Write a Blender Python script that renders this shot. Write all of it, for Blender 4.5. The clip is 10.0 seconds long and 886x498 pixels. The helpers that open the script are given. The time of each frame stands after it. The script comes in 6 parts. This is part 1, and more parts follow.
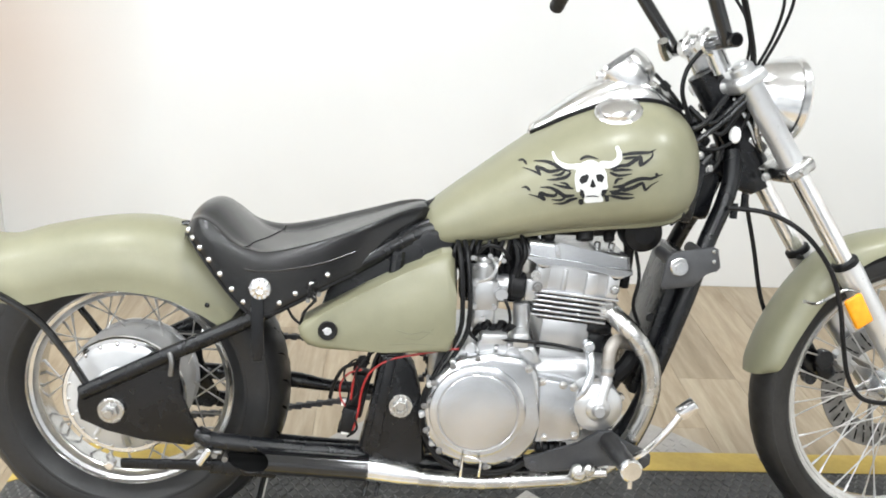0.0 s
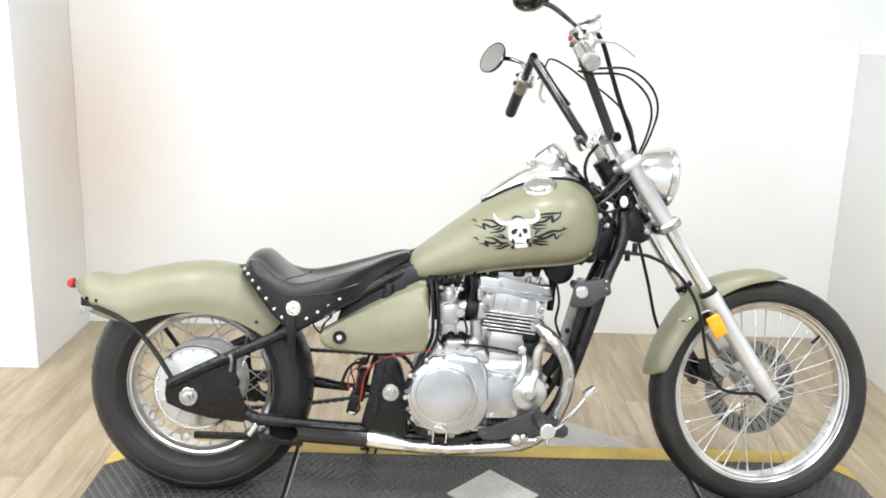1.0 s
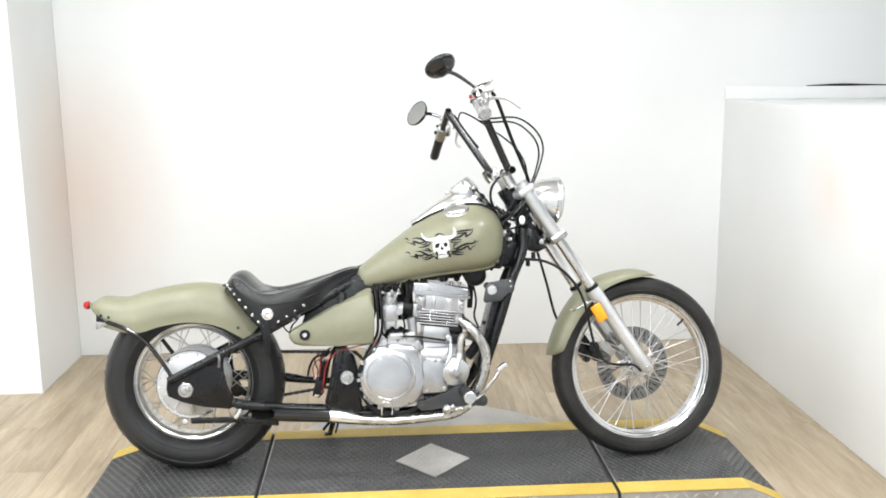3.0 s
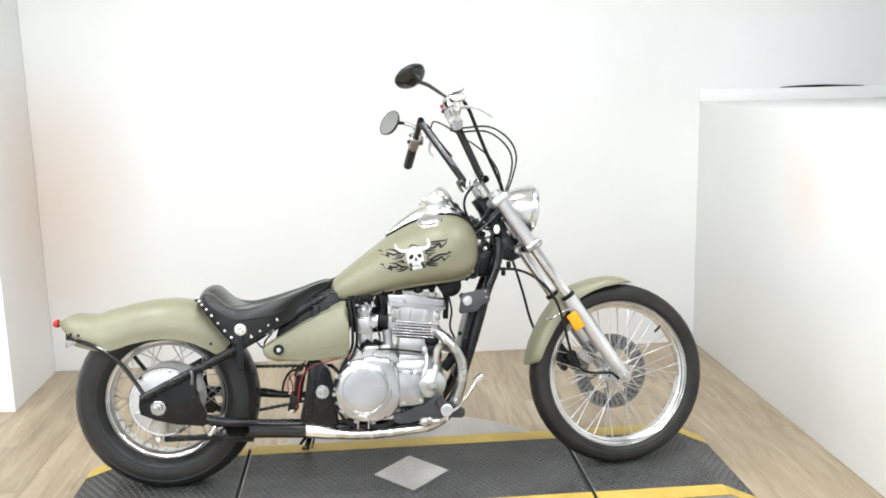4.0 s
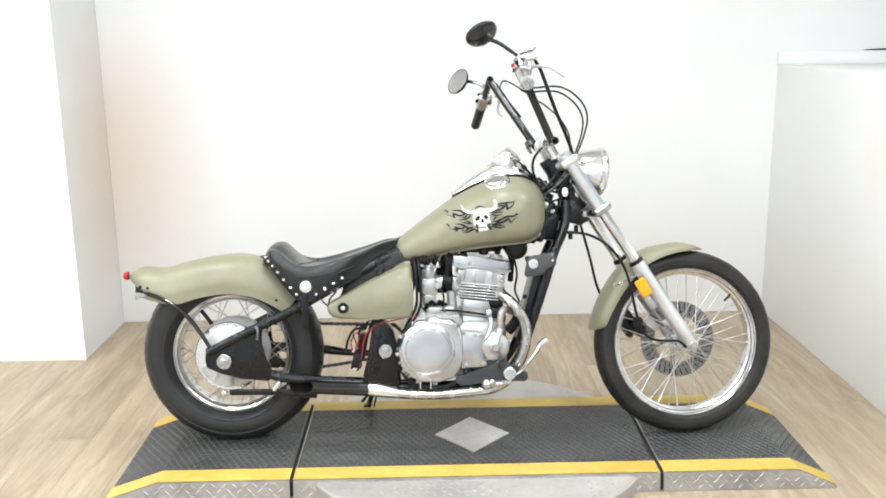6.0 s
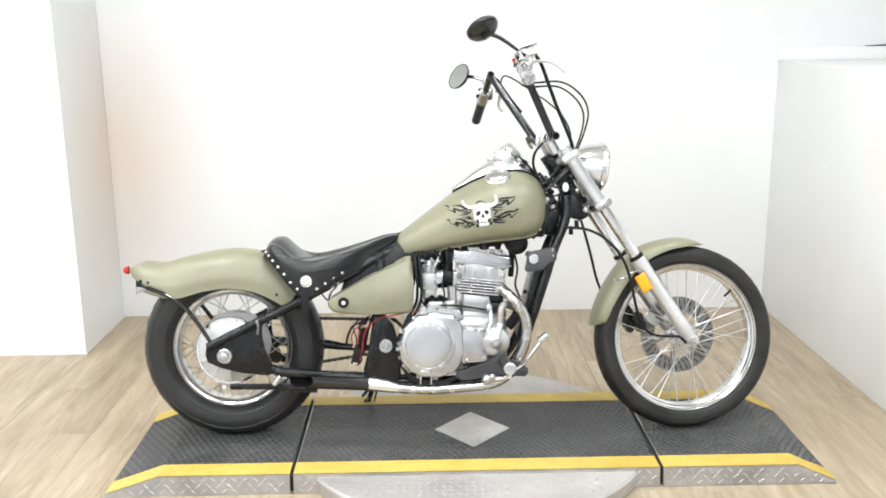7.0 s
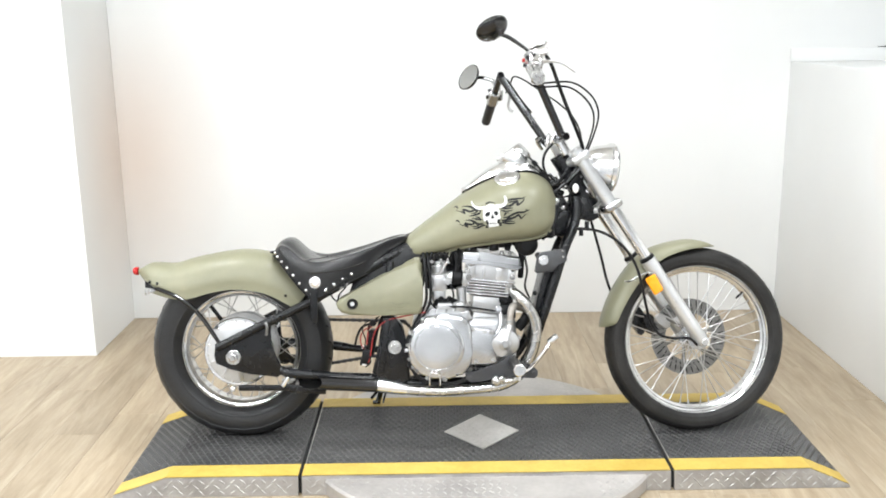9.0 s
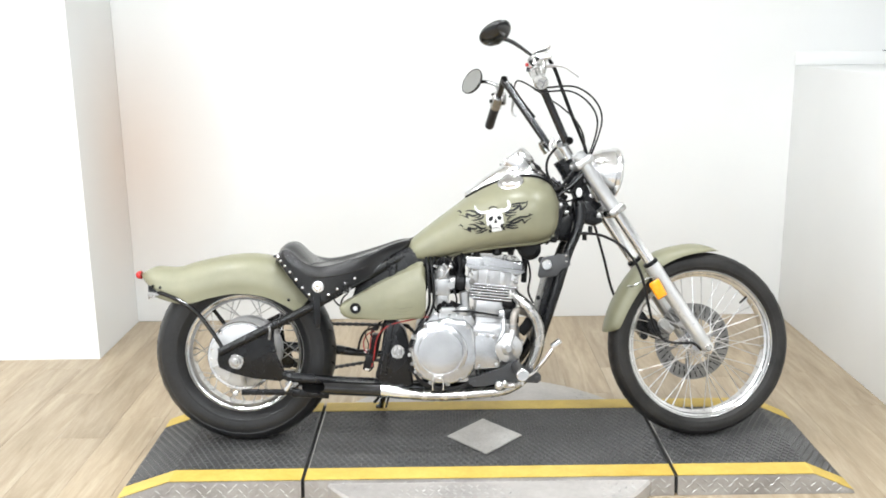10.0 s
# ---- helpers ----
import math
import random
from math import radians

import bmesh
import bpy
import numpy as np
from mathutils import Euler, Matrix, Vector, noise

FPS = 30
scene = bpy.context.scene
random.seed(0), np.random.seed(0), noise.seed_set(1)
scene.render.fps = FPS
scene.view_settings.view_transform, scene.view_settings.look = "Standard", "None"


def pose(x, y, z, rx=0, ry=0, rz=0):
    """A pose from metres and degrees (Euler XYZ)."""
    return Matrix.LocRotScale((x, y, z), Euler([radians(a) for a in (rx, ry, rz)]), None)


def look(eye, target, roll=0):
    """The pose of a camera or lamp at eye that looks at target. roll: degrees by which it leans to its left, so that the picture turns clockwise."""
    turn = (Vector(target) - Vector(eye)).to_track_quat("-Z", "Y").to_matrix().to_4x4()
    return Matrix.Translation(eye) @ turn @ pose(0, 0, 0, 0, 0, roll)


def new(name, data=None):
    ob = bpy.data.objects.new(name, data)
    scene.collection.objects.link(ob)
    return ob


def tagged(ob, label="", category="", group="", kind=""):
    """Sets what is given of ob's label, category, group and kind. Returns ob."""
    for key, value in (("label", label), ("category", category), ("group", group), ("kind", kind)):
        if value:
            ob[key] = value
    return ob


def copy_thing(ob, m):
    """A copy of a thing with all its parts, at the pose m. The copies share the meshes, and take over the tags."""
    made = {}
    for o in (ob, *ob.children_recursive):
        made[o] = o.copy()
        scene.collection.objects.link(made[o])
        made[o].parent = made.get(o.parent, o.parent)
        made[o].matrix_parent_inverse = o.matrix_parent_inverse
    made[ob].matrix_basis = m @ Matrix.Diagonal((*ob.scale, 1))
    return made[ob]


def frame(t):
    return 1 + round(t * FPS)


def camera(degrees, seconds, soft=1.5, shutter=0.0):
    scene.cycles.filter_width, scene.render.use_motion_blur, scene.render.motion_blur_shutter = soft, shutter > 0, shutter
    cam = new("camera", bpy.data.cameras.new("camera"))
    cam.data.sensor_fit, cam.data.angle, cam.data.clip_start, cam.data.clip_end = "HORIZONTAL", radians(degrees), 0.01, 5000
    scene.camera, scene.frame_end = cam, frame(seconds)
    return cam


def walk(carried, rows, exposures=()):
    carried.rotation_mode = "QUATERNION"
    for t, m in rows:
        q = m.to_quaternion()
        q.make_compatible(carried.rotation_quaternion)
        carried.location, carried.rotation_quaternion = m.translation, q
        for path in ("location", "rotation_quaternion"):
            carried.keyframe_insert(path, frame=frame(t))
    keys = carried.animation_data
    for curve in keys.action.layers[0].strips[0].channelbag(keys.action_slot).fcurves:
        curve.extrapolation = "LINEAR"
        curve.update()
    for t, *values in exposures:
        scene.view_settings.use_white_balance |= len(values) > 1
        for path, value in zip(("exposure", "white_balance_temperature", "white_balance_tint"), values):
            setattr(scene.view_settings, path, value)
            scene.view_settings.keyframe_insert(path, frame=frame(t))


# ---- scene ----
cam = camera(50.4, 10.0, soft=1.8)
PATH = [
    (0, (0.547, -1.701, 1.326), (0.644, 0.180, 0.653), 2.52),
    (0.1, (0.573, -1.807, 1.342), (0.627, 0.081, 0.685), 1.19),
    (0.2, (0.593, -1.893, 1.355), (0.608, 0.003, 0.718), -0.19),
    (0.3, (0.610, -1.968, 1.370), (0.610, -0.061, 0.768), -0.21),
    (0.4, (0.627, -2.066, 1.383), (0.608, -0.157, 0.787), 0.42),
    (0.5, (0.645, -2.141, 1.396), (0.595, -0.235, 0.790), 1.10),
    (0.6, (0.650, -2.225, 1.411), (0.619, -0.314, 0.820), 1.82),
    (0.7, (0.651, -2.288, 1.425), (0.618, -0.372, 0.854), 1.30),
    (0.8, (0.654, -2.365, 1.434), (0.642, -0.435, 0.907), 1.24),
    (0.9, (0.656, -2.434, 1.445), (0.665, -0.499, 0.939), 1.05),
    (1, (0.657, -2.491, 1.455), (0.686, -0.554, 0.956), 1.66),
    (1.1, (0.654, -2.564, 1.461), (0.673, -0.638, 0.920), 2.12),
    (1.2, (0.651, -2.626, 1.465), (0.668, -0.705, 0.909), 1.32),
    (1.3, (0.648, -2.687, 1.469), (0.657, -0.759, 0.939), 1.17),
    (1.4, (0.644, -2.752, 1.474), (0.661, -0.813, 0.985), 0.96),
    (1.5, (0.643, -2.817, 1.479), (0.659, -0.868, 1.030), 0.96),
    (1.6, (0.661, -2.897, 1.488), (0.686, -0.941, 1.073), 0.76),
    (1.7, (0.680, -2.956, 1.496), (0.707, -1.004, 1.062), 0.69),
    (1.8, (0.698, -3.012, 1.504), (0.726, -1.061, 1.066), 1.18),
    (1.9, (0.715, -3.087, 1.512), (0.727, -1.139, 1.057), 0.94),
    (2, (0.734, -3.124, 1.519), (0.733, -1.174, 1.073), 0.80),
    (2.1, (0.736, -3.167, 1.522), (0.739, -1.212, 1.101), 0.94),
    (2.2, (0.737, -3.186, 1.525), (0.773, -1.223, 1.143), 1.16),
    (2.3, (0.739, -3.203, 1.527), (0.801, -1.239, 1.151), 1.92),
    (2.4, (0.740, -3.218, 1.529), (0.803, -1.258, 1.137), 2.17),
    (2.5, (0.740, -3.215, 1.530), (0.826, -1.254, 1.147), 2.20),
    (2.6, (0.715, -3.227, 1.509), (0.815, -1.263, 1.149), 1.21),
    (2.7, (0.689, -3.236, 1.487), (0.795, -1.274, 1.113), -0.13),
    (3.8, (0.722, -3.203, 1.510), (0.891, -1.249, 1.121), -0.44),
    (3.9, (0.724, -3.207, 1.512), (0.902, -1.252, 1.126), -1.04),
    (4, (0.727, -3.197, 1.514), (0.891, -1.240, 1.134), -1.30),
    (4.1, (0.725, -3.199, 1.516), (0.886, -1.240, 1.145), -1.39),
    (4.2, (0.722, -3.194, 1.519), (0.876, -1.234, 1.154), -1.22),
    (4.3, (0.721, -3.192, 1.521), (0.880, -1.230, 1.169), -0.41),
    (4.4, (0.719, -3.192, 1.524), (0.873, -1.230, 1.170), -0.36),
    (4.5, (0.715, -3.181, 1.525), (0.858, -1.221, 1.154), -1.00),
    (4.6, (0.716, -3.185, 1.525), (0.828, -1.225, 1.145), -0.60),
    (4.7, (0.714, -3.185, 1.524), (0.785, -1.231, 1.105), -0.31),
    (4.8, (0.714, -3.182, 1.524), (0.773, -1.228, 1.098), -0.70),
    (4.9, (0.714, -3.175, 1.524), (0.778, -1.221, 1.101), -0.36),
    (5, (0.713, -3.177, 1.523), (0.789, -1.221, 1.112), -0.60),
    (5.1, (0.713, -3.181, 1.522), (0.777, -1.228, 1.097), -0.67),
    (5.2, (0.711, -3.181, 1.520), (0.755, -1.231, 1.077), -0.64),
    (5.3, (0.710, -3.172, 1.517), (0.737, -1.225, 1.059), -0.35),
    (5.4, (0.710, -3.172, 1.516), (0.738, -1.225, 1.058), -0.35),
    (5.5, (0.708, -3.165, 1.513), (0.734, -1.218, 1.056), -0.50),
    (5.6, (0.708, -3.167, 1.513), (0.740, -1.220, 1.060), -0.57),
    (5.7, (0.708, -3.161, 1.513), (0.742, -1.214, 1.055), -0.71),
    (6.8, (0.705, -3.168, 1.511), (0.742, -1.224, 1.046), -0.69),
    (6.9, (0.705, -3.172, 1.511), (0.741, -1.228, 1.043), -0.69),
    (7, (0.704, -3.162, 1.510), (0.740, -1.218, 1.040), -0.60),
    (7.2, (0.708, -3.153, 1.510), (0.741, -1.207, 1.049), -0.88),
    (7.3, (0.709, -3.165, 1.511), (0.738, -1.218, 1.053), -1.03),
    (7.5, (0.713, -3.157, 1.510), (0.733, -1.211, 1.048), -1.00),
    (7.7, (0.714, -3.150, 1.507), (0.739, -1.206, 1.039), -0.99),
    (7.8, (0.714, -3.150, 1.506), (0.738, -1.206, 1.036), -1.01),
    (8, (0.714, -3.153, 1.503), (0.733, -1.208, 1.036), -0.80),
    (8.2, (0.713, -3.152, 1.503), (0.743, -1.205, 1.046), -0.94),
    (8.3, (0.713, -3.153, 1.503), (0.745, -1.206, 1.047), -0.83),
    (8.5, (0.712, -3.156, 1.502), (0.746, -1.211, 1.039), -0.60),
    (8.7, (0.713, -3.160, 1.501), (0.747, -1.215, 1.034), -0.93),
    (8.8, (0.712, -3.163, 1.500), (0.743, -1.217, 1.037), -0.72),
    (9, (0.711, -3.151, 1.498), (0.723, -1.205, 1.036), -0.70),
    (9.2, (0.709, -3.144, 1.500), (0.722, -1.198, 1.037), -0.65),
    (9.5, (0.703, -3.149, 1.505), (0.720, -1.203, 1.045), -0.50),
    (10, (0.715, -3.146, 1.504), (0.718, -1.199, 1.047), -0.70),
]
walk(cam, [(t, look(eye, target, roll)) for t, eye, target, roll in PATH],
     [(0.0, -0.12), (0.5, -0.08), (1.0, -0.06), (2.0, -0.07), (4.0, -0.17), (5.5, -0.13), (7.0, -0.07), (9.0, -0.08), (10.0, -0.08)])

# ---- world, light, exposure ----
world = bpy.data.worlds.new("world")
scene.world = world
world.use_nodes = True
world.node_tree.nodes["Background"].inputs[0].default_value = (0.9, 0.95, 1.0, 1)
world.node_tree.nodes["Background"].inputs[1].default_value = 0.3

LAMP_POWER = 32.5
ROOM_H = 3.0
# rows of ceiling panels over the stand and over the hall behind the camera
PANELS = [(x, y) for y in (-5.6, -3.9, -2.2, -0.35) for x in (-3.8, -2.3, -0.8, 0.7, 2.2)]


# ---- materials ----
def nodes_of(name):
    m = bpy.data.materials.new(name)
    m.use_nodes = True
    nt = m.node_tree
    return m, nt, nt.nodes["Principled BSDF"]


def node(nt, kind, **vals):
    n = nt.nodes.new(kind)
    for k, v in vals.items():
        n.inputs[k.replace("_", " ")].default_value = v
    return n


def ramp(nt, fac, stops):
    r = nt.nodes.new("ShaderNodeValToRGB")
    el = r.color_ramp.elements
    el[0].position, el[0].color = stops[0][0], (*stops[0][1], 1)
    el[1].position, el[1].color = stops[-1][0], (*stops[-1][1], 1)
    for p, c in stops[1:-1]:
        e = el.new(p)
        e.color = (*c, 1)
    nt.links.new(fac, r.inputs[0])
    return r


def surface(name, c1, c2, rough=0.5, metal=0.0, scale=6.0, fine=90.0, bump=0.1, rough_var=0.1, coat=0.0, spec=0.5, fine_amount=0.25):
    """Paint, metal or rubber with broad and fine variation in colour, gloss and relief."""
    m, nt, b = nodes_of(name)
    tc = nt.nodes.new("ShaderNodeTexCoord")
    broad = node(nt, "ShaderNodeTexNoise", Scale=scale, Detail=4.0, Roughness=0.6)
    grain = node(nt, "ShaderNodeTexNoise", Scale=fine, Detail=3.0, Roughness=0.6)
    for n in (broad, grain):
        nt.links.new(tc.outputs["Object"], n.inputs["Vector"])
    mix = nt.nodes.new("ShaderNodeMath")
    mix.operation = "MULTIPLY_ADD"
    mix.inputs[1].default_value = fine_amount
    nt.links.new(grain.outputs[0], mix.inputs[0])
    nt.links.new(broad.outputs[0], mix.inputs[2])
    r = ramp(nt, mix.outputs[0], [(0.35 + fine_amount * 0.4, c1), (0.68 + fine_amount * 0.55, c2)])
    nt.links.new(r.outputs[0], b.inputs["Base Color"])
    mr = node(nt, "ShaderNodeMapRange")
    mr.inputs[3].default_value, mr.inputs[4].default_value = max(0.02, rough - rough_var), rough + rough_var
    nt.links.new(broad.outputs[0], mr.inputs[0])
    nt.links.new(mr.outputs[0], b.inputs["Roughness"])
    b.inputs["Metallic"].default_value = metal
    b.inputs["Coat Weight"].default_value = coat
    b.inputs["Coat Roughness"].default_value = 0.15
    b.inputs["Specular IOR Level"].default_value = spec
    if bump:
        bp = node(nt, "ShaderNodeBump", Strength=bump, Distance=0.002)
        nt.links.new(grain.outputs[0], bp.inputs["Height"])
        nt.links.new(bp.outputs[0], b.inputs["Normal"])
    return m


def brushed(name, c1, c2, rough, scale=(60, 60, 60), stretch=(1, 1, 12), metal=1.0):
    """Cast and polished aluminium with fine directional streaks."""
    m, nt, b = nodes_of(name)
    tc = nt.nodes.new("ShaderNodeTexCoord")
    mp = node(nt, "ShaderNodeMapping")
    mp.inputs["Scale"].default_value = stretch
    nt.links.new(tc.outputs["Object"], mp.inputs[0])
    n1 = node(nt, "ShaderNodeTexNoise", Scale=scale[0], Detail=4.0)
    n2 = node(nt, "ShaderNodeTexNoise", Scale=9.0, Detail=3.0)
    nt.links.new(mp.outputs[0], n1.inputs["Vector"])
    nt.links.new(tc.outputs["Object"], n2.inputs["Vector"])
    r = ramp(nt, n2.outputs[0], [(0.35, c1), (0.65, c2)])
    nt.links.new(r.outputs[0], b.inputs["Base Color"])
    mr = node(nt, "ShaderNodeMapRange")
    mr.inputs[3].default_value, mr.inputs[4].default_value = rough * 0.75, rough * 1.3
    nt.links.new(n1.outputs[0], mr.inputs[0])
    nt.links.new(mr.outputs[0], b.inputs["Roughness"])
    b.inputs["Metallic"].default_value = metal
    bp = node(nt, "ShaderNodeBump", Strength=0.06, Distance=0.001)
    nt.links.new(n1.outputs[0], bp.inputs["Height"])
    nt.links.new(bp.outputs[0], b.inputs["Normal"])
    return m


def wall_paint(name, warm_patches=()):
    """White emulsion with faint roller texture, broad unevenness and soft warm tinted patches."""
    m, nt, b = nodes_of(name)
    geo = nt.nodes.new("ShaderNodeNewGeometry")
    n1 = node(nt, "ShaderNodeTexNoise", Scale=1.3, Detail=3.0)
    n2 = node(nt, "ShaderNodeTexNoise", Scale=120.0, Detail=3.0)
    for n in (n1, n2):
        nt.links.new(geo.outputs["Position"], n.inputs["Vector"])
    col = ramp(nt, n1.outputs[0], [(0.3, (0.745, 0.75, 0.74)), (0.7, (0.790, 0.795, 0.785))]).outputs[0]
    for centre, size, tint, amount in warm_patches:
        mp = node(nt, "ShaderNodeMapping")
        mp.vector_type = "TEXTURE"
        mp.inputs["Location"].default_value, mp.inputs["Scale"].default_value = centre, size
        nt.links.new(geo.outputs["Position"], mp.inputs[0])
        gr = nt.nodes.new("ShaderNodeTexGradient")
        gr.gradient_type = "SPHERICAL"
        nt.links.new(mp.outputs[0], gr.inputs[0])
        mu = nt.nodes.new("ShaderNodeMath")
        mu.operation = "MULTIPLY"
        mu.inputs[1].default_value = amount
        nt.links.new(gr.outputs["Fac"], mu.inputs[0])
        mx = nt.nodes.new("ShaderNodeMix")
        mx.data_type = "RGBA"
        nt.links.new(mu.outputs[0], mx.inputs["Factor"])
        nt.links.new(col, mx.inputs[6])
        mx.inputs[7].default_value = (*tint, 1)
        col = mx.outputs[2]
    nt.links.new(col, b.inputs["Base Color"])
    b.inputs["Roughness"].default_value = 0.6
    bp = node(nt, "ShaderNodeBump", Strength=0.08, Distance=0.002)
    nt.links.new(n2.outputs[0], bp.inputs["Height"])
    nt.links.new(bp.outputs[0], b.inputs["Normal"])
    return m


def plank_wood():
    """Limed oak vinyl plank: its own tone, long grain and small knots."""
    m, nt, b = nodes_of("oak plank")
    tc = nt.nodes.new("ShaderNodeTexCoord")
    oi = nt.nodes.new("ShaderNodeObjectInfo")
    add = nt.nodes.new("ShaderNodeVectorMath")
    add.operation = "ADD"
    off = nt.nodes.new("ShaderNodeVectorMath")
    off.operation = "SCALE"
    off.inputs["Scale"].default_value = 37.0
    nt.links.new(oi.outputs["Random"], off.inputs[0])
    nt.links.new(tc.outputs["Object"], add.inputs[0])
    nt.links.new(off.outputs[0], add.inputs[1])
    mp = node(nt, "ShaderNodeMapping")
    mp.inputs["Scale"].default_value = (9.0, 0.9, 1.0)
    nt.links.new(add.outputs[0], mp.inputs[0])
    g1 = node(nt, "ShaderNodeTexNoise", Scale=1.6, Detail=5.0, Roughness=0.6, Distortion=1.2)
    g2 = node(nt, "ShaderNodeTexNoise", Scale=9.0, Detail=4.0, Roughness=0.7)
    nt.links.new(mp.outputs[0], g1.inputs["Vector"])
    nt.links.new(mp.outputs[0], g2.inputs["Vector"])
    r1 = ramp(nt, g1.outputs[0], [(0.3, (0.275, 0.214, 0.142)), (0.5, (0.370, 0.298, 0.208)), (0.72, (0.455, 0.382, 0.282))])
    r2 = ramp(nt, g2.outputs[0], [(0.3, (0.72, 0.70, 0.66)), (0.65, (1.0, 1.0, 1.0))])
    mx = nt.nodes.new("ShaderNodeMix")
    mx.data_type, mx.blend_type = "RGBA", "MULTIPLY"
    mx.inputs["Factor"].default_value = 0.65
    nt.links.new(r1.outputs[0], mx.inputs[6])
    nt.links.new(r2.outputs[0], mx.inputs[7])
    tone = ramp(nt, oi.outputs["Random"], [(0.0, (0.90, 0.895, 0.89)), (0.5, (0.97, 0.965, 0.955)), (1.0, (1.05, 1.035, 1.01))])
    m2 = nt.nodes.new("ShaderNodeMix")
    m2.data_type, m2.blend_type = "RGBA", "MULTIPLY"
    m2.inputs["Factor"].default_value = 1.0
    nt.links.new(mx.outputs[2], m2.inputs[6])
    nt.links.new(tone.outputs[0], m2.inputs[7])
    nt.links.new(m2.outputs[2], b.inputs["Base Color"])
    b.inputs["Roughness"].default_value = 0.42
    bp = node(nt, "ShaderNodeBump", Strength=0.12, Distance=0.001)
    nt.links.new(g2.outputs[0], bp.inputs["Height"])
    nt.links.new(bp.outputs[0], b.inputs["Normal"])
    return m


def simple(name, colour, rough=0.5, metal=0.0, emit=0.0, alpha=1.0, transmission=0.0):
    m, nt, b = nodes_of(name)
    b.inputs["Base Color"].default_value = (*colour, 1)
    b.inputs["Roughness"].default_value = rough
    b.inputs["Metallic"].default_value = metal
    b.inputs["Transmission Weight"].default_value = transmission
    if emit:
        b.inputs["Emission Color"].default_value = (*colour, 1)
        b.inputs["Emission Strength"].default_value = emit
    return m


# two soft warm tints: the back wall's left end and the low wall's face
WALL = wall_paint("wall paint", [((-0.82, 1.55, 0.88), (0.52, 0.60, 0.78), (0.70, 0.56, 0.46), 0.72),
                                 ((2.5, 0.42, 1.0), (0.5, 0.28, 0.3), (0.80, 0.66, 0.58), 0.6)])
CEIL = surface("ceiling paint", (0.72, 0.72, 0.70), (0.80, 0.80, 0.78), 0.8, bump=0.05)
OAK = plank_wood()
# for the unseen hall floor; grey picked to cool the metal's reflections
CONCRETE = surface("sealed grey concrete", (0.27, 0.275, 0.285), (0.36, 0.365, 0.375), 0.50, scale=2.5, fine=40, bump=0.1)
GROUT = surface("plank bed", (0.20, 0.16, 0.12), (0.26, 0.21, 0.16), 0.8)
HALL = surface("off-white hall paint", (0.64, 0.642, 0.64), (0.71, 0.712, 0.71), 0.7, scale=1.5, bump=0.05)
OLIVE = surface("matte sage green paint", (0.184, 0.179, 0.116), (0.236, 0.229, 0.150), 0.43, scale=5, fine=260, bump=0.03, rough_var=0.06, coat=0.10, fine_amount=0.12)
BLACK = surface("black frame paint", (0.0035, 0.0038, 0.0046), (0.009, 0.0095, 0.0112), 0.27, scale=14, fine=160, bump=0.08, spec=0.36)
# near-black for soot and for the painted-in shade of holes and grooves
SOOT_SHADE = surface("near-black soot and hole shade", (0.003, 0.003, 0.003), (0.006, 0.006, 0.006), 0.95, bump=0.1, spec=0.05)
GLOSS = surface("gloss black paint", (0.005, 0.005, 0.0055), (0.011, 0.011, 0.0116), 0.10, scale=10, fine=120, bump=0.02, rough_var=0.05, coat=0.3)
GREY = surface("dark grey bracket paint", (0.028, 0.029, 0.032), (0.048, 0.049, 0.052), 0.5, scale=20, fine=200, bump=0.08)
RUBBER = surface("tyre rubber", (0.010, 0.010, 0.0106), (0.024, 0.024, 0.0247), 0.36, scale=7, fine=120, bump=0.15, rough_var=0.14, spec=0.42)
DUSTY = surface("dusty worn tyre rubber", (0.011, 0.0106, 0.0102), (0.029, 0.0275, 0.0263), 0.52, scale=7, fine=120, bump=0.15, rough_var=0.12, spec=0.3)
HOSE = surface("black rubber hose", (0.004, 0.004, 0.0044), (0.009, 0.009, 0.010), 0.45, scale=20, fine=120, bump=0.05, spec=0.22)
LEATHER = surface("black seat leather", (0.006, 0.006, 0.0068), (0.013, 0.0120, 0.0114), 0.23, scale=7, fine=330, bump=0.06, rough_var=0.09, spec=0.5, fine_amount=0.1)
RIM = surface("dusty chrome rim", (0.60, 0.60, 0.595), (0.78, 0.78, 0.775), 0.17, 1.0, scale=22, fine=160, bump=0.04, rough_var=0.09)
CHROME = surface("chrome", (0.74, 0.74, 0.74), (0.88, 0.88, 0.88), 0.19, 1.0, scale=18, fine=80, bump=0.0, rough_var=0.05)
DULL = surface("worn chrome", (0.40, 0.396, 0.388), (0.62, 0.615, 0.60), 0.26, 1.0, scale=25, fine=140, bump=0.05, rough_var=0.1)
ALLOY = brushed("cast aluminium", (0.45, 0.453, 0.457), (0.62, 0.622, 0.626), 0.31, metal=0.80)
DRUM = brushed("matt drum casting", (0.46, 0.463, 0.468), (0.60, 0.602, 0.606), 0.40, metal=0.45)
POLISHED = brushed("polished aluminium", (0.46, 0.468, 0.482), (0.62, 0.628, 0.642), 0.23, (40, 40, 40), (1, 1, 5), 0.92)
FORKALU = brushed("fork aluminium", (0.58, 0.585, 0.59), (0.70, 0.705, 0.71), 0.30, (60, 60, 60), (5, 5, 1), 0.7)
SPOKE = surface("dull plated spoke", (0.42, 0.42, 0.42), (0.60, 0.60, 0.60), 0.34, 0.9, scale=40, fine=200, bump=0.0)
ROTOR = surface("brushed brake rotor", (0.16, 0.158, 0.154), (0.28, 0.277, 0.27), 0.40, 0.9, scale=30, fine=220, bump=0.06)
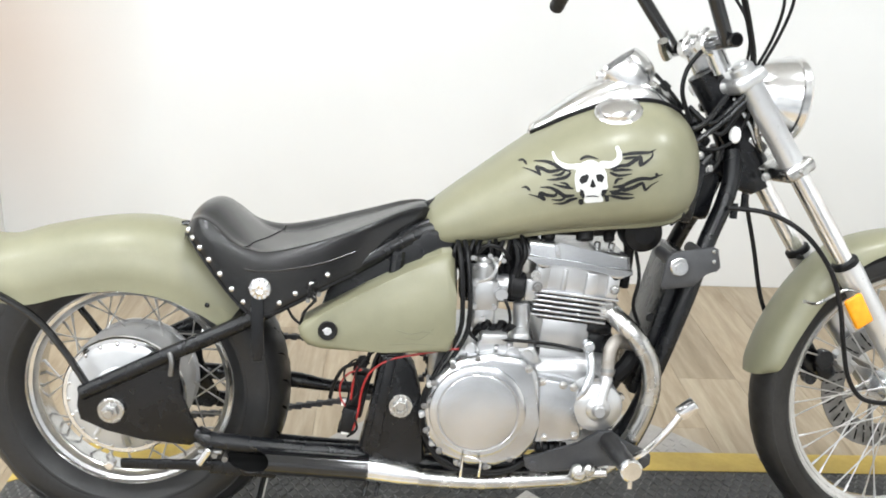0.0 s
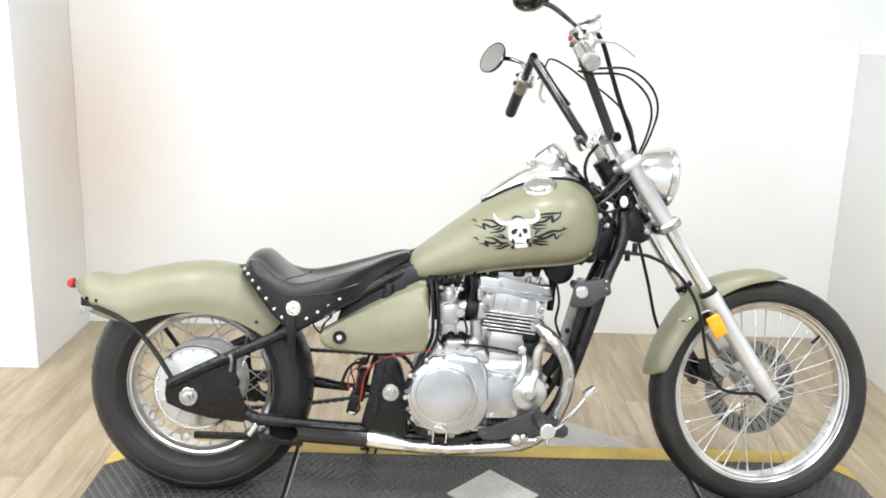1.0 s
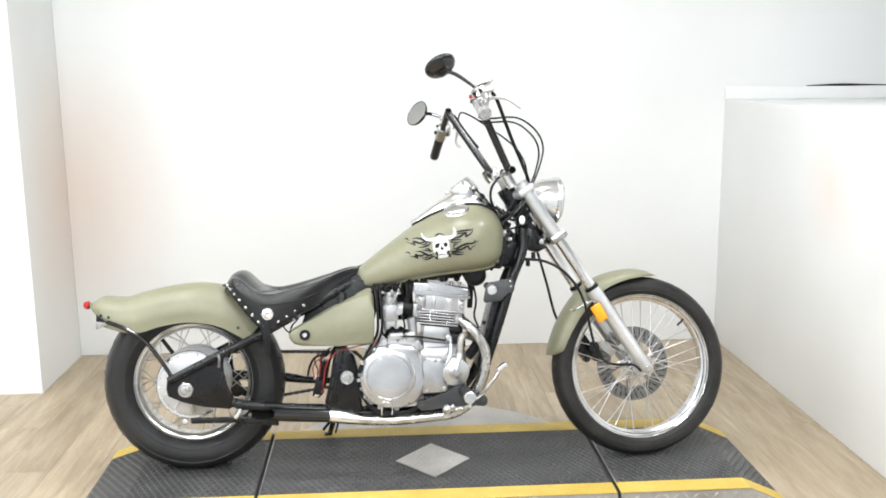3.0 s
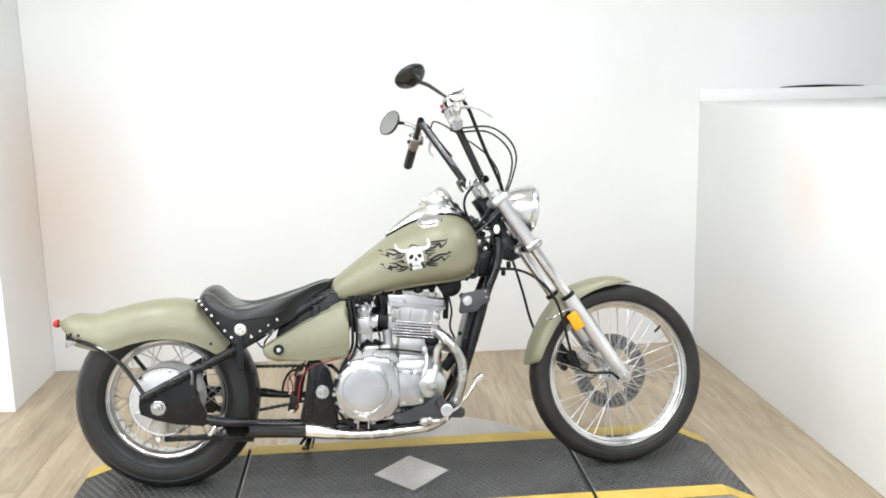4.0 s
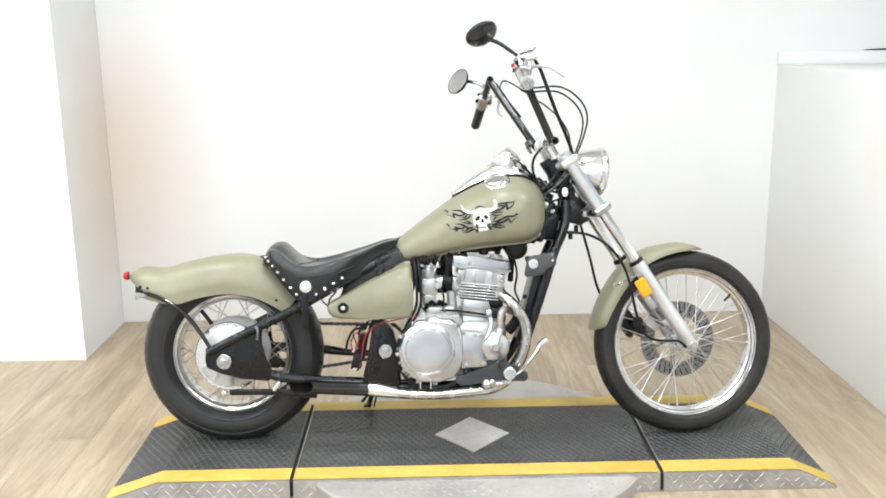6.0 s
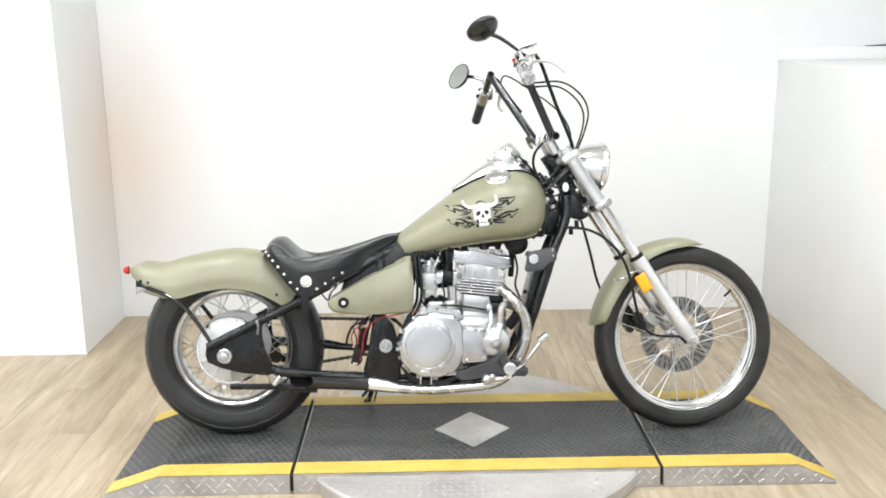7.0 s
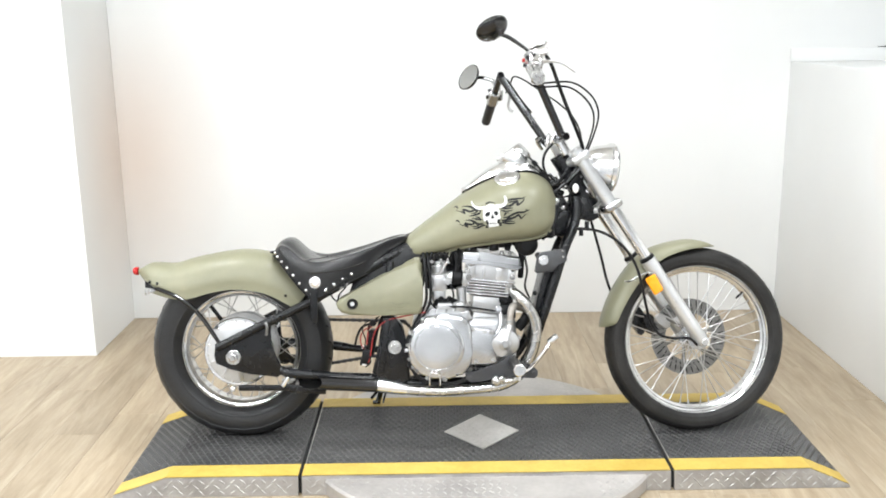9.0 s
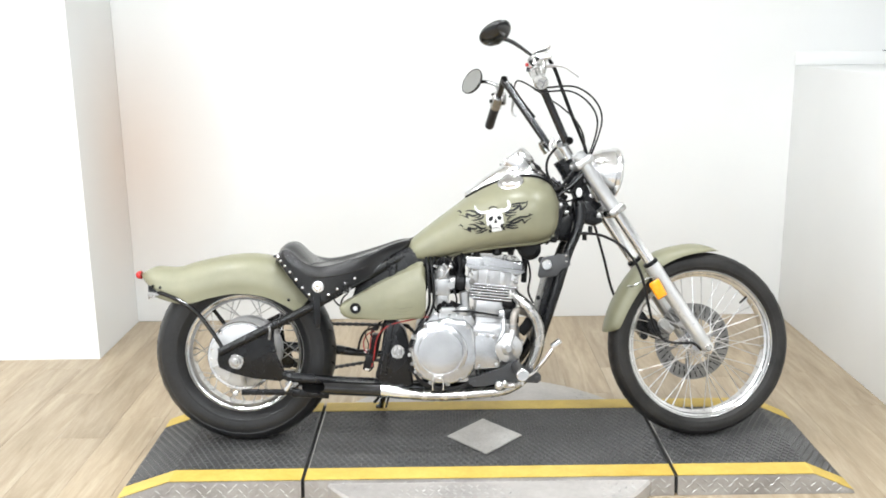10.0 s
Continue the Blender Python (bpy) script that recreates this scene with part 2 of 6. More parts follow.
STEEL = surface("bare brake steel", (0.18, 0.178, 0.175), (0.28, 0.276, 0.27), 0.42, 0.85, scale=30, fine=200, bump=0.05)
TREAD_BLACK = surface("black painted tread plate", (0.021, 0.021, 0.021), (0.050, 0.049, 0.0475), 0.40, scale=5, fine=60, bump=0.2, rough_var=0.14)
TREAD_BAR = surface("rubbed aluminium tread bar", (0.33, 0.318, 0.30), (0.52, 0.505, 0.485), 0.42, 0.75, scale=12, fine=90, bump=0.1, rough_var=0.12)
BLACK_BAR = surface("rubbed black tread bar", (0.042, 0.042, 0.042), (0.120, 0.118, 0.115), 0.33, scale=6, fine=60, bump=0.1, rough_var=0.12)
DIAMOND = surface("bright aluminium tread plate", (0.44, 0.422, 0.40), (0.62, 0.60, 0.575), 0.42, 0.6, scale=9, fine=110, bump=0.25, rough_var=0.14, fine_amount=0.5)
TREAD_ALU = surface("scuffed aluminium tread plate", (0.28, 0.262, 0.245), (0.44, 0.42, 0.395), 0.46, 0.7, scale=7, fine=90, bump=0.2, rough_var=0.12)
YELLOW = surface("yellow safety paint", (0.46, 0.315, 0.055), (0.58, 0.42, 0.095), 0.5, scale=9, fine=70, bump=0.2, fine_amount=0.4)
ELBOW = surface("tarnished alloy", (0.24, 0.215, 0.19), (0.36, 0.335, 0.305), 0.42, 0.5, scale=30, fine=160, bump=0.1)
DISC_ALU = surface("galvanised turntable plate", (0.33, 0.310, 0.292), (0.50, 0.474, 0.450), 0.46, 0.35, scale=3, fine=60, bump=0.15)
RED_WIRE = surface("red wire sheath", (0.27, 0.012, 0.012), (0.37, 0.020, 0.018), 0.42, bump=0.0)
RED_LENS = surface("red lens", (0.42, 0.02, 0.02), (0.52, 0.03, 0.03), 0.12, bump=0.0)
AMBER = surface("amber reflector", (0.85, 0.30, 0.008), (0.95, 0.38, 0.015), 0.16, scale=60, fine=400, bump=0.3)
DECAL_WHITE = surface("white vinyl", (0.52, 0.52, 0.505), (0.62, 0.62, 0.60), 0.4, bump=0.0)
DECAL_BLACK = surface("black vinyl", (0.008, 0.008, 0.009), (0.016, 0.016, 0.017), 0.45, bump=0.0, spec=0.2)
MIRROR = simple("mirror glass", (0.9, 0.9, 0.9), 0.02, 1.0)
LENS_GLASS = simple("headlamp glass", (0.95, 0.97, 0.97), 0.04, 0.0, transmission=0.9)
WHITE_PLASTIC = surface("white plastic", (0.78, 0.78, 0.77), (0.85, 0.85, 0.84), 0.3, bump=0.0)
PANEL_GLOW = simple("lamp diffuser", (0.99, 0.995, 1.0), 0.6, emit=4.0)
FRAME_WHITE = surface("white enamel", (0.7, 0.7, 0.7), (0.8, 0.8, 0.8), 0.4)
SEAM = surface("dark rubber gap", (0.012, 0.012, 0.012), (0.02, 0.02, 0.02), 0.8)


# ---- mesh tools ----
def finish(bm, angle=32):
    bmesh.ops.recalc_face_normals(bm, faces=bm.faces)
    lim = radians(angle)
    for f in bm.faces:
        f.smooth = True
    for e in bm.edges:
        if len(e.link_faces) == 2:
            e.smooth = e.calc_face_angle(0) < lim
    return bm


def to_mesh(name, bm, material, angle=32):
    finish(bm, angle)
    me = bpy.data.meshes.new(name)
    bm.to_mesh(me)
    bm.free()
    me.materials.append(material)
    return me


def part(name, bm, material, parent, label="", angle=32):
    ob = new(name, to_mesh(name, bm, material, angle))
    ob.parent = parent
    if label:
        tagged(ob, label)
    return ob


def thing(name, m, label, category, group="", kind=""):
    ob = new(name)
    ob.matrix_world = m
    return tagged(ob, label, category, group, kind)


def solid(name, bm, material, label, category, kind="structure", m=None, angle=32):
    ob = new(name, to_mesh(name, bm, material, angle))
    if m is not None:
        ob.matrix_world = m
    return tagged(ob, label, category, "", kind)


def spline(pts, k=6, closed=False):
    p = [Vector(a) for a in pts]
    if len(p) < 3 or k < 2:
        return p
    out = []
    n = len(p)
    for i in range(n if closed else n - 1):
        a, b, c, d = ((p[(i - 1) % n], p[i], p[(i + 1) % n], p[(i + 2) % n]) if closed else
                      (p[max(i - 1, 0)], p[i], p[i + 1], p[min(i + 2, n - 1)]))
        for j in range(k):
            t = j / k
            out.append(0.5 * ((2 * b) + (c - a) * t + (2 * a - 5 * b + 4 * c - d) * t * t + (3 * b - a - 3 * c + d) * t ** 3))
    if not closed:
        out.append(p[-1])
    return out


def curve1(x, xs, ys):
    """Smooth interpolation of a short table."""
    if x <= xs[0]:
        return ys[0]
    if x >= xs[-1]:
        return ys[-1]
    i = max(j for j in range(len(xs) - 1) if xs[j] <= x)
    h = xs[i + 1] - xs[i]
    t = (x - xs[i]) / h

    def slope(j):
        if j == 0:
            return (ys[1] - ys[0]) / (xs[1] - xs[0])
        if j == len(xs) - 1:
            return (ys[-1] - ys[-2]) / (xs[-1] - xs[-2])
        return (ys[j + 1] - ys[j - 1]) / (xs[j + 1] - xs[j - 1])
    a, b = slope(i) * h, slope(i + 1) * h
    return ((2 * t ** 3 - 3 * t * t + 1) * ys[i] + (t ** 3 - 2 * t * t + t) * a + (-2 * t ** 3 + 3 * t * t) * ys[i + 1] + (t ** 3 - t * t) * b)


def loft(bm, rings, caps=True, closed=True):
    vs = [[bm.verts.new(p) for p in r] for r in rings]
    n = len(vs[0])
    for a, b in zip(vs, vs[1:]):
        for i in range(n if closed else n - 1):
            j = (i + 1) % n
            bm.faces.new((a[i], a[j], b[j], b[i]))
    if caps and closed:
        bm.faces.new(vs[0][::-1])
        bm.faces.new(vs[-1])
    return vs


def tube(bm, pts, r, n=10, k=6, caps=True):
    p = spline(pts, k)
    rs = r if isinstance(r, (list, tuple)) else None
    t0 = (p[1] - p[0]).normalized()
    side = t0.orthogonal().normalized()
    rings = []
    for i, q in enumerate(p):
        t = (p[min(i + 1, len(p) - 1)] - p[max(i - 1, 0)]).normalized()
        side = (side - t * side.dot(t)).normalized()
        other = t.cross(side)
        rad = r if rs is None else curve1(i / (len(p) - 1), [a / (len(rs) - 1) for a in range(len(rs))], rs)
        rings.append([q + side * rad * math.cos(a) + other * rad * math.sin(a) for a in (2 * math.pi * j / n for j in range(n))])
    loft(bm, rings, caps)
    return bm


def rod(bm, a, b, r, n=16, r2=None, bevel=0.0):
    a, b = Vector(a), Vector(b)
    d = (b - a).normalized()
    s = d.orthogonal().normalized()
    o = d.cross(s)
    r2 = r if r2 is None else r2
    rows = [(a, r), (b, r2)]
    if bevel:
        rows = [(a, r - bevel), (a + d * bevel, r), (b - d * bevel, r2), (b, r2 - bevel)]
    loft(bm, [[q + s * w * math.cos(t) + o * w * math.sin(t) for t in (2 * math.pi * j / n for j in range(n))] for q, w in rows])
    return bm


def lathe(bm, prof, m, n=48, closed=True):
    """Turns a profile of (radius, along) round the local y axis of m."""
    rings = []
    for j in range(n):
        a = 2 * math.pi * j / n
        rings.append([m @ Vector((r * math.cos(a), y, r * math.sin(a))) for r, y in prof])
    vs = [[bm.verts.new(p) for p in r] for r in rings]
    c = len(prof)
    for j in range(n):
        a, b = vs[j], vs[(j + 1) % n]
        for i in range(c if closed else c - 1):
            q = (i + 1) % c
            bm.faces.new((a[i], a[q], b[q], b[i]))
    return bm


def disc(bm, prof, m, n=40):
    """A solid of revolution round y, with the profile's ends on the axis."""
    rings = []
    for r, y in prof:
        rings.append([m @ Vector((max(r, 1e-4) * math.cos(a), y, max(r, 1e-4) * math.sin(a))) for a in (2 * math.pi * j / n for j in range(n))])
    loft(bm, rings)
    return bm


def bevel_all(bm, w, seg=2, angle=30):
    es = [e for e in bm.edges if len(e.link_faces) == 2 and e.calc_face_angle(0) > radians(angle)]
    bmesh.ops.bevel(bm, geom=es, offset=w, segments=seg, profile=0.5, affect="EDGES", clamp_overlap=True)
    return bm


def box(c, s, bevel=0.0, rot=(0, 0, 0), seg=2, bm=None):
    b = bmesh.new()
    bmesh.ops.create_cube(b, size=1.0)
    bmesh.ops.scale(b, vec=s, verts=b.verts)
    if bevel:
        bevel_all(b, bevel, seg)
    bmesh.ops.transform(b, matrix=pose(*c, *rot), verts=b.verts)
    return b if bm is None else join(bm, b)


def join(bm, other):
    me = bpy.data.meshes.new("tmp")
    other.to_mesh(me)
    other.free()
    bm.from_mesh(me)
    bpy.data.meshes.remove(me)
    return bm


def plate(outline, y0, y1, bevel=0.0, k=1, seg=2):
    """A plate from an outline in x and z, between two depths."""
    b = bmesh.new()
    pts = [(p[0], p[1]) for p in spline([(x, z, 0) for x, z in outline], k, True)] if k > 1 else outline
    lo = [b.verts.new((x, y0, z)) for x, z in pts]
    hi = [b.verts.new((x, y1, z)) for x, z in pts]
    n = len(pts)
    b.faces.new(lo)
    b.faces.new(hi[::-1])
    for i in range(n):
        b.faces.new((lo[i], hi[i], hi[(i + 1) % n], lo[(i + 1) % n]))
    if bevel:
        es = [e for e in b.edges if len(e.link_faces) == 2 and any(len(f.verts) == n for f in e.link_faces)]
        bmesh.ops.bevel(b, geom=es, offset=bevel, segments=seg, profile=0.5, affect="EDGES", clamp_overlap=True)
    return b


def stack(bm, p, d, rows, n=24):
    """Washer, nut and stud as one turned solid: rows of height, radius and whether hexagonal."""
    p, d = Vector(p), Vector(d).normalized()
    s = d.orthogonal().normalized()
    o = d.cross(s)
    rings = []
    for h, r, six in rows:
        ring = []
        for j in range(n):
            a = 2 * math.pi * j / n
            k = math.cos(math.pi / 6) / math.cos((a % (math.pi / 3)) - math.pi / 6) if six else 1.0
            ring.append(p + d * h + (s * math.cos(a) + o * math.sin(a)) * r * k)
        rings.append(ring)
    loft(bm, rings)
    return bm


def hexbolt(bm, p, d, r=0.007, h=0.006, n=6):
    return stack(bm, p, d, [(-0.001, r * 1.4, 0), (0.0012, r * 1.4, 0), (0.0014, r, 1), (h * 0.9, r, 1), (h, r * 0.85, 1)])


def dome(bm, p, d, r, h, n=12):
    d = Vector(d).normalized()
    q = Vector((0, 1, 0)).rotation_difference(d).to_matrix().to_4x4()
    disc(bm, [(r, 0), (r, h * 0.15), (r * 0.92, h * 0.45), (r * 0.7, h * 0.78), (r * 0.35, h * 0.96), (0, h)], Matrix.Translation(p) @ q, n)
    return bm


# ---- room ----
def wall(name, x0, x1, y0, y1, z1, label, z0=0.0, paint=None):
    return solid(name, box(((x0 + x1) / 2, (y0 + y1) / 2, (z0 + z1) / 2), (x1 - x0, y1 - y0, z1 - z0), 0.004), paint or WALL, label, "wall")


wall("wall_north", -0.905, 6.0, 1.655, 1.80, ROOM_H, "plain white painted back wall with a faint warm tinted patch")
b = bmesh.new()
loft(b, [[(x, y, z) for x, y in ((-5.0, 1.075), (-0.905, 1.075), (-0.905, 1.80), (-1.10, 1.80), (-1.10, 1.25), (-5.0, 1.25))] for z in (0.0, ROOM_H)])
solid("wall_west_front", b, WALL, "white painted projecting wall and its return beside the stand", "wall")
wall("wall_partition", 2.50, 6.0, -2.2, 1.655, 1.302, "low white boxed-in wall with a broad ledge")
wall("wall_west", -5.15, -5.0, -7.0, 1.25, ROOM_H, "plain off-white side wall", paint=HALL)
wall("wall_east", 6.0, 6.15, -7.0, 1.80, ROOM_H, "plain off-white far side wall", paint=HALL)
wall("wall_south", -5.15, 6.15, -7.15, -7.0, ROOM_H, "plain off-white wall at the end of the hall", paint=HALL)
solid("ceiling", box((0.5, -2.67, ROOM_H + 0.06), (11.3, 8.97, 0.12)), CEIL, "plain off-white ceiling", "ceiling")
solid("trim", box((4.24, 1.649, 1.334), (3.49, 0.012, 0.064), 0.003), WALL, "white upstand along the back of the ledge", "trim")
# a thin dark strip, tapered at both ends, on top of the upstand
dark_line = thing("cable", pose(2.93, 1.648, 1.3665), "thin dark tapered strip along the white upstand", "cable")
part("sheath", tube(bmesh.new(), [(0, 0, 0.002), (0.10, 0.004, 0.005), (0.20, -0.003, 0.006), (0.32, 0.003, 0.005), (0.46, 0, 0.002)], [0.0015, 0.004, 0.006, 0.004, 0.0015], 8, 5), HOSE, dark_line)

# added out of view so the metal reflects neutral grey, not oak
solid("hall_floor", box((0.5, -4.74, -0.06), (11.3, 4.83, 0.118)), CONCRETE, "unseen grey hall floor added for neutral reflections", "floor")
floor = solid("floor", box((0.5, -0.255, -0.06), (11.3, 4.13, 0.11)), GROUT, "limed oak plank floor", "floor")


def ceiling_light():
    ob = thing("ceiling_light", pose(0, 0, ROOM_H), "white recessed ceiling panel lamp, switched on", "lamp", "ceiling panels")
    b = bmesh.new()
    for c, s in (((0, 0.21, -0.015), (0.44, 0.02, 0.03)), ((0, -0.21, -0.015), (0.44, 0.02, 0.03)), ((0.21, 0, -0.015), (0.02, 0.40, 0.03)), ((-0.21, 0, -0.015), (0.02, 0.40, 0.03))):
        box(c, s, 0.003, bm=b)
    part("frame", b, FRAME_WHITE, ob)
    part("diffuser", box((0, 0, -0.010), (0.396, 0.396, 0.012)), PANEL_GLOW, ob, "glowing white diffuser")
    return ob


panel = ceiling_light()
for i, (x, y) in enumerate(PANELS):
    if i:
        copy_thing(panel, pose(x, y, ROOM_H))
    else:
        panel.matrix_world = pose(x, y, ROOM_H)
    lamp = bpy.data.lights.new("panel_lamp", "AREA")
    lamp.shape, lamp.size, lamp.size_y, lamp.energy, lamp.color = "RECTANGLE", 0.39, 0.39, LAMP_POWER, (0.925, 0.965, 1.0)
    new("panel_lamp", lamp).matrix_world = pose(x, y, ROOM_H - 0.02)

# ---- stand ----
TOP = 0.065
X0, XA, XS1, XS2, XB, X1 = -0.366, -0.190, 0.250, 1.475, 1.930, 2.062
YN, YF, BAND = -0.311, 0.340, 0.082


def deck_z(x):
    if x < XA:
        return 0.006 + (TOP - 0.006) * max(0.0, (x - X0) / (XA - X0))
    if x > XB:
        return 0.006 + (TOP - 0.006) * max(0.0, (X1 - x) / (X1 - XB))
    return TOP


stand = thing("display_stand", pose(0, 0, 0), "low black tread-plate display stand with yellow edges and ramps", "stand")


def deck_section(xs, material):
    """A slab with a flat or sloping top between the stand's long edges."""
    b = bmesh.new()
    rings = []
    for x in xs:
        z = deck_z(x)
        rings.append([(x, YN + 0.004, 0.001), (x, YF - 0.004, 0.001), (x, YF - 0.004, z), (x, YN + 0.004, z)])
    loft(b, rings)
    return b


G = 0.006
SECTIONS = ((X0, XA, XS1 - G), (XS1 + G, XS2 - G), (XS2 + G, XB, X1))
for xs in SECTIONS:
    part("deck", deck_section(xs, TREAD_BLACK), TREAD_BLACK, stand, angle=10)


def strip(b, xs, y0, y1, lift, thick=0.0015):
    rings = []
    for x in xs:
        z = deck_z(x) + lift
        rings.append([(x, y0, z - thick), (x, y1, z - thick), (x, y1, z), (x, y0, z)])
    loft(b, rings)
    return b


for xs in SECTIONS:
    part("edge_stripe", strip(bmesh.new(), xs, YN, YN + BAND, 0.002), YELLOW, stand, "yellow painted edge", 10)
    part("edge_stripe", strip(bmesh.new(), xs, YF - BAND, YF, 0.002), YELLOW, stand, "yellow painted edge", 10)
for x in (XS1, XS2):
    part("seam", box((x, (YN + YF) / 2, 0.029), (2 * G - 0.001, YF - YN - 0.012, 0.056)), SEAM, stand)
    part("edge_strip", box((x + G + 0.0025, (YN + YF) / 2, TOP + 0.0014), (0.004, YF - YN - 2 * BAND, 0.0028), 0.0008), TREAD_BAR, stand, "rubbed metal edge at the seam")


def lozenges(spots, along, half, wide, high, place):
    """Raised lens-shaped tread bars; place turns a flat spot into a point of the plate."""
    verts, faces = [], []
    for x, y, a in spots:
        c, s = math.cos(a), math.sin(a)
        base = len(verts)
        for u, v, h in ((-half, 0, 0), (-half * 0.4, -wide, 0), (half * 0.4, -wide, 0), (half, 0, 0), (half * 0.4, wide, 0), (-half * 0.4, wide, 0),
                        (-half * 0.55, 0, high), (half * 0.55, 0, high)):
            verts.append(place(x + u * c - v * s, y + u * s + v * c, h))
        faces += [tuple(base + i for i in f) for f in ((0, 1, 6), (1, 2, 7, 6), (2, 3, 7), (3, 4, 7), (4, 5, 6, 7), (5, 0, 6))]
    b = bmesh.new()
    vs = [b.verts.new(v) for v in verts]
    for f in faces:
        b.faces.new([vs[i] for i in f])
    return b


def tread_spots(x0, x1, y0, y1, pitch, keep=lambda x, y: True, row=0.0, turn=45):
    out = []
    nx, ny = int((x1 - x0) / pitch), int((y1 - y0) / (row or pitch))
    for i in range(nx):
        for j in range(ny):
            x, y = x0 + (i + 0.5) * (x1 - x0) / nx, y0 + (j + 0.5) * (y1 - y0) / ny
            if keep(x, y):
                out.append((x, y, radians(turn if (i + j) % 2 else -turn)))
    return out


DCX, DCY, DRX, DRY = 0.862, 0.012, 0.135, 0.150


def off_diamond(x, y):
    return abs(x - DCX) / (DRX + 0.012) + abs(y - DCY) / (DRY + 0.012) > 1


for xs in SECTIONS:
    sp = tread_spots(xs[0] + 0.008, xs[-1] - 0.008, YN + BAND + 0.004, YF - BAND - 0.004, 0.0120, off_diamond, 0.0215, 56)
    tagged(part("tread", lozenges(sp, 0, 0.0108, 0.0028, 0.0030, lambda x, y, h: (x, y, deck_z(x) + h)), BLACK_BAR, stand, "worn black tread bars", 20), kind="stuff")
b = plate([(DCX - DRX, DCY), (DCX, DCY + DRY), (DCX + DRX, DCY), (DCX, DCY - DRY)], 0, 0.004)
bmesh.ops.transform(b, matrix=Matrix(((1, 0, 0, 0), (0, 0, 1, 0), (0, 1, 0, TOP + 0.0005), (0, 0, 0, 1))), verts=b.verts)
dia = part("diamond_plate", b, DIAMOND, stand, "bare aluminium tread diamond")
sp = tread_spots(DCX - DRX, DCX + DRX, DCY - DRY, DCY + DRY, 0.0120, lambda x, y: abs(x - DCX) / (DRX - 0.012) + abs(y - DCY) / (DRY - 0.012) < 1, 0.0215, 56)
tagged(part("tread", lozenges(sp, 0, 0.0100, 0.0025, 0.0012, lambda x, y, h: (x, y, TOP + 0.0045 + h)), DIAMOND, dia, angle=20), kind="stuff")
# aluminium skirts along the long edges
for xs in SECTIONS:
    for y, d in ((YN, -1), (YF, 1)):
        b = bmesh.new()
        loft(b, [[(x, y - d * 0.002, 0.001), (x, y + d * 0.014, 0.001), (x, y + d * 0.003, deck_z(x) - 0.001), (x, y - d * 0.002, deck_z(x) - 0.001)] for x in xs])
        sk = part("side_plate", b, TREAD_ALU, stand, "sloping aluminium tread skirt", 10)
        if d < 0:
            sp = [(x + 0.017 * (j % 2), h, radians(38 if (i + j) % 2 else -38)) for j, h in enumerate((0.015, 0.033, 0.051)) for i, x in
                  enumerate(np.arange(xs[0] + 0.02, xs[-1] - 0.03, 0.034)) if h < deck_z(x) - 0.010]
            tagged(part("tread", lozenges(sp, 0, 0.0125, 0.0021, 0.0012, lambda x, h, e: (x, YN - 0.014 + 0.011 * h / TOP - e - 0.0004, h)), TREAD_BAR, sk, angle=20), kind="stuff")

turn = thing("turntable", pose(0.862, 0.012, 0), "round galvanised turntable plate under the stand", "turntable")
b = bmesh.new()
disc(b, [(0.0, 0.0), (0.615, 0.0), (0.625, 0.004), (0.625, 0.046), (0.618, 0.054), (0.0, 0.054)], pose(0, 0, 0, 90), 96)
part("plate", b, DISC_ALU, turn)


def unworn(x, y):
    """The bars are rubbed away in patches."""
    return math.hypot(x, y) < 0.60 and not (0.08 + 0.03 * math.sin(40 * y) < x < 0.36) and math.sin(7 * x + 1.0) + 0.6 * math.sin(19 * x - 30 * y) > -1.15


sp = tread_spots(-0.60, 0.60, -0.60, -0.34, 0.0245, unworn) + tread_spots(-0.60, 0.60, 0.345, 0.60, 0.0245, unworn)
tagged(part("tread", lozenges(sp, 0, 0.0105, 0.0024, 0.0014, lambda x, y, h: (x, y, 0.054 + h)), TREAD_BAR, turn, angle=20), kind="stuff")

# ---- motorcycle ----
LEAN = 8.0
STEER = 7.0
bike = thing("motorcycle", pose(0, 0, TOP, -LEAN), "matte sage green bobber motorcycle leaning on its side stand", "motorcycle")
RAKE = radians(33)
HEAD = Vector((1.127, 0, 1.012))
FDIR = Vector((-math.sin(RAKE), 0, math.cos(RAKE)))
TURN = Matrix.Translation(HEAD) @ Matrix.Rotation(radians(STEER), 4, FDIR) @ Matrix.Translation(-HEAD)


def steered(b):
    bmesh.ops.transform(b, matrix=TURN, verts=b.verts)
    return b


FORK = Matrix.Translation((0.001, 0.028, 0.0)) @ TURN


def forked(b):
    bmesh.ops.transform(b, matrix=FORK, verts=b.verts)
    return b


# wheels
def tyre(b, c, prof, cuts, depth, sweep, band=0.026):
    """A tyre turned round y with slanting tread cuts on its shoulders."""
    n = cuts * 6
    p = [(r, y) for r, y in prof]
    vs = []
    for j in range(n):
        a = 2 * math.pi * j / n
        ring = []
        for r, y in p:
            rr = r
            top = max(q[0] for q in p)
            if r > top - band and abs(y) > 0.008:
                ph = (j + sweep * abs(y) / 0.01) % 6
                if ph < 1.9:
                    rr -= depth * min(1.0, 1.6 * (r - top + band) / band)
            ring.append(b.verts.new((c[0] + rr * math.cos(a), c[1] + y, c[2] + rr * math.sin(a))))
        vs.append(ring)
    m = len(p)
    for j in range(n):
        q, w = vs[j], vs[(j + 1) % n]
        for i in range(m):
            k = (i + 1) % m
            b.faces.new((q[i], q[k], w[k], w[i]))
    return b


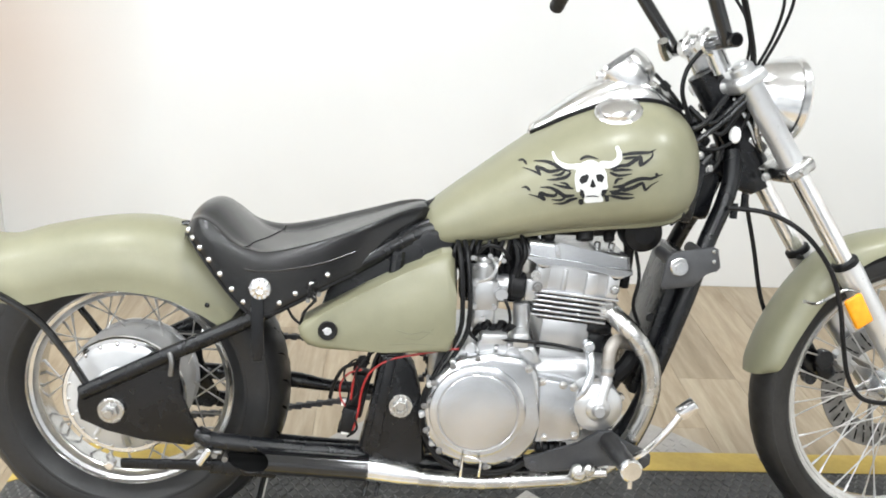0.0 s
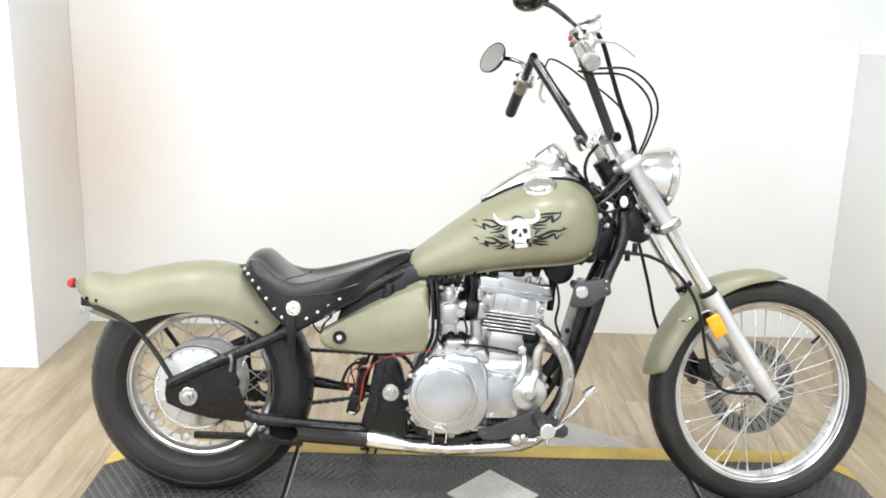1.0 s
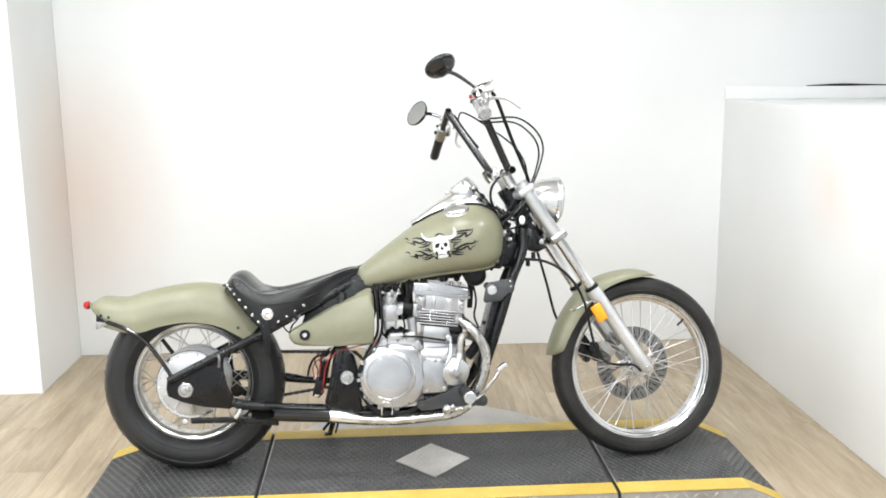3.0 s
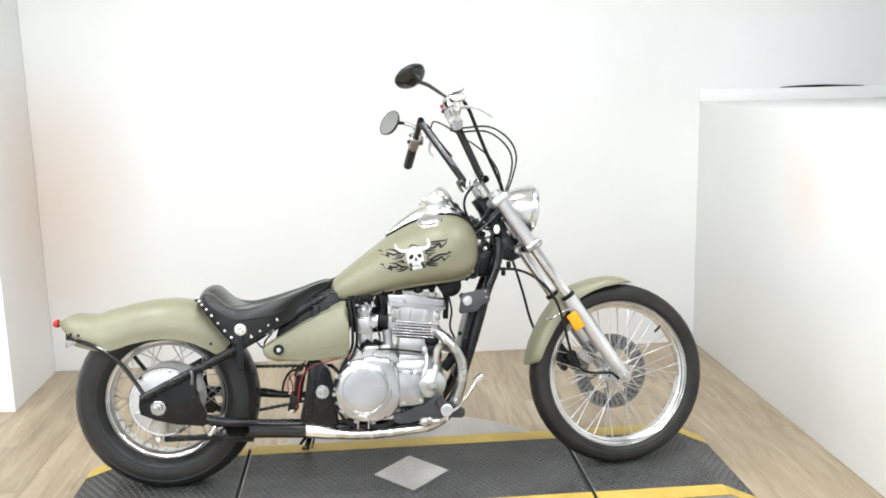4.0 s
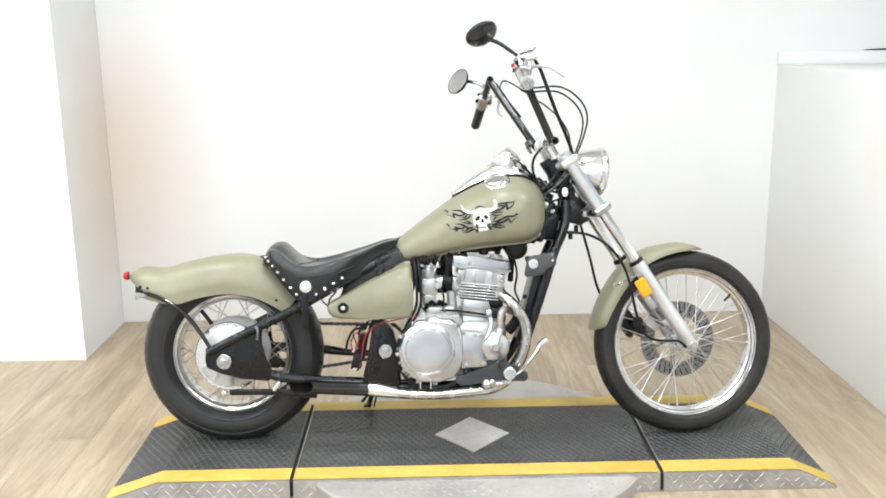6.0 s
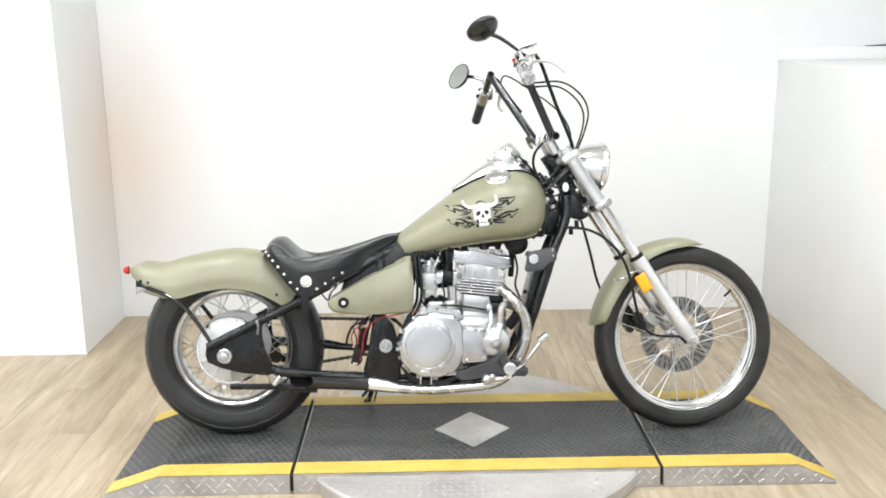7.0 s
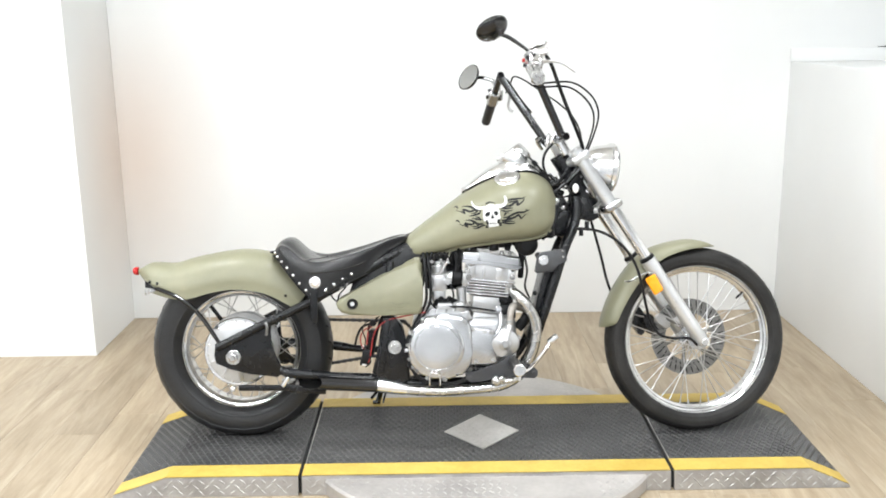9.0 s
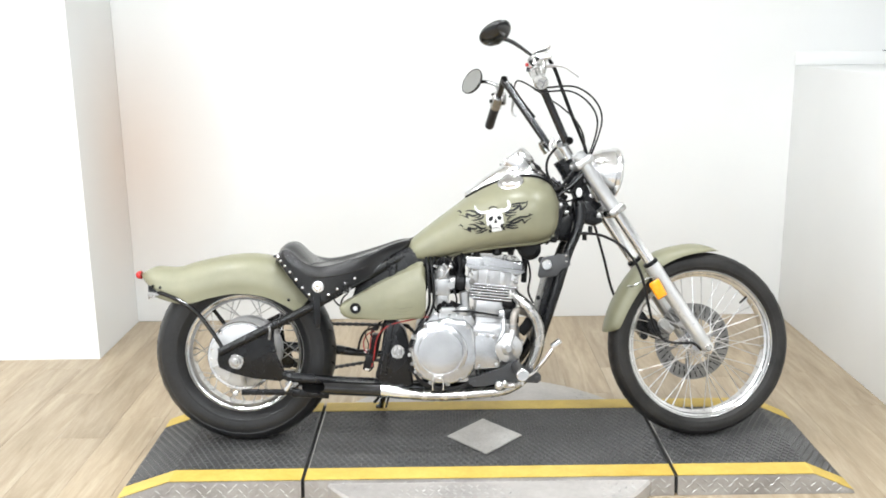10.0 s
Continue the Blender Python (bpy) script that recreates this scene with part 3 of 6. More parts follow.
def tyre_profile(rt, rb, hw):
    """Bead, bulging sidewall, shoulder and crown, from one side to the other."""
    h = rt - rb
    half = [(rb, hw * 0.62), (rb + h * 0.10, hw * 0.80), (rb + h * 0.22, hw * 0.95), (rb + h * 0.26, hw * 0.965), (rb + h * 0.28, hw * 0.95), (rb + h * 0.42, hw * 1.0), (rb + h * 0.58, hw * 0.985),
            (rb + h * 0.66, hw * 0.945), (rb + h * 0.68, hw * 0.955), (rb + h * 0.78, hw * 0.86), (rb + h * 0.87, hw * 0.70), (rb + h * 0.94, hw * 0.50), (rb + h * 0.98, hw * 0.28)]
    return half + [(rt, 0.0)] + [(r, -y) for r, y in half[::-1]]


def rim_profile(ro, ri, hw):
    return [(ro, -hw), (ro + 0.004, -hw + 0.001), (ro + 0.004, -hw + 0.005), (ro - 0.006, -hw + 0.007), (ri + 0.010, -hw * 0.70), (ri + 0.004, -hw * 0.52), (ri + 0.002, 0), (ri + 0.004, hw * 0.52), (ri + 0.010, hw * 0.70),
            (ro - 0.006, hw - 0.007), (ro + 0.004, hw - 0.005), (ro + 0.004, hw - 0.001), (ro, hw), (ro - 0.005, hw - 0.001), (ro - 0.008, hw - 0.004), (ro - 0.009, hw * 0.80), (ri + 0.008, hw * 0.74), (ri + 0.005, hw * 0.60), (ri - 0.002, hw * 0.50), (ri - 0.005, 0), (ri - 0.002, -hw * 0.50),
            (ri + 0.005, -hw * 0.60), (ri + 0.008, -hw * 0.74), (ro - 0.009, -hw * 0.80), (ro - 0.008, -hw + 0.004), (ro - 0.005, -hw + 0.001)]


def spoke(b, hub_r, hub_y, a0, rim_r, rim_y, a1, c, m):
    p = m @ (Vector((hub_r * math.cos(a0), hub_y, hub_r * math.sin(a0))) + c)
    q = m @ (Vector((rim_r * math.cos(a1), rim_y, rim_r * math.sin(a1))) + c)
    rod(b, p, q, 0.0017, 6)
    d = (q - p).normalized()
    rod(b, q - d * 0.020, q + d * 0.004, 0.0028, 6)


def spokes(parent, c, m, count, hub_r, hub_y, rim_r, cross, material):
    for i in range(count):
        side = 1 if i % 2 else -1
        pair = 1 if (i // 2) % 2 else -1
        a1 = 2 * math.pi * (i + 0.5) / count
        b = bmesh.new()
        spoke(b, hub_r, side * hub_y, a1 + pair * cross, rim_r, side * 0.006, a1, c, m)
        part("spoke", b, material, parent)


I4 = Matrix.Identity(4)
FC = Vector((1.633, 0, 0.330))
RC = Vector((0.009, 0.038, 0.3215))

# front wheel
b = lathe(bmesh.new(), rim_profile(0.268, 0.245, 0.036), Matrix.Translation(FC), 96)
front = part("front_wheel", forked(b), RIM, bike, "chrome spoked front rim")
b = tyre(bmesh.new(), FC, tyre_profile(0.329, 0.261, 0.050), 44, 0.0028, 2.2)
part("tyre", forked(b), DUSTY, front, "worn black narrow front tyre", 40)
b = bmesh.new()
M = Matrix.Translation(FC)
disc(b, [(0.0, -0.060), (0.020, -0.060), (0.020, -0.044), (0.036, -0.042), (0.036, -0.034), (0.024, -0.030), (0.022, 0.0), (0.024, 0.026), (0.044, 0.030), (0.044, 0.040), (0.020, 0.044), (0.020, 0.060), (0.0, 0.060)], M, 32)
part("hub", forked(b), POLISHED, front, "polished front hub")
spokes(front, FC, FORK, 40, 0.034, 0.037, 0.245, 0.95, SPOKE)
b = bmesh.new()
lathe(b, [(0.088, 0.051), (0.140, 0.051), (0.140, 0.056), (0.088, 0.056)], M, 64)
rotor = part("brake_disc", forked(b), ROTOR, front, "drilled steel brake disc")
for i in range(6):
    a = 2 * math.pi * i / 6
    b = tube(bmesh.new(), [FC + Vector((0.040 * math.cos(a), 0.048, 0.040 * math.sin(a))), FC + Vector((0.070 * math.cos(a + 0.25), 0.052, 0.070 * math.sin(a + 0.25))), FC + Vector((0.094 * math.cos(a + 0.3), 0.0535, 0.094 * math.sin(a + 0.3)))], 0.0065, 6, 3)
    part("arm", forked(b), ROTOR, rotor)
# solid near-black bars colour in the shade of the disc's slots
for i in range(36):
    a = 2 * math.pi * i / 36
    for r0, r1, da in ((0.096, 0.106, 0.0), (0.111, 0.133, 0.07)):
        p, q = (FC + Vector((r * math.cos(a + d), 0.0502, r * math.sin(a + d))) for r, d in ((r0, da), (r1, da + 0.05)))
        part("slot_shade", forked(tube(bmesh.new(), [p, p.lerp(q, 0.5), q], 0.0016, 6, 1)), SOOT_SHADE, rotor)
p = FC + Vector((0.243 * math.cos(0.72), 0.0, 0.243 * math.sin(0.72)))
part("valve_stem", forked(rod(bmesh.new(), p, p + (FC - p).normalized() * 0.030, 0.0042, 10, bevel=0.001)), HOSE, front, "black rubber valve stem")

# rear wheel
b = lathe(bmesh.new(), rim_profile(0.216, 0.192, 0.046), Matrix.Translation(RC), 96)
rear = part("rear_wheel", b, RIM, bike, "chrome spoked rear rim")
b = tyre(bmesh.new(), RC, tyre_profile(0.322, 0.211, 0.074), 32, 0.0022, 1.3, 0.052)
rear_tyre = part("tyre", b, RUBBER, rear, "fat black rear tyre with slanting tread cuts", 24)
# near-black tubes on the shoulders paint the shade inside the tread grooves
for i in range(34):
    for s in (-1, 1):
        a0 = 2 * math.pi * (i + (0.5 if s > 0 else 0.0)) / 34
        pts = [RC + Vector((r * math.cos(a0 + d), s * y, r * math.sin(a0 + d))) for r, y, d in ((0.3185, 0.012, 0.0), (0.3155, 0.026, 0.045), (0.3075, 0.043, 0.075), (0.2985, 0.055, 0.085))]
        part("groove_shade", tube(bmesh.new(), pts, [0.0022, 0.0034, 0.0034, 0.0018], 6, 3), SOOT_SHADE, rear_tyre)
b = bmesh.new()
M = Matrix.Translation(RC)
disc(b, [(0.0, -0.122), (0.030, -0.122), (0.034, -0.106), (0.060, -0.103), (0.064, -0.099), (0.092, -0.096), (0.106, -0.093), (0.113, -0.089), (0.118, -0.084), (0.121, -0.060), (0.126, -0.038), (0.126, -0.026), (0.118, -0.018), (0.118, 0.030), (0.124, 0.034), (0.124, 0.042), (0.060, 0.046), (0.03, 0.07), (0.0, 0.07)], M, 64)
drum = part("brake_drum", b, DRUM, rear, "large cast aluminium drum brake hub")
part("rim_ring", lathe(bmesh.new(), [(0.112, -0.0915), (0.119, -0.0915), (0.122, -0.088), (0.122, -0.080), (0.112, -0.086)], M, 64), CHROME, drum, "chrome ring round the drum")
for k in range(5):
    a = radians(200 + 35 * k)
    u, v = Vector((math.cos(a), 0, math.sin(a))), Vector((0, -0.100, 0))
    rod(b := bmesh.new(), RC + v + u * 0.036, RC + v * 0.95 + u * 0.100, 0.006, 8, 0.004)
    part("rib", b, DRUM, drum)
for i in range(20):
    a = 2 * math.pi * (i + 0.25) / 20
    q = RC + Vector((0.108 * math.cos(a), -0.092, 0.108 * math.sin(a)))
    part("rivet", dome(bmesh.new(), q, (0, -1, 0), 0.0045, 0.0035, 8), CHROME, rear)
spokes(rear, RC, I4, 40, 0.122, 0.031, 0.192, 0.34, SPOKE)
b = bmesh.new()
lathe(b, [(0.095, 0.066), (0.104, 0.064), (0.104, 0.072), (0.095, 0.070)], M, 60)
for i in range(40):
    a = 2 * math.pi * i / 40
    box(RC + Vector((0.106 * math.cos(a), 0.068, 0.106 * math.sin(a))), (0.007, 0.006, 0.007), 0, (0, -math.degrees(a), 0), bm=b)
part("sprocket", b, STEEL, rear, "steel rear sprocket")


# fenders
def moved(b, v):
    bmesh.ops.translate(b, vec=v, verts=b.verts)
    return b


def fender(stations, hw, bulge=2.3, thick=0.0025, ridge=0.0):
    """stations: crown x, z and lower edge x, z; the section rolls from one skirt over the crown to the other."""
    b = bmesh.new()
    rows = []
    m = 24
    for xt, zt, xb, zb, h in stations:
        ring = []
        for i in range(m + 1):
            t = -1 + 2 * i / m
            a = abs(t)
            # arc length share: skirt first, then crown
            ang = (1 - a) * math.pi / 2
            up = math.sin(ang) ** (2 / bulge)
            out = math.cos(ang) ** (2 / bulge)
            rb = ridge * math.exp(-((up - 0.62) / 0.06) ** 2) + ridge * math.exp(-((up - 0.34) / 0.05) ** 2)
            ring.append(Vector((xb + (xt - xb) * up, math.copysign((h * out) + rb * (0 < a), t) if a > 0 else 0.0, zb + (zt - zb) * up)))
        rows.append(ring)
    n = len(rows[0])
    vs = [[b.verts.new(p) for p in r] for r in rows]
    for p, q in zip(vs, vs[1:]):
        for i in range(n - 1):
            b.faces.new((p[i], p[i + 1], q[i + 1], q[i]))
    bmesh.ops.recalc_face_normals(b, faces=b.faces)
    bmesh.ops.solidify(b, geom=b.faces[:], thickness=thick)
    return b


def resample(rows, k):
    cols = list(zip(*rows))
    n = len(rows)
    out = []
    for i in range((n - 1) * k + 1):
        t = i / k
        out.append(tuple(curve1(t, list(range(n)), c) for c in cols))
    return out


REAR_ST = resample([(-0.352, 0.610, -0.300, 0.548, 0.040), (-0.300, 0.634, -0.283, 0.535, 0.082), (-0.220, 0.631, -0.215, 0.517, 0.100), (-0.147, 0.651, -0.155, 0.515, 0.106), (-0.035, 0.672, -0.075, 0.536, 0.108),
                    (0.060, 0.676, 0.010, 0.546, 0.108), (0.150, 0.655, 0.100, 0.534, 0.108), (0.225, 0.605, 0.165, 0.505, 0.106), (0.272, 0.548, 0.212, 0.476, 0.104)], 6)
rf = part("rear_fender", moved(fender(REAR_ST, 0.1, 2.5, 0.0025, 0.0034), (0, 0.018, 0)), OLIVE, bike, "sage green flared rear fender")
FRONT_ST = resample([(1.712, 0.671, 1.690, 0.669, 0.020), (1.665, 0.690, 1.645, 0.668, 0.052), (1.600, 0.698, 1.575, 0.658, 0.062), (1.504, 0.681, 1.503, 0.632, 0.066), (1.436, 0.648, 1.450, 0.592, 0.067), (1.374, 0.586, 1.397, 0.530, 0.067),
                     (1.322, 0.503, 1.355, 0.462, 0.067), (1.292, 0.426, 1.330, 0.410, 0.062), (1.284, 0.390, 1.316, 0.396, 0.040)], 5)
ff = part("front_fender", forked(moved(fender(FRONT_ST, 0.06, 2.2, 0.002), (0, 0, -0.009))), OLIVE, bike, "sage green front fender")
for s in (-1, 1):
    b = tube(bmesh.new(), [(1.462, s * 0.090, 0.590), (1.440, s * 0.075, 0.610), (1.420, s * 0.066, 0.615)], 0.006, 8, 3)
    part("fender_stay", forked(b), BLACK, ff)

# tail lamp and bracket
b = bmesh.new()
disc(b, [(0.0, -0.013), (0.009, -0.011), (0.014, -0.004), (0.015, 0.006), (0.0, 0.006)], pose(-0.355, 0.0, 0.606, 0, 0, -90), 24)
part("tail_lamp", b, RED_LENS, rf, "small red tail lamp")
b = plate([(-0.302, 0.580), (-0.268, 0.552), (-0.302, 0.556)], -0.079, -0.075)
box((-0.296, 0.0, 0.556), (0.004, 0.14, 0.036), 0.001, (0, 12, 0), bm=b)
part("plate_bracket", b, BLACK, rf, "black plate bracket")
b = plate([(-0.306, 0.576), (-0.257, 0.546), (-0.306, 0.529)], -0.074, -0.070, 0.001)
box((-0.304, 0.0, 0.548), (0.003, 0.14, 0.040), 0.001, (0, 8, 0), bm=b)
part("tail_tab", b, DULL, rf, "bare metal tab below the tail")
for x, z, u in ((-0.262, 0.570, 0.094), (-0.290, 0.575, 0.086), (0.184, 0.523, 0.107), (-0.270, 0.552, 0.092)):
    part("bolt", dome(bmesh.new(), (x, 0.018 - u, z), (0, -1, 0), 0.005, 0.003, 10), BLACK, rf)
for s in (-1, 1):
    b = tube(bmesh.new(), [(-0.262, s * 0.085, 0.553), (-0.228, s * 0.087, 0.541), (-0.186, s * 0.088, 0.520), (-0.135, s * 0.088, 0.482), (-0.084, s * 0.090, 0.415), (-0.040, s * 0.096, 0.345)], 0.0075, 10, 5)
    part("fender_strut", b, GLOSS, bike, "thin black curved fender strut")

# frame
frame_b = bmesh.new()
for s in (-1, 1):
    tube(frame_b, [(-0.056, s * 0.102, 0.345), (0.100, s * 0.107, 0.422), (0.257, s * 0.112, 0.497), (0.474, s * 0.100, 0.613), (0.600, s * 0.080, 0.676), (0.75, s * 0.05, 0.70)], 0.0155, 12, 5)
    v, dz = (s, 0.0) if s < 0 else (0.15, -0.045)
    tube(frame_b, [(0.190, v * 0.114, 0.256 + dz), (0.357, v * 0.114, 0.240 + dz), (0.500, v * 0.112, 0.232 + dz), (0.610, v * 0.110, 0.215 + 0.5 * dz), (0.80, s * 0.108, 0.215), (0.945, s * 0.10, 0.230), (1.022, s * 0.10, 0.305),
                   (1.062, s * 0.10, 0.412), (1.088, s * 0.10, 0.487), (1.116, s * 0.098, 0.572), (1.150, s * 0.080, 0.672), (1.184, s * 0.058, 0.744), (1.198, s * 0.048, 0.800), (1.196, s * 0.040, 0.850)], 0.0175, 12, 6)
    tube(frame_b, [(0.165, s * 0.098, 0.262), (0.174, s * 0.102, 0.260), (0.183, s * 0.110, 0.258), (0.195, s * 0.114, 0.256)], 0.0172, 12, 4)
    tube(frame_b, [(0.55, s * 0.095, 0.64), (0.535, s * 0.12, 0.50), (0.525, s * 0.13, 0.36)], 0.014, 10, 5)
tube(frame_b, [(0.60, 0, 0.70), (0.80, 0, 0.78), (1.0, 0, 0.86), (1.14, 0, 0.90)], 0.022, 12, 4)
rod(frame_b, HEAD - FDIR * 0.235 + Vector((0.0, 0, 0)), HEAD - FDIR * 0.02, 0.032, 20)
fr = part("frame", frame_b, BLACK, bike, "satin black tube frame")


def swing_plate(s):
    y = s * 0.102
    out = [(-0.062, 0.350), (-0.066, 0.318), (-0.060, 0.292), (-0.010, 0.270), (0.060, 0.252), (0.150, 0.241), (0.176, 0.258), (0.150, 0.300), (0.131, 0.350), (0.128, 0.400), (0.140, 0.440), (0.060, 0.412), (-0.030, 0.366)]
    return plate(out, y - 0.005, y + 0.005, 0.0025)


for s in (-1, 1):
    part("axle_plate", swing_plate(s), BLACK, fr, "black triangular axle plate")
    b = stack(bmesh.new(), (0.001, s * 0.106, 0.313), (0, s, 0), [(0, 0.026, 0), (0.007, 0.026, 0), (0.009, 0.024, 0), (0.0092, 0.0165, 1), (0.018, 0.0165, 1), (0.019, 0.014, 1), (0.0192, 0.0085, 0), (0.027, 0.008, 0)])
    part("axle_nut", b, DULL, fr, "chrome axle nut")
# small hook and brake torque arm
b = tube(bmesh.new(), [(0.118, -0.121, 0.436), (0.124, -0.128, 0.420), (0.120, -0.126, 0.392)], 0.005, 8, 4)
part("hook", b, STEEL, fr, "bare metal hook")
b = bmesh.new()
box((0.110, -0.118, 0.2065), (0.185, 0.010, 0.021), 0.004, (0, 0.5, 0), bm=b)
box((0.255, -0.116, 0.199), (0.13, 0.014, 0.028), 0.004, (0, 4, 0), bm=b)
part("brake_rod", b, BLACK, bike, "black rear brake rod")
for x, z in ((0.187, 0.240), (0.202, 0.231), (0.222, 0.224), (0.332, 0.206)):
    part("adjuster_nut", rod(bmesh.new(), (x, -0.132, z), (x, -0.112, z), 0.006, 8), STEEL, bike, "plated adjuster nut")
part("clevis", rod(bmesh.new(), (0.172, -0.130, 0.213), (0.194, -0.130, 0.246), 0.0085, 12, bevel=0.002), CHROME, bike, "chrome clevis on the brake rod")
part("clevis_pin", rod(bmesh.new(), (0.000, -0.132, 0.206), (0.000, -0.108, 0.206), 0.009, 12, bevel=0.002), CHROME, bike)
part("adjuster", rod(bmesh.new(), (0.170, -0.124, 0.236), (0.215, -0.124, 0.236), 0.005, 8), STEEL, bike, "plated adjuster")
b = tube(bmesh.new(), [(0.02, -0.072, 0.226), (0.016, -0.082, 0.255), (0.012, -0.080, 0.300)], 0.008, 8, 3)
part("brake_lever", b, ALLOY, bike)

# gusset behind the engine
b = plate([(0.482, 0.262), (0.500, 0.330), (0.520, 0.450), (0.556, 0.458), (0.586, 0.420), (0.600, 0.368), (0.612, 0.236), (0.590, 0.222), (0.514, 0.228)], -0.150, -0.085, 0.007)
gus = part("engine_mount", b, BLACK, bike, "black engine mount gusset with chrome bolt")
b = plate([(0.498, 0.262), (0.532, 0.450), (0.552, 0.450), (0.520, 0.262)], -0.160, -0.148, 0.004)
part("rib", b, BLACK, gus)
b = stack(bmesh.new(), (0.561, -0.146, 0.348), (0, -1, 0), [(0, 0.0235, 0), (0.005, 0.0235, 0), (0.0062, 0.022, 0), (0.0062, 0.0150, 1), (0.016, 0.0150, 1), (0.0175, 0.013, 1), (0.0175, 0.008, 0), (0.013, 0.007, 0)])
part("bolt", b, DULL, gus, "chrome mounting bolt")

# hanger tab under the seat, horn plate, radiator
b = plate([(0.279, 0.570), (0.303, 0.570), (0.303, 0.452), (0.298, 0.436), (0.284, 0.436), (0.279, 0.450)], -0.166, -0.158, 0.003)
part("hanger", b, BLACK, bike, "flat black hanger bar")
b = plate([(1.046, 0.660), (1.056, 0.670), (1.130, 0.682), (1.139, 0.678), (1.146, 0.644), (1.140, 0.636), (1.116, 0.632), (1.106, 0.616), (1.098, 0.606), (1.042, 0.600), (1.036, 0.608)], -0.185, -0.175, 0.003)
for x, z in ((1.118, 0.660), (1.060, 0.65)):
    rod(b, (x, -0.178, z), (x, -0.08, z), 0.012, 12)
hp = part("bracket_plate", b, GREY, bike, "dark grey bracket plate with a chrome bolt")
b = stack(bmesh.new(), (1.066, -0.184, 0.645), (0, -1, 0), [(0, 0.0175, 0), (0.010, 0.0175, 0), (0.013, 0.015, 0), (0.0132, 0.010, 1), (0.017, 0.0095, 1)])
part("bolt", b, CHROME, hp, "chrome bolt")
for x, z in ((1.130, 0.674), (1.132, 0.655)):
    part("screw", dome(bmesh.new(), (x, -0.185, z), (0, -1, 0), 0.004, 0.002, 8), DULL, hp)
b = bmesh.new()
box((1.074, 0, 0.50), (0.036, 0.170, 0.30), 0.006, (0, 15, 0), bm=b)
rad = part("radiator", b, BLACK, bike, "black radiator behind the front down tubes")
for i in range(9):
    z = 0.395 + 0.026 * i
    part("fin", box((1.0965 + (z - 0.50) * 0.268, 0, z), (0.004, 0.150, 0.010), 0, (0, 15, 0)), GREY, rad)
b = rod(bmesh.new(), (1.046, -0.080, 0.52), (1.046, -0.094, 0.52), 0.008, 10)
part("cap", b, BLACK, rad)
b = disc(bmesh.new(), [(0.0, -0.115), (0.020, -0.115), (0.036, -0.105), (0.040, -0.09), (0.040, -0.05), (0.0, -0.05)], pose(1.018, 0, 0.690), 24)
part("horn", b, HOSE, bike, "round black horn under the tank")
b = box((1.055, -0.07, 0.730), (0.08, 0.08, 0.05), 0.012, (0, -20, 0))
box((1.10, -0.06, 0.77), (0.05, 0.07, 0.12), 0.012, (0, 10, 0), bm=b)
part("wiring_box", b, BLACK, bike, "black wiring box behind the steering head")


# engine
eng = part("engine", box((0.800, 0, 0.345), (0.36, 0.262, 0.20), 0.03, seg=3), ALLOY, bike, "polished aluminium twin-cylinder engine")
b = plate([(0.640, 0.420), (0.668, 0.470), (0.760, 0.478), (0.815, 0.470), (0.830, 0.440), (0.700, 0.400)], -0.150, 0.12, 0.010, 1, 3)
part("gearbox_top", b, ALLOY, eng)
# clutch cover with raised rim and dished face
b = plate([(0.604, 0.352), (0.612, 0.300), (0.640, 0.262), (0.690, 0.242), (0.745, 0.240), (0.795, 0.258), (0.822, 0.290), (0.826, 0.330), (0.826, 0.410), (0.816, 0.436), (0.790, 0.458), (0.730, 0.468), (0.670, 0.455), (0.625, 0.415)], -0.186, -0.125, 0.014, 1, 3)
part("side_cover", b, POLISHED, eng, "polished crankcase side cover")
b = plate([(0.800, 0.296), (0.808, 0.288), (0.900, 0.292), (0.908, 0.300), (0.900, 0.400), (0.892, 0.408), (0.822, 0.420), (0.806, 0.416)], -0.176, -0.125, 0.007, 1, 2)
part("side_cover", b, POLISHED, eng, "flat aluminium cover beside the clutch")
b = disc(bmesh.new(), [(0.0, -0.1855), (0.040, -0.1850), (0.068, -0.1838), (0.0735, -0.1828), (0.0750, -0.1812), (0.0765, -0.1812), (0.0780, -0.1826), (0.0850, -0.1815), (0.0905, -0.1785), (0.0935, -0.173), (0.0945, -0.160), (0.0, -0.160)], pose(0.7070, -0.010, 0.3540), 72)
part("clutch_cover", b, POLISHED, eng, "round polished clutch cover")
for k in range(9):
    a = radians(95 + 26 * k)
    b = hexbolt(bmesh.new(), (0.7130 + 0.1085 * math.cos(a), -0.184, 0.3490 + 0.1085 * math.sin(a)), (0, -1, 0), 0.0042, 0.005, 8)
    part("cover_bolt", b, STEEL, eng)
for x, z in ((0.828, 0.412), (0.868, 0.406), (0.889, 0.402), (0.896, 0.304), (0.80, 0.440), (0.838, 0.300)):
    part("cover_bolt", hexbolt(bmesh.new(), (x, -0.176 if x > 0.82 else -0.185, z), (0, -1, 0), 0.0055, 0.006, 8), DULL, eng)
# mounting lugs on the cover's rim
for k in range(6):
    a = radians(120 + 32 * k)
    b = rod(bmesh.new(), (0.7130 + 0.112 * math.cos(a), -0.13, 0.3490 + 0.112 * math.sin(a)), (0.7130 + 0.112 * math.cos(a), -0.178, 0.3490 + 0.112 * math.sin(a)), 0.0056, 12, bevel=0.002)
    part("lug", b, ALLOY, eng)
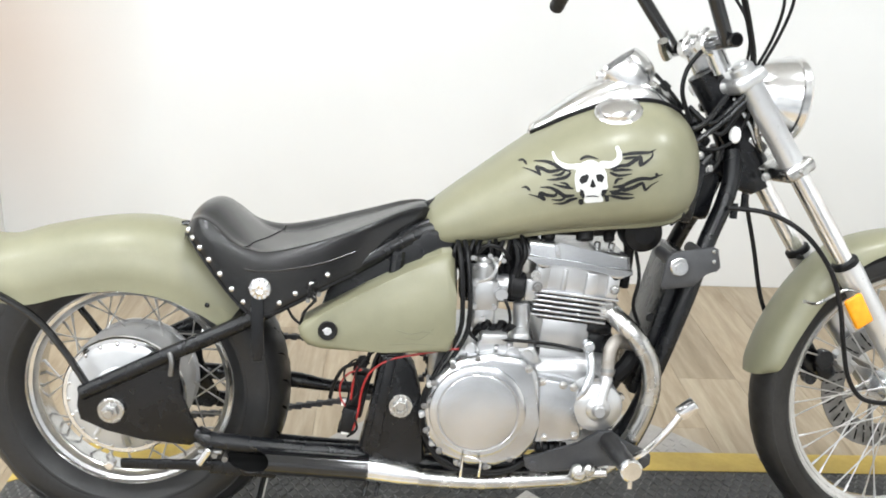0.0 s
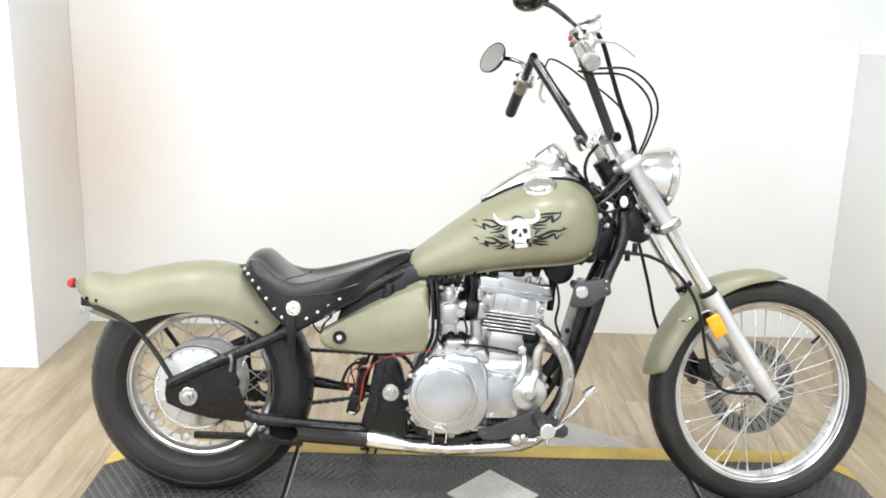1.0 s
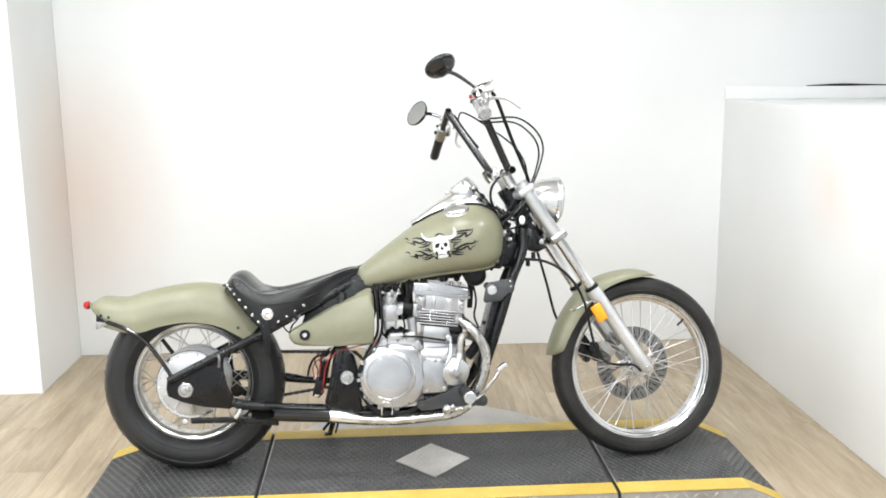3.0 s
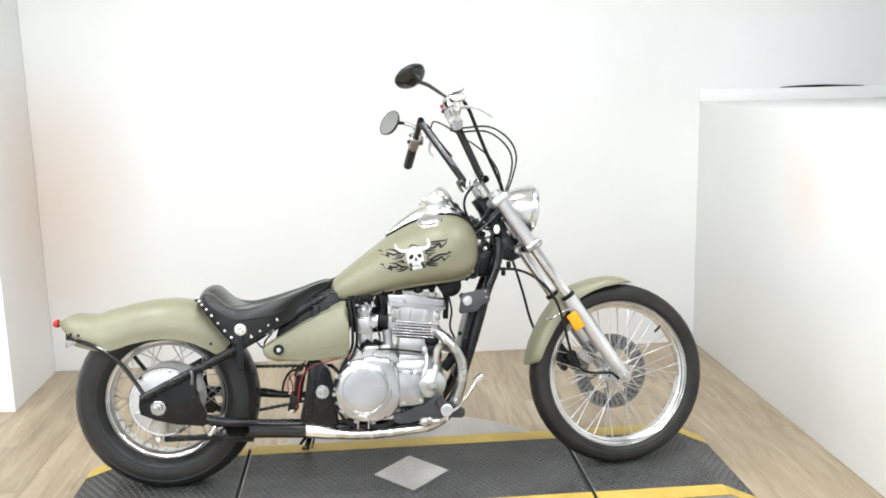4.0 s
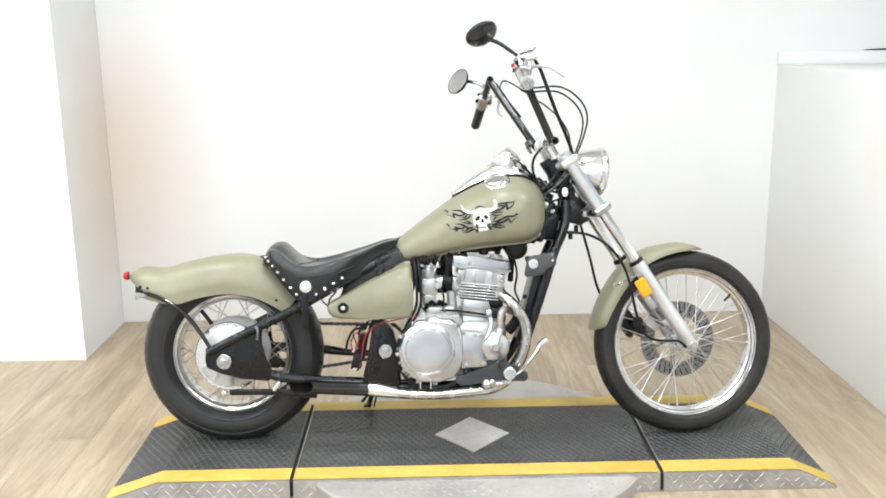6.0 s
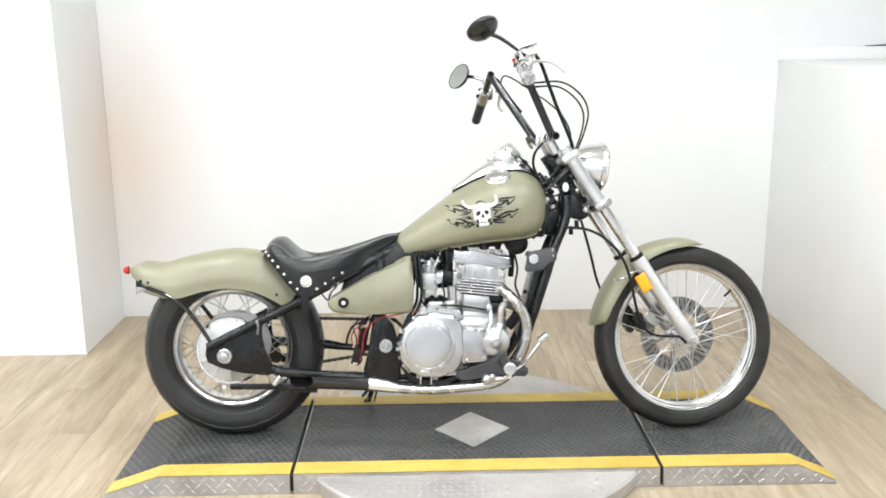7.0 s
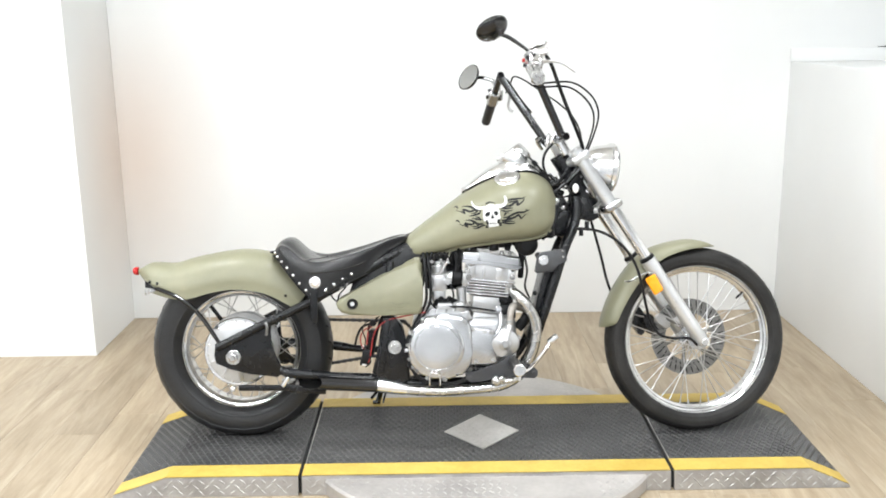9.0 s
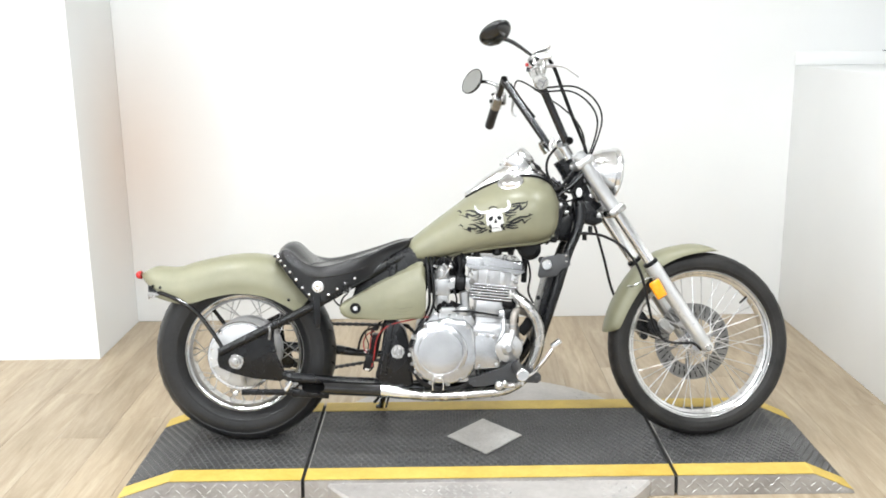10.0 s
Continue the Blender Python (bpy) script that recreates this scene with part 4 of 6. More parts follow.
# water pump
b = disc(bmesh.new(), [(0.0, -0.203), (0.010, -0.203), (0.0130, -0.199), (0.0145, -0.193), (0.020, -0.190), (0.024, -0.185), (0.036, -0.182), (0.0415, -0.177), (0.0465, -0.175), (0.0495, -0.170), (0.0495, -0.12), (0.0, -0.12)], pose(0.936, 0, 0.362), 44)
tube(b, [(0.938, -0.186, 0.370), (0.945, -0.178, 0.394), (0.953, -0.166, 0.418)], [0.012, 0.0105, 0.0125], 12, 4)
pump = part("water_pump", b, ALLOY, eng, "aluminium water pump")
b = tube(bmesh.new(), [(0.954, -0.162, 0.422), (0.956, -0.156, 0.452), (0.961, -0.148, 0.474), (0.974, -0.136, 0.484), (0.990, -0.116, 0.476), (1.03, -0.09, 0.458)], 0.0125, 14, 5)
part("hose", b, ELBOW, pump, "dull brownish coolant elbow")
b = tube(bmesh.new(), [(0.9545, -0.162, 0.428), (0.955, -0.160, 0.435)], 0.0148, 14, 1)
part("clamp", b, STEEL, pump)
b = tube(bmesh.new(), [(0.900, -0.165, 0.374), (0.909, -0.172, 0.394), (0.921, -0.166, 0.422), (0.923, -0.156, 0.450), (0.918, -0.140, 0.472)], [0.013, 0.0095, 0.0085, 0.0085, 0.009], 12, 5)
rod(b, (0.917, -0.135, 0.477), (0.916, -0.166, 0.478), 0.0105, 14, bevel=0.002)
part("pipe", b, POLISHED, pump)
for k in range(5):
    a = radians(20 + 72 * k)
    b = rod(bmesh.new(), (0.936 + 0.050 * math.cos(a), -0.15, 0.362 + 0.050 * math.sin(a)), (0.936 + 0.050 * math.cos(a), -0.167, 0.362 + 0.050 * math.sin(a)), 0.0075, 10)
    part("bolt", b, DULL, pump)
# top of the gearbox: bosses and small castings
for x, z, r, h in ((0.690, 0.468, 0.012, 0.02), (0.720, 0.474, 0.016, 0.024), (0.752, 0.470, 0.011, 0.02), (0.772, 0.462, 0.013, 0.026), (0.800, 0.455, 0.012, 0.02), (0.665, 0.446, 0.010, 0.02)):
    part("boss", rod(bmesh.new(), (x, -0.12, z), (x, -0.150 - h * 0.3, z), r, 14, bevel=0.002), ALLOY, eng)
part("boss", box((0.735, -0.135, 0.488), (0.05, 0.05, 0.022), 0.005), ALLOY, eng)
part("boss", box((0.785, -0.135, 0.486), (0.03, 0.05, 0.03), 0.005), ALLOY, eng)
# barrel, fins, head: they lean forward with the cylinders
SLOPE = -0.112


def leaning(x0, x1, z_at, top, bottom, y0, y1, bevel=0.003):
    """A slab whose upper and lower faces follow the cylinders' lean; z_at is its height at x = 0.88."""
    z = [z_at + SLOPE * (x - 0.88) for x in (x0, x1)]
    return plate([(x0, z[0] + bottom), (x1, z[1] + bottom), (x1 + 0.006 * (top - bottom) / 0.05, z[1] + top), (x0 + 0.006 * (top - bottom) / 0.05, z[0] + top)], y0, y1, bevel)


b = leaning(0.826, 0.921, 0.512, 0.0, -0.058, -0.106, 0.10, 0.005)
bar = part("barrel", b, ALLOY, eng, "cast aluminium barrel")
part("foot", leaning(0.823, 0.916, 0.455, 0.0, -0.052, -0.112, 0.10, 0.006), ALLOY, bar)
part("gasket", leaning(0.822, 0.918, 0.4565, 0.001, -0.002, -0.1135, 0.10, 0.0005), STEEL, bar)
for i in range(5):
    z = 0.561 - 0.0098 * i
    part("fin", leaning(0.812 - 0.0012 * i, 0.962 - 0.0024 * i, z, 0.0024, -0.0024, -0.124, 0.11, 0.0016), POLISHED, eng)
# black core colours in the shade between the aluminium fins
part("fin_gap_shade", leaning(0.820, 0.950, 0.562, 0.004, -0.050, -0.110, 0.10, 0.001), BLACK, eng)
b = leaning(0.808, 0.974, 0.622, 0.004, -0.054, -0.110, 0.11, 0.004)
head = part("cylinder_head", b, ALLOY, eng, "cast aluminium cylinder head")
for x0, x1, y in ((0.811, 0.836, -0.118), (0.862, 0.872, -0.114), (0.908, 0.932, -0.117), (0.950, 0.972, -0.119)):
    part("rib", leaning(x0, x1, 0.622, -0.006, -0.050, y, -0.10, 0.003), ALLOY, head)
part("flange", leaning(0.806, 0.976, 0.569, 0.003, -0.003, -0.120, 0.11, 0.0015), POLISHED, head)
b = plate([(0.791, 0.6385), (0.796, 0.669), (0.802, 0.6725), (0.847, 0.669), (0.853, 0.664), (0.861, 0.661), (0.918, 0.655), (0.926, 0.6555), (0.985, 0.649), (0.993, 0.643), (0.999, 0.612), (0.920, 0.619), (0.868, 0.627), (0.828, 0.630)], -0.116, 0.11, 0.008, 1, 3)
cam_cover = part("cam_cover", b, POLISHED, eng, "polished cam cover")
b = plate([(0.789, 0.6385), (0.791, 0.647), (0.828, 0.640), (0.868, 0.637), (0.920, 0.629), (0.998, 0.620), (0.9995, 0.610), (0.986, 0.6105), (0.978, 0.602), (0.958, 0.604), (0.952, 0.614), (0.920, 0.618), (0.868, 0.626), (0.842, 0.629), (0.836, 0.621), (0.816, 0.623), (0.810, 0.634)], -0.123, -0.10, 0.0025)
part("lip", b, POLISHED, cam_cover)
part("step", plate([(0.846, 0.668), (0.857, 0.662), (0.860, 0.634), (0.850, 0.635)], -0.1185, -0.11, 0.002), POLISHED, cam_cover)
for x, z in ((0.826, 0.6275), (0.968, 0.6075)):
    part("plug", rod(bmesh.new(), (x, -0.1205, z), (x, -0.105, z), 0.0085, 14, bevel=0.001), HOSE, eng)
for x, z, m in ((0.813, 0.605, DULL), (0.966, 0.581, DULL), (0.957, 0.548, STEEL), (0.817, 0.583, STEEL)):
    part("head_bolt", hexbolt(bmesh.new(), (x, -0.119, z), (0, -1, 0), 0.0072, 0.008), m, eng)
for x, z in ((0.822, 0.672), (0.934, 0.654), (0.962, 0.652)):
    part("head_bolt", rod(bmesh.new(), (x, -0.085, z), (x + 0.001, -0.085, z + 0.014), 0.007, 8, bevel=0.0015), DULL, eng)
# starter and dark castings in front of the barrel
part("bracket", box((0.945, -0.085, 0.502), (0.05, 0.05, 0.030), 0.006, (0, 8, 0)), BLACK, eng)
part("bracket", box((0.950, -0.06, 0.455), (0.06, 0.06, 0.06), 0.01), BLACK, eng)

b = box((0.885, 0, 0.694), (0.17, 0.20, 0.030), 0.012)
box((0.720, 0.03, 0.640), (0.11, 0.10, 0.12), 0.02, bm=b)
for x, h, r in ((0.836, 0.020, 0.012), (0.905, 0.026, 0.017), (0.952, 0.014, 0.011)):
    rod(b, (x, -0.105, 0.672), (x, -0.095, 0.676 + h), r, 12, bevel=0.003)
tube(b, [(0.820, -0.07, 0.70), (0.90, -0.09, 0.715), (0.970, -0.08, 0.70), (1.002, -0.06, 0.655), (1.00, -0.05, 0.57)], 0.010, 8, 5)
tube(b, [(0.775, -0.08, 0.56), (0.765, -0.085, 0.63), (0.79, -0.08, 0.69), (0.85, -0.07, 0.705)], 0.014, 8, 5)
part("breather", b, HOSE, eng, "black breather hoses and rubber")
b = bmesh.new()
rod(b, (0.794, -0.100, 0.462), (0.790, -0.100, 0.548), 0.0165, 18, bevel=0.003)
rod(b, (0.794, -0.100, 0.462), (0.7935, -0.100, 0.474), 0.021, 18, bevel=0.003)
box((0.806, -0.09, 0.575), (0.026, 0.05, 0.045), 0.006, bm=b)
part("cam_chain_tunnel", b, ALLOY, eng)
b = tube(bmesh.new(), [(0.735, -0.155, 0.488), (0.80, -0.160, 0.486), (0.85, -0.150, 0.478), (0.905, -0.160, 0.470)], 0.004, 6, 4)
part("wire", b, HOSE, eng)
b = bmesh.new()
tube(b, [(0.985, -0.10, 0.40), (1.01, -0.10, 0.43), (1.03, -0.08, 0.46)], 0.018, 10, 4)
part("coolant_hose", b, HOSE, eng, "black coolant hoses")
# carburettors and boots
b = bmesh.new()
box((0.703, -0.10, 0.580), (0.056, 0.07, 0.062), 0.010, bm=b)
box((0.702, -0.10, 0.536), (0.046, 0.06, 0.048), 0.008, bm=b)
rod(b, (0.703, -0.10, 0.606), (0.703, -0.10, 0.640), 0.027, 18, bevel=0.004)
rod(b, (0.703, -0.10, 0.636), (0.703, -0.10, 0.650), 0.018, 18, bevel=0.003)
rod(b, (0.725, -0.10, 0.594), (0.752, -0.10, 0.594), 0.022, 18)
rod(b, (0.734, -0.13, 0.586), (0.734, -0.146, 0.586), 0.012, 10)
for x, z in ((0.684, 0.560), (0.722, 0.560), (0.684, 0.604), (0.722, 0.604), (0.702, 0.536)):
    rod(b, (x, -0.13, z), (x, -0.141, z), 0.0045, 8)
tube(b, [(0.690, -0.142, 0.610), (0.712, -0.150, 0.620), (0.722, -0.146, 0.640), (0.712, -0.13, 0.655)], 0.0035, 6, 4)
bmesh.ops.translate(b, vec=(0.012, 0, -0.014), verts=b.verts)
part("carburettor", b, ALLOY, eng, "grey alloy carburettor")
b = rod(bmesh.new(), (0.748, -0.10, 0.596), (0.782, -0.10, 0.592), 0.028, 18, bevel=0.004)
rod(b, (0.755, -0.10, 0.596), (0.760, -0.10, 0.596), 0.030, 18)
tube(b, [(0.762, -0.11, 0.61), (0.768, -0.112, 0.65), (0.76, -0.09, 0.69)], 0.010, 8, 3)
bmesh.ops.translate(b, vec=(0.012, 0, -0.014), verts=b.verts)
part("intake_boot", b, HOSE, eng, "black intake boot")
b = box((0.735, -0.020, 0.605), (0.125, 0.06, 0.15), 0.012)
rod(b, (0.700, -0.03, 0.640), (0.700, -0.065, 0.640), 0.040, 20, bevel=0.004)
part("air_box", b, BLACK, eng, "black air box behind the carburettor")
for x, z in ((0.696, 0.636), (0.734, 0.636), (0.696, 0.618), (0.734, 0.618), (0.700, 0.500), (0.728, 0.500)):
    part("screw", hexbolt(bmesh.new(), (x, -0.124, z), (0, -1, 0), 0.0035, 0.005), STEEL, eng)
for pts, r in (([(0.744, -0.135, 0.572), (0.758, -0.150, 0.552), (0.764, -0.148, 0.520), (0.752, -0.138, 0.495)], 0.0032), ([(0.690, -0.140, 0.545), (0.684, -0.150, 0.520), (0.690, -0.148, 0.495), (0.704, -0.140, 0.480)], 0.0032),
               ([(0.700, -0.140, 0.650), (0.716, -0.152, 0.668), (0.742, -0.150, 0.660), (0.760, -0.135, 0.640)], 0.0036), ([(0.780, -0.120, 0.620), (0.790, -0.130, 0.650), (0.782, -0.100, 0.682)], 0.005)):
    part("small_hose", tube(bmesh.new(), pts, r, 8, 5), HOSE, eng)
random.seed(4)
for i in range(9):
    x = 0.665 + 0.014 * i
    b = tube(bmesh.new(), [(x, -0.09 - 0.02 * random.random(), 0.668), (x + 0.012 * random.uniform(-1, 1), -0.115, 0.645), (x + 0.02 * random.uniform(-1, 1), -0.10, 0.625 - 0.03 * random.random())], 0.0042, 6, 4)
    part("small_hose", b, HOSE, eng)
for i in range(5):
    x = 0.700 + 0.014 * i
    b = tube(bmesh.new(), [(x, -0.12, 0.488), (x + 0.006, -0.135, 0.505 + 0.01 * (i % 2)), (x + 0.02, -0.11, 0.498)], 0.007, 6, 3)
    part("small_hose", b, HOSE, eng)
for x, z in ((0.690, 0.640), (0.722, 0.644), (0.748, 0.636)):
    part("clip", rod(bmesh.new(), (x, -0.128, z), (x, -0.136, z), 0.005, 8), DULL, eng)
b = tube(bmesh.new(), [(0.754, -0.11, 0.668), (0.746, -0.128, 0.645), (0.738, -0.128, 0.625)], 0.004, 8, 3)
part("pipe", b, CHROME, eng)
# cables beside the battery cover, looping under the clutch cover
for dx, dz in ((0.0, 0.0), (0.014, -0.006)):
    b = tube(bmesh.new(), [(0.660 + dx, -0.09, 0.672), (0.667 + dx, -0.145, 0.636), (0.672 + dx, -0.158, 0.560), (0.668 + dx, -0.158, 0.500), (0.636 + dx, -0.160, 0.440), (0.603 + dx * 0.3, -0.160, 0.370), (0.606 + dx * 0.3, -0.160, 0.300),
                           (0.640, -0.165, 0.250 + dz), (0.700, -0.170, 0.228 + dz), (0.770, -0.165, 0.228 + dz), (0.825, -0.150, 0.256 + dz), (0.870, -0.13, 0.272)], 0.0048, 8, 5)
    part("cable", b, HOSE, bike, "black cable looped under the engine")
b = bmesh.new()
for i in range(5):
    x = 0.826 + 0.013 * i
    rod(b, (x, -0.150, 0.270 - 0.001 * i), (x + 0.008, -0.150, 0.270 - 0.001 * i), 0.014 - 0.0012 * (i % 2), 12)
part("bellows", b, HOSE, bike, "small black bellows")
b = tube(bmesh.new(), [(0.679, -0.188, 0.222), (0.680, -0.200, 0.250), (0.684, -0.202, 0.270), (0.711, -0.202, 0.262), (0.715, -0.200, 0.250), (0.714, -0.188, 0.223)], 0.0024, 6, 4)
part("wire_clip", b, CHROME, bike, "bent chrome wire clip")

# exhaust
b = tube(bmesh.new(), [(0.956, -0.098, 0.540), (0.984, -0.138, 0.518), (1.010, -0.150, 0.492), (1.036, -0.150, 0.448), (1.045, -0.148, 0.395), (1.036, -0.146, 0.340), (1.013, -0.145, 0.285), (0.983, -0.145, 0.243), (0.930, -0.146, 0.213), (0.860, -0.146, 0.202), (0.720, -0.146, 0.194), (0.600, -0.146, 0.200)], 0.0185, 16, 6)
exh = part("exhaust_pipe", b, DULL, bike, "chrome exhaust header and pipe")
b = rod(bmesh.new(), (0.952, -0.096, 0.542), (0.964, -0.110, 0.530), 0.0225, 16, bevel=0.003)
part("flange", b, DULL, exh)
b = tube(bmesh.new(), [(0.600, -0.146, 0.202), (0.560, -0.146, 0.208), (0.500, -0.146, 0.217)], [0.0195, 0.0235, 0.0245], 18, 5)
part("heat_shield", b, CHROME, exh, "chrome heat shield")


def slash_tip(bore=False):
    """A straight pipe with a slanting open end and a real wall."""
    b = bmesh.new()
    n = 28
    d = (Vector((0.268, -0.142, 0.230)) - Vector((0.502, -0.146, 0.217)))
    a0, a1 = Vector((0.502, -0.146, 0.217)), Vector((0.268, -0.142, 0.230))
    d.normalize()
    s = Vector((0, 1, 0))
    o = d.cross(s).normalized()

    def ring(c, r, cut):
        out = []
        for j in range(n):
            t = 2 * math.pi * j / n
            v = s * r * math.cos(t) + o * r * math.sin(t)
            out.append(c + v + d * (cut * (v.y - 0.25 * v.z) / r))
        return out
    if bore:
        loft(b, [ring(a1, 0.0224, 0.0415), ring(a0.lerp(a1, 0.3), 0.0215, 0)], caps=False)
    else:
        loft(b, [ring(a0, 0.0245, 0), ring(a1, 0.0255, 0.042), ring(a1, 0.0228, 0.042), ring(a0.lerp(a1, 0.3), 0.0222, 0)])
    return b


tp = part("tail_pipe", slash_tip(), GLOSS, exh, "black slash-cut tail pipe")
# near-black liner deepens the shade inside the sooty pipe
part("bore", slash_tip(True), SOOT_SHADE, tp)
for x in (0.505, 0.528):
    part("spring", tube(bmesh.new(), [(x, -0.10, 0.19), (x - 0.006, -0.12, 0.172), (x - 0.012, -0.13, 0.150)], 0.0035, 6, 3), BLACK, exh)

# side stand on the far side
b = tube(bmesh.new(), [(0.520, 0.120, 0.230), (0.500, 0.200, 0.140), (0.472, 0.282, 0.052)], 0.010, 10, 4)
box((0.466, 0.2865, 0.0462), (0.030, 0.026, 0.008), 0.003, (LEAN, 0, 0), bm=b)
rod(b, (0.500, 0.200, 0.140), (0.450, 0.235, 0.075), 0.006, 10, bevel=0.001)
part("side_stand", b, BLACK, bike, "black side stand, folded out")

# chain
b = bmesh.new()
links = []
path = spline([(0.05, 0.098, 0.412), (0.30, 0.100, 0.406), (0.585, 0.102, 0.396)], 12) + spline([(0.565, 0.102, 0.282), (0.30, 0.100, 0.242), (0.05, 0.098, 0.218)], 12)
loop_ends = spline([(0.05, 0.098, 0.412), (-0.075, 0.098, 0.36), (-0.075, 0.098, 0.27), (0.05, 0.098, 0.218)], 8), spline([(0.585, 0.102, 0.396), (0.625, 0.102, 0.34), (0.565, 0.102, 0.282)], 8)
for q in (path[:25], path[25:], *loop_ends):
    total = sum((c - a).length for a, c in zip(q, q[1:]))
    steps = int(total / 0.0095)
    for i in range(steps):
        f = i / steps * (len(q) - 1)
        p = q[int(f)].lerp(q[min(int(f) + 1, len(q) - 1)], f - int(f))
        box(p, (0.0125, 0.016 if i % 2 else 0.010, 0.011 if i % 2 else 0.0085), 0.0, bm=b)
part("chain", b, GREY, bike, "oily dark steel drive chain")
b = tube(bmesh.new(), [(0.56, 0.085, 0.292), (0.41, 0.095, 0.298), (0.30, 0.100, 0.312), (0.02, 0.110, 0.330)], [0.011, 0.013, 0.018, 0.016], 12, 4)
part("swing_arm", b, BLACK, bike, "black swing arm tube")

# wiring behind the gusset
for pts, r in (([(0.668, -0.165, 0.470), (0.640, -0.162, 0.466), (0.585, -0.160, 0.455), (0.540, -0.158, 0.444), (0.505, -0.155, 0.420), (0.488, -0.152, 0.385), (0.480, -0.150, 0.335), (0.470, -0.148, 0.298), (0.455, -0.146, 0.300)], 0.0022),
               ([(0.486, -0.150, 0.420), (0.462, -0.148, 0.412), (0.446, -0.146, 0.390), (0.446, -0.146, 0.362), (0.456, -0.146, 0.345)], 0.0019),
               ([(0.478, -0.150, 0.425), (0.470, -0.150, 0.395), (0.466, -0.150, 0.360)], 0.0022)):
    part("wire", tube(bmesh.new(), pts, r, 8, 5), RED_WIRE, bike, "loose red wire")
b = bmesh.new()
for pts in ([(0.500, -0.135, 0.450), (0.492, -0.140, 0.425), (0.478, -0.14, 0.432), (0.470, -0.14, 0.405)], [(0.480, -0.14, 0.430), (0.450, -0.14, 0.418), (0.432, -0.138, 0.385), (0.425, -0.13, 0.355)],
            [(0.530, -0.13, 0.47), (0.512, -0.14, 0.44), (0.500, -0.14, 0.40), (0.485, -0.13, 0.36)], [(0.52, -0.12, 0.44), (0.49, -0.13, 0.38), (0.47, -0.12, 0.31)], [(0.47, -0.13, 0.33), (0.45, -0.135, 0.315), (0.443, -0.13, 0.285)]):
    tube(b, pts, 0.004, 6, 5)
box((0.462, -0.13, 0.315), (0.030, 0.04, 0.050), 0.005, (0, 12, 0), bm=b)
box((0.480, -0.11, 0.36), (0.030, 0.05, 0.09), 0.006, (0, 12, 0), bm=b)
box((0.487, -0.138, 0.432), (0.018, 0.018, 0.022), 0.004, bm=b)
part("wiring_loom", b, HOSE, bike, "exposed black wiring and relay")
for c, d in (((0.452, -0.140, 0.350), (0.009, 0.010, 0.011)), ((0.455, -0.138, 0.288), (0.014, 0.012, 0.005))):
    part("connector", box(c, d, 0.001), WHITE_PLASTIC, bike)
for pts, r in (([(0.510, -0.140, 0.455), (0.492, -0.150, 0.440), (0.474, -0.152, 0.412), (0.480, -0.150, 0.380), (0.466, -0.148, 0.350)], 0.0024), ([(0.500, -0.142, 0.430), (0.472, -0.152, 0.440), (0.452, -0.150, 0.412), (0.462, -0.148, 0.372), (0.450, -0.144, 0.330)], 0.0020),
               ([(0.490, -0.140, 0.350), (0.474, -0.152, 0.330), (0.478, -0.150, 0.300), (0.460, -0.140, 0.280)], 0.0024)):
    part("wire", tube(bmesh.new(), pts, r, 6, 5), HOSE, bike)
for pts in ([(0.382, -0.15, 0.580), (0.398, -0.16, 0.560), (0.378, -0.165, 0.535), (0.370, -0.16, 0.505)], [(0.340, -0.14, 0.545), (0.355, -0.15, 0.520), (0.372, -0.155, 0.508)], [(0.40, -0.15, 0.59), (0.385, -0.16, 0.575), (0.40, -0.165, 0.555)]):
    part("wire", tube(bmesh.new(), pts, 0.0028, 6, 5), HOSE, bike)
for x, z in ((0.384, 0.556), (0.394, 0.562), (0.404, 0.568), (0.376, 0.530)):
    part("connector", rod(bmesh.new(), (x, -0.155, z), (x, -0.164, z), 0.0042, 8), STEEL, bike)

# battery side cover
b = plate([(0.366, 0.505), (0.370, 0.488), (0.384, 0.472), (0.410, 0.465), (0.53, 0.463), (0.645, 0.463), (0.655, 0.470), (0.659, 0.500), (0.660, 0.580), (0.657, 0.640), (0.648, 0.653), (0.632, 0.652), (0.566, 0.618), (0.494, 0.582), (0.420, 0.541), (0.376, 0.518)], -0.178, -0.09, 0.018, 1, 4)
for v in b.verts:
    f = max(0.0, (v.co.z - 0.545) / 0.11)
    if v.co.y < -0.12:
        v.co.y += 0.055 * f ** 1.4
        v.co.z -= 0.010 * f
sc = part("side_panel", b, OLIVE, bike, "sage green side panel", 50)
b = disc(bmesh.new(), [(0.0, -0.172), (0.0165, -0.172), (0.018, -0.1735), (0.018, -0.178), (0.0165, -0.180), (0.011, -0.179), (0.0, -0.176)], pose(0.4225, -0.006, 0.505), 28)
part("grommet", b, HOSE, sc, "black rubber grommet")
b = rod(bmesh.new(), (0.4225, -0.181, 0.505), (0.4225, -0.188, 0.505), 0.0085, 6, bevel=0.001)
part("bolt", b, CHROME, sc)

SCUFF = surface("rubbed dark scuff", (0.120, 0.122, 0.078), (0.150, 0.150, 0.098), 0.5, bump=0.0)
for pts in ([(0.548, 0.508), (0.575, 0.501), (0.602, 0.506), (0.622, 0.499)], [(0.560, 0.494), (0.588, 0.490), (0.606, 0.500), (0.618, 0.512)], [(0.530, 0.478), (0.575, 0.482), (0.640, 0.479)]):
    f = tube(bmesh.new(), [(x, -0.1776, z) for x, z in pts], [0.0003, 0.0009, 0.0007, 0.0003], 6, 5)
    part("scuff", f, SCUFF, sc)

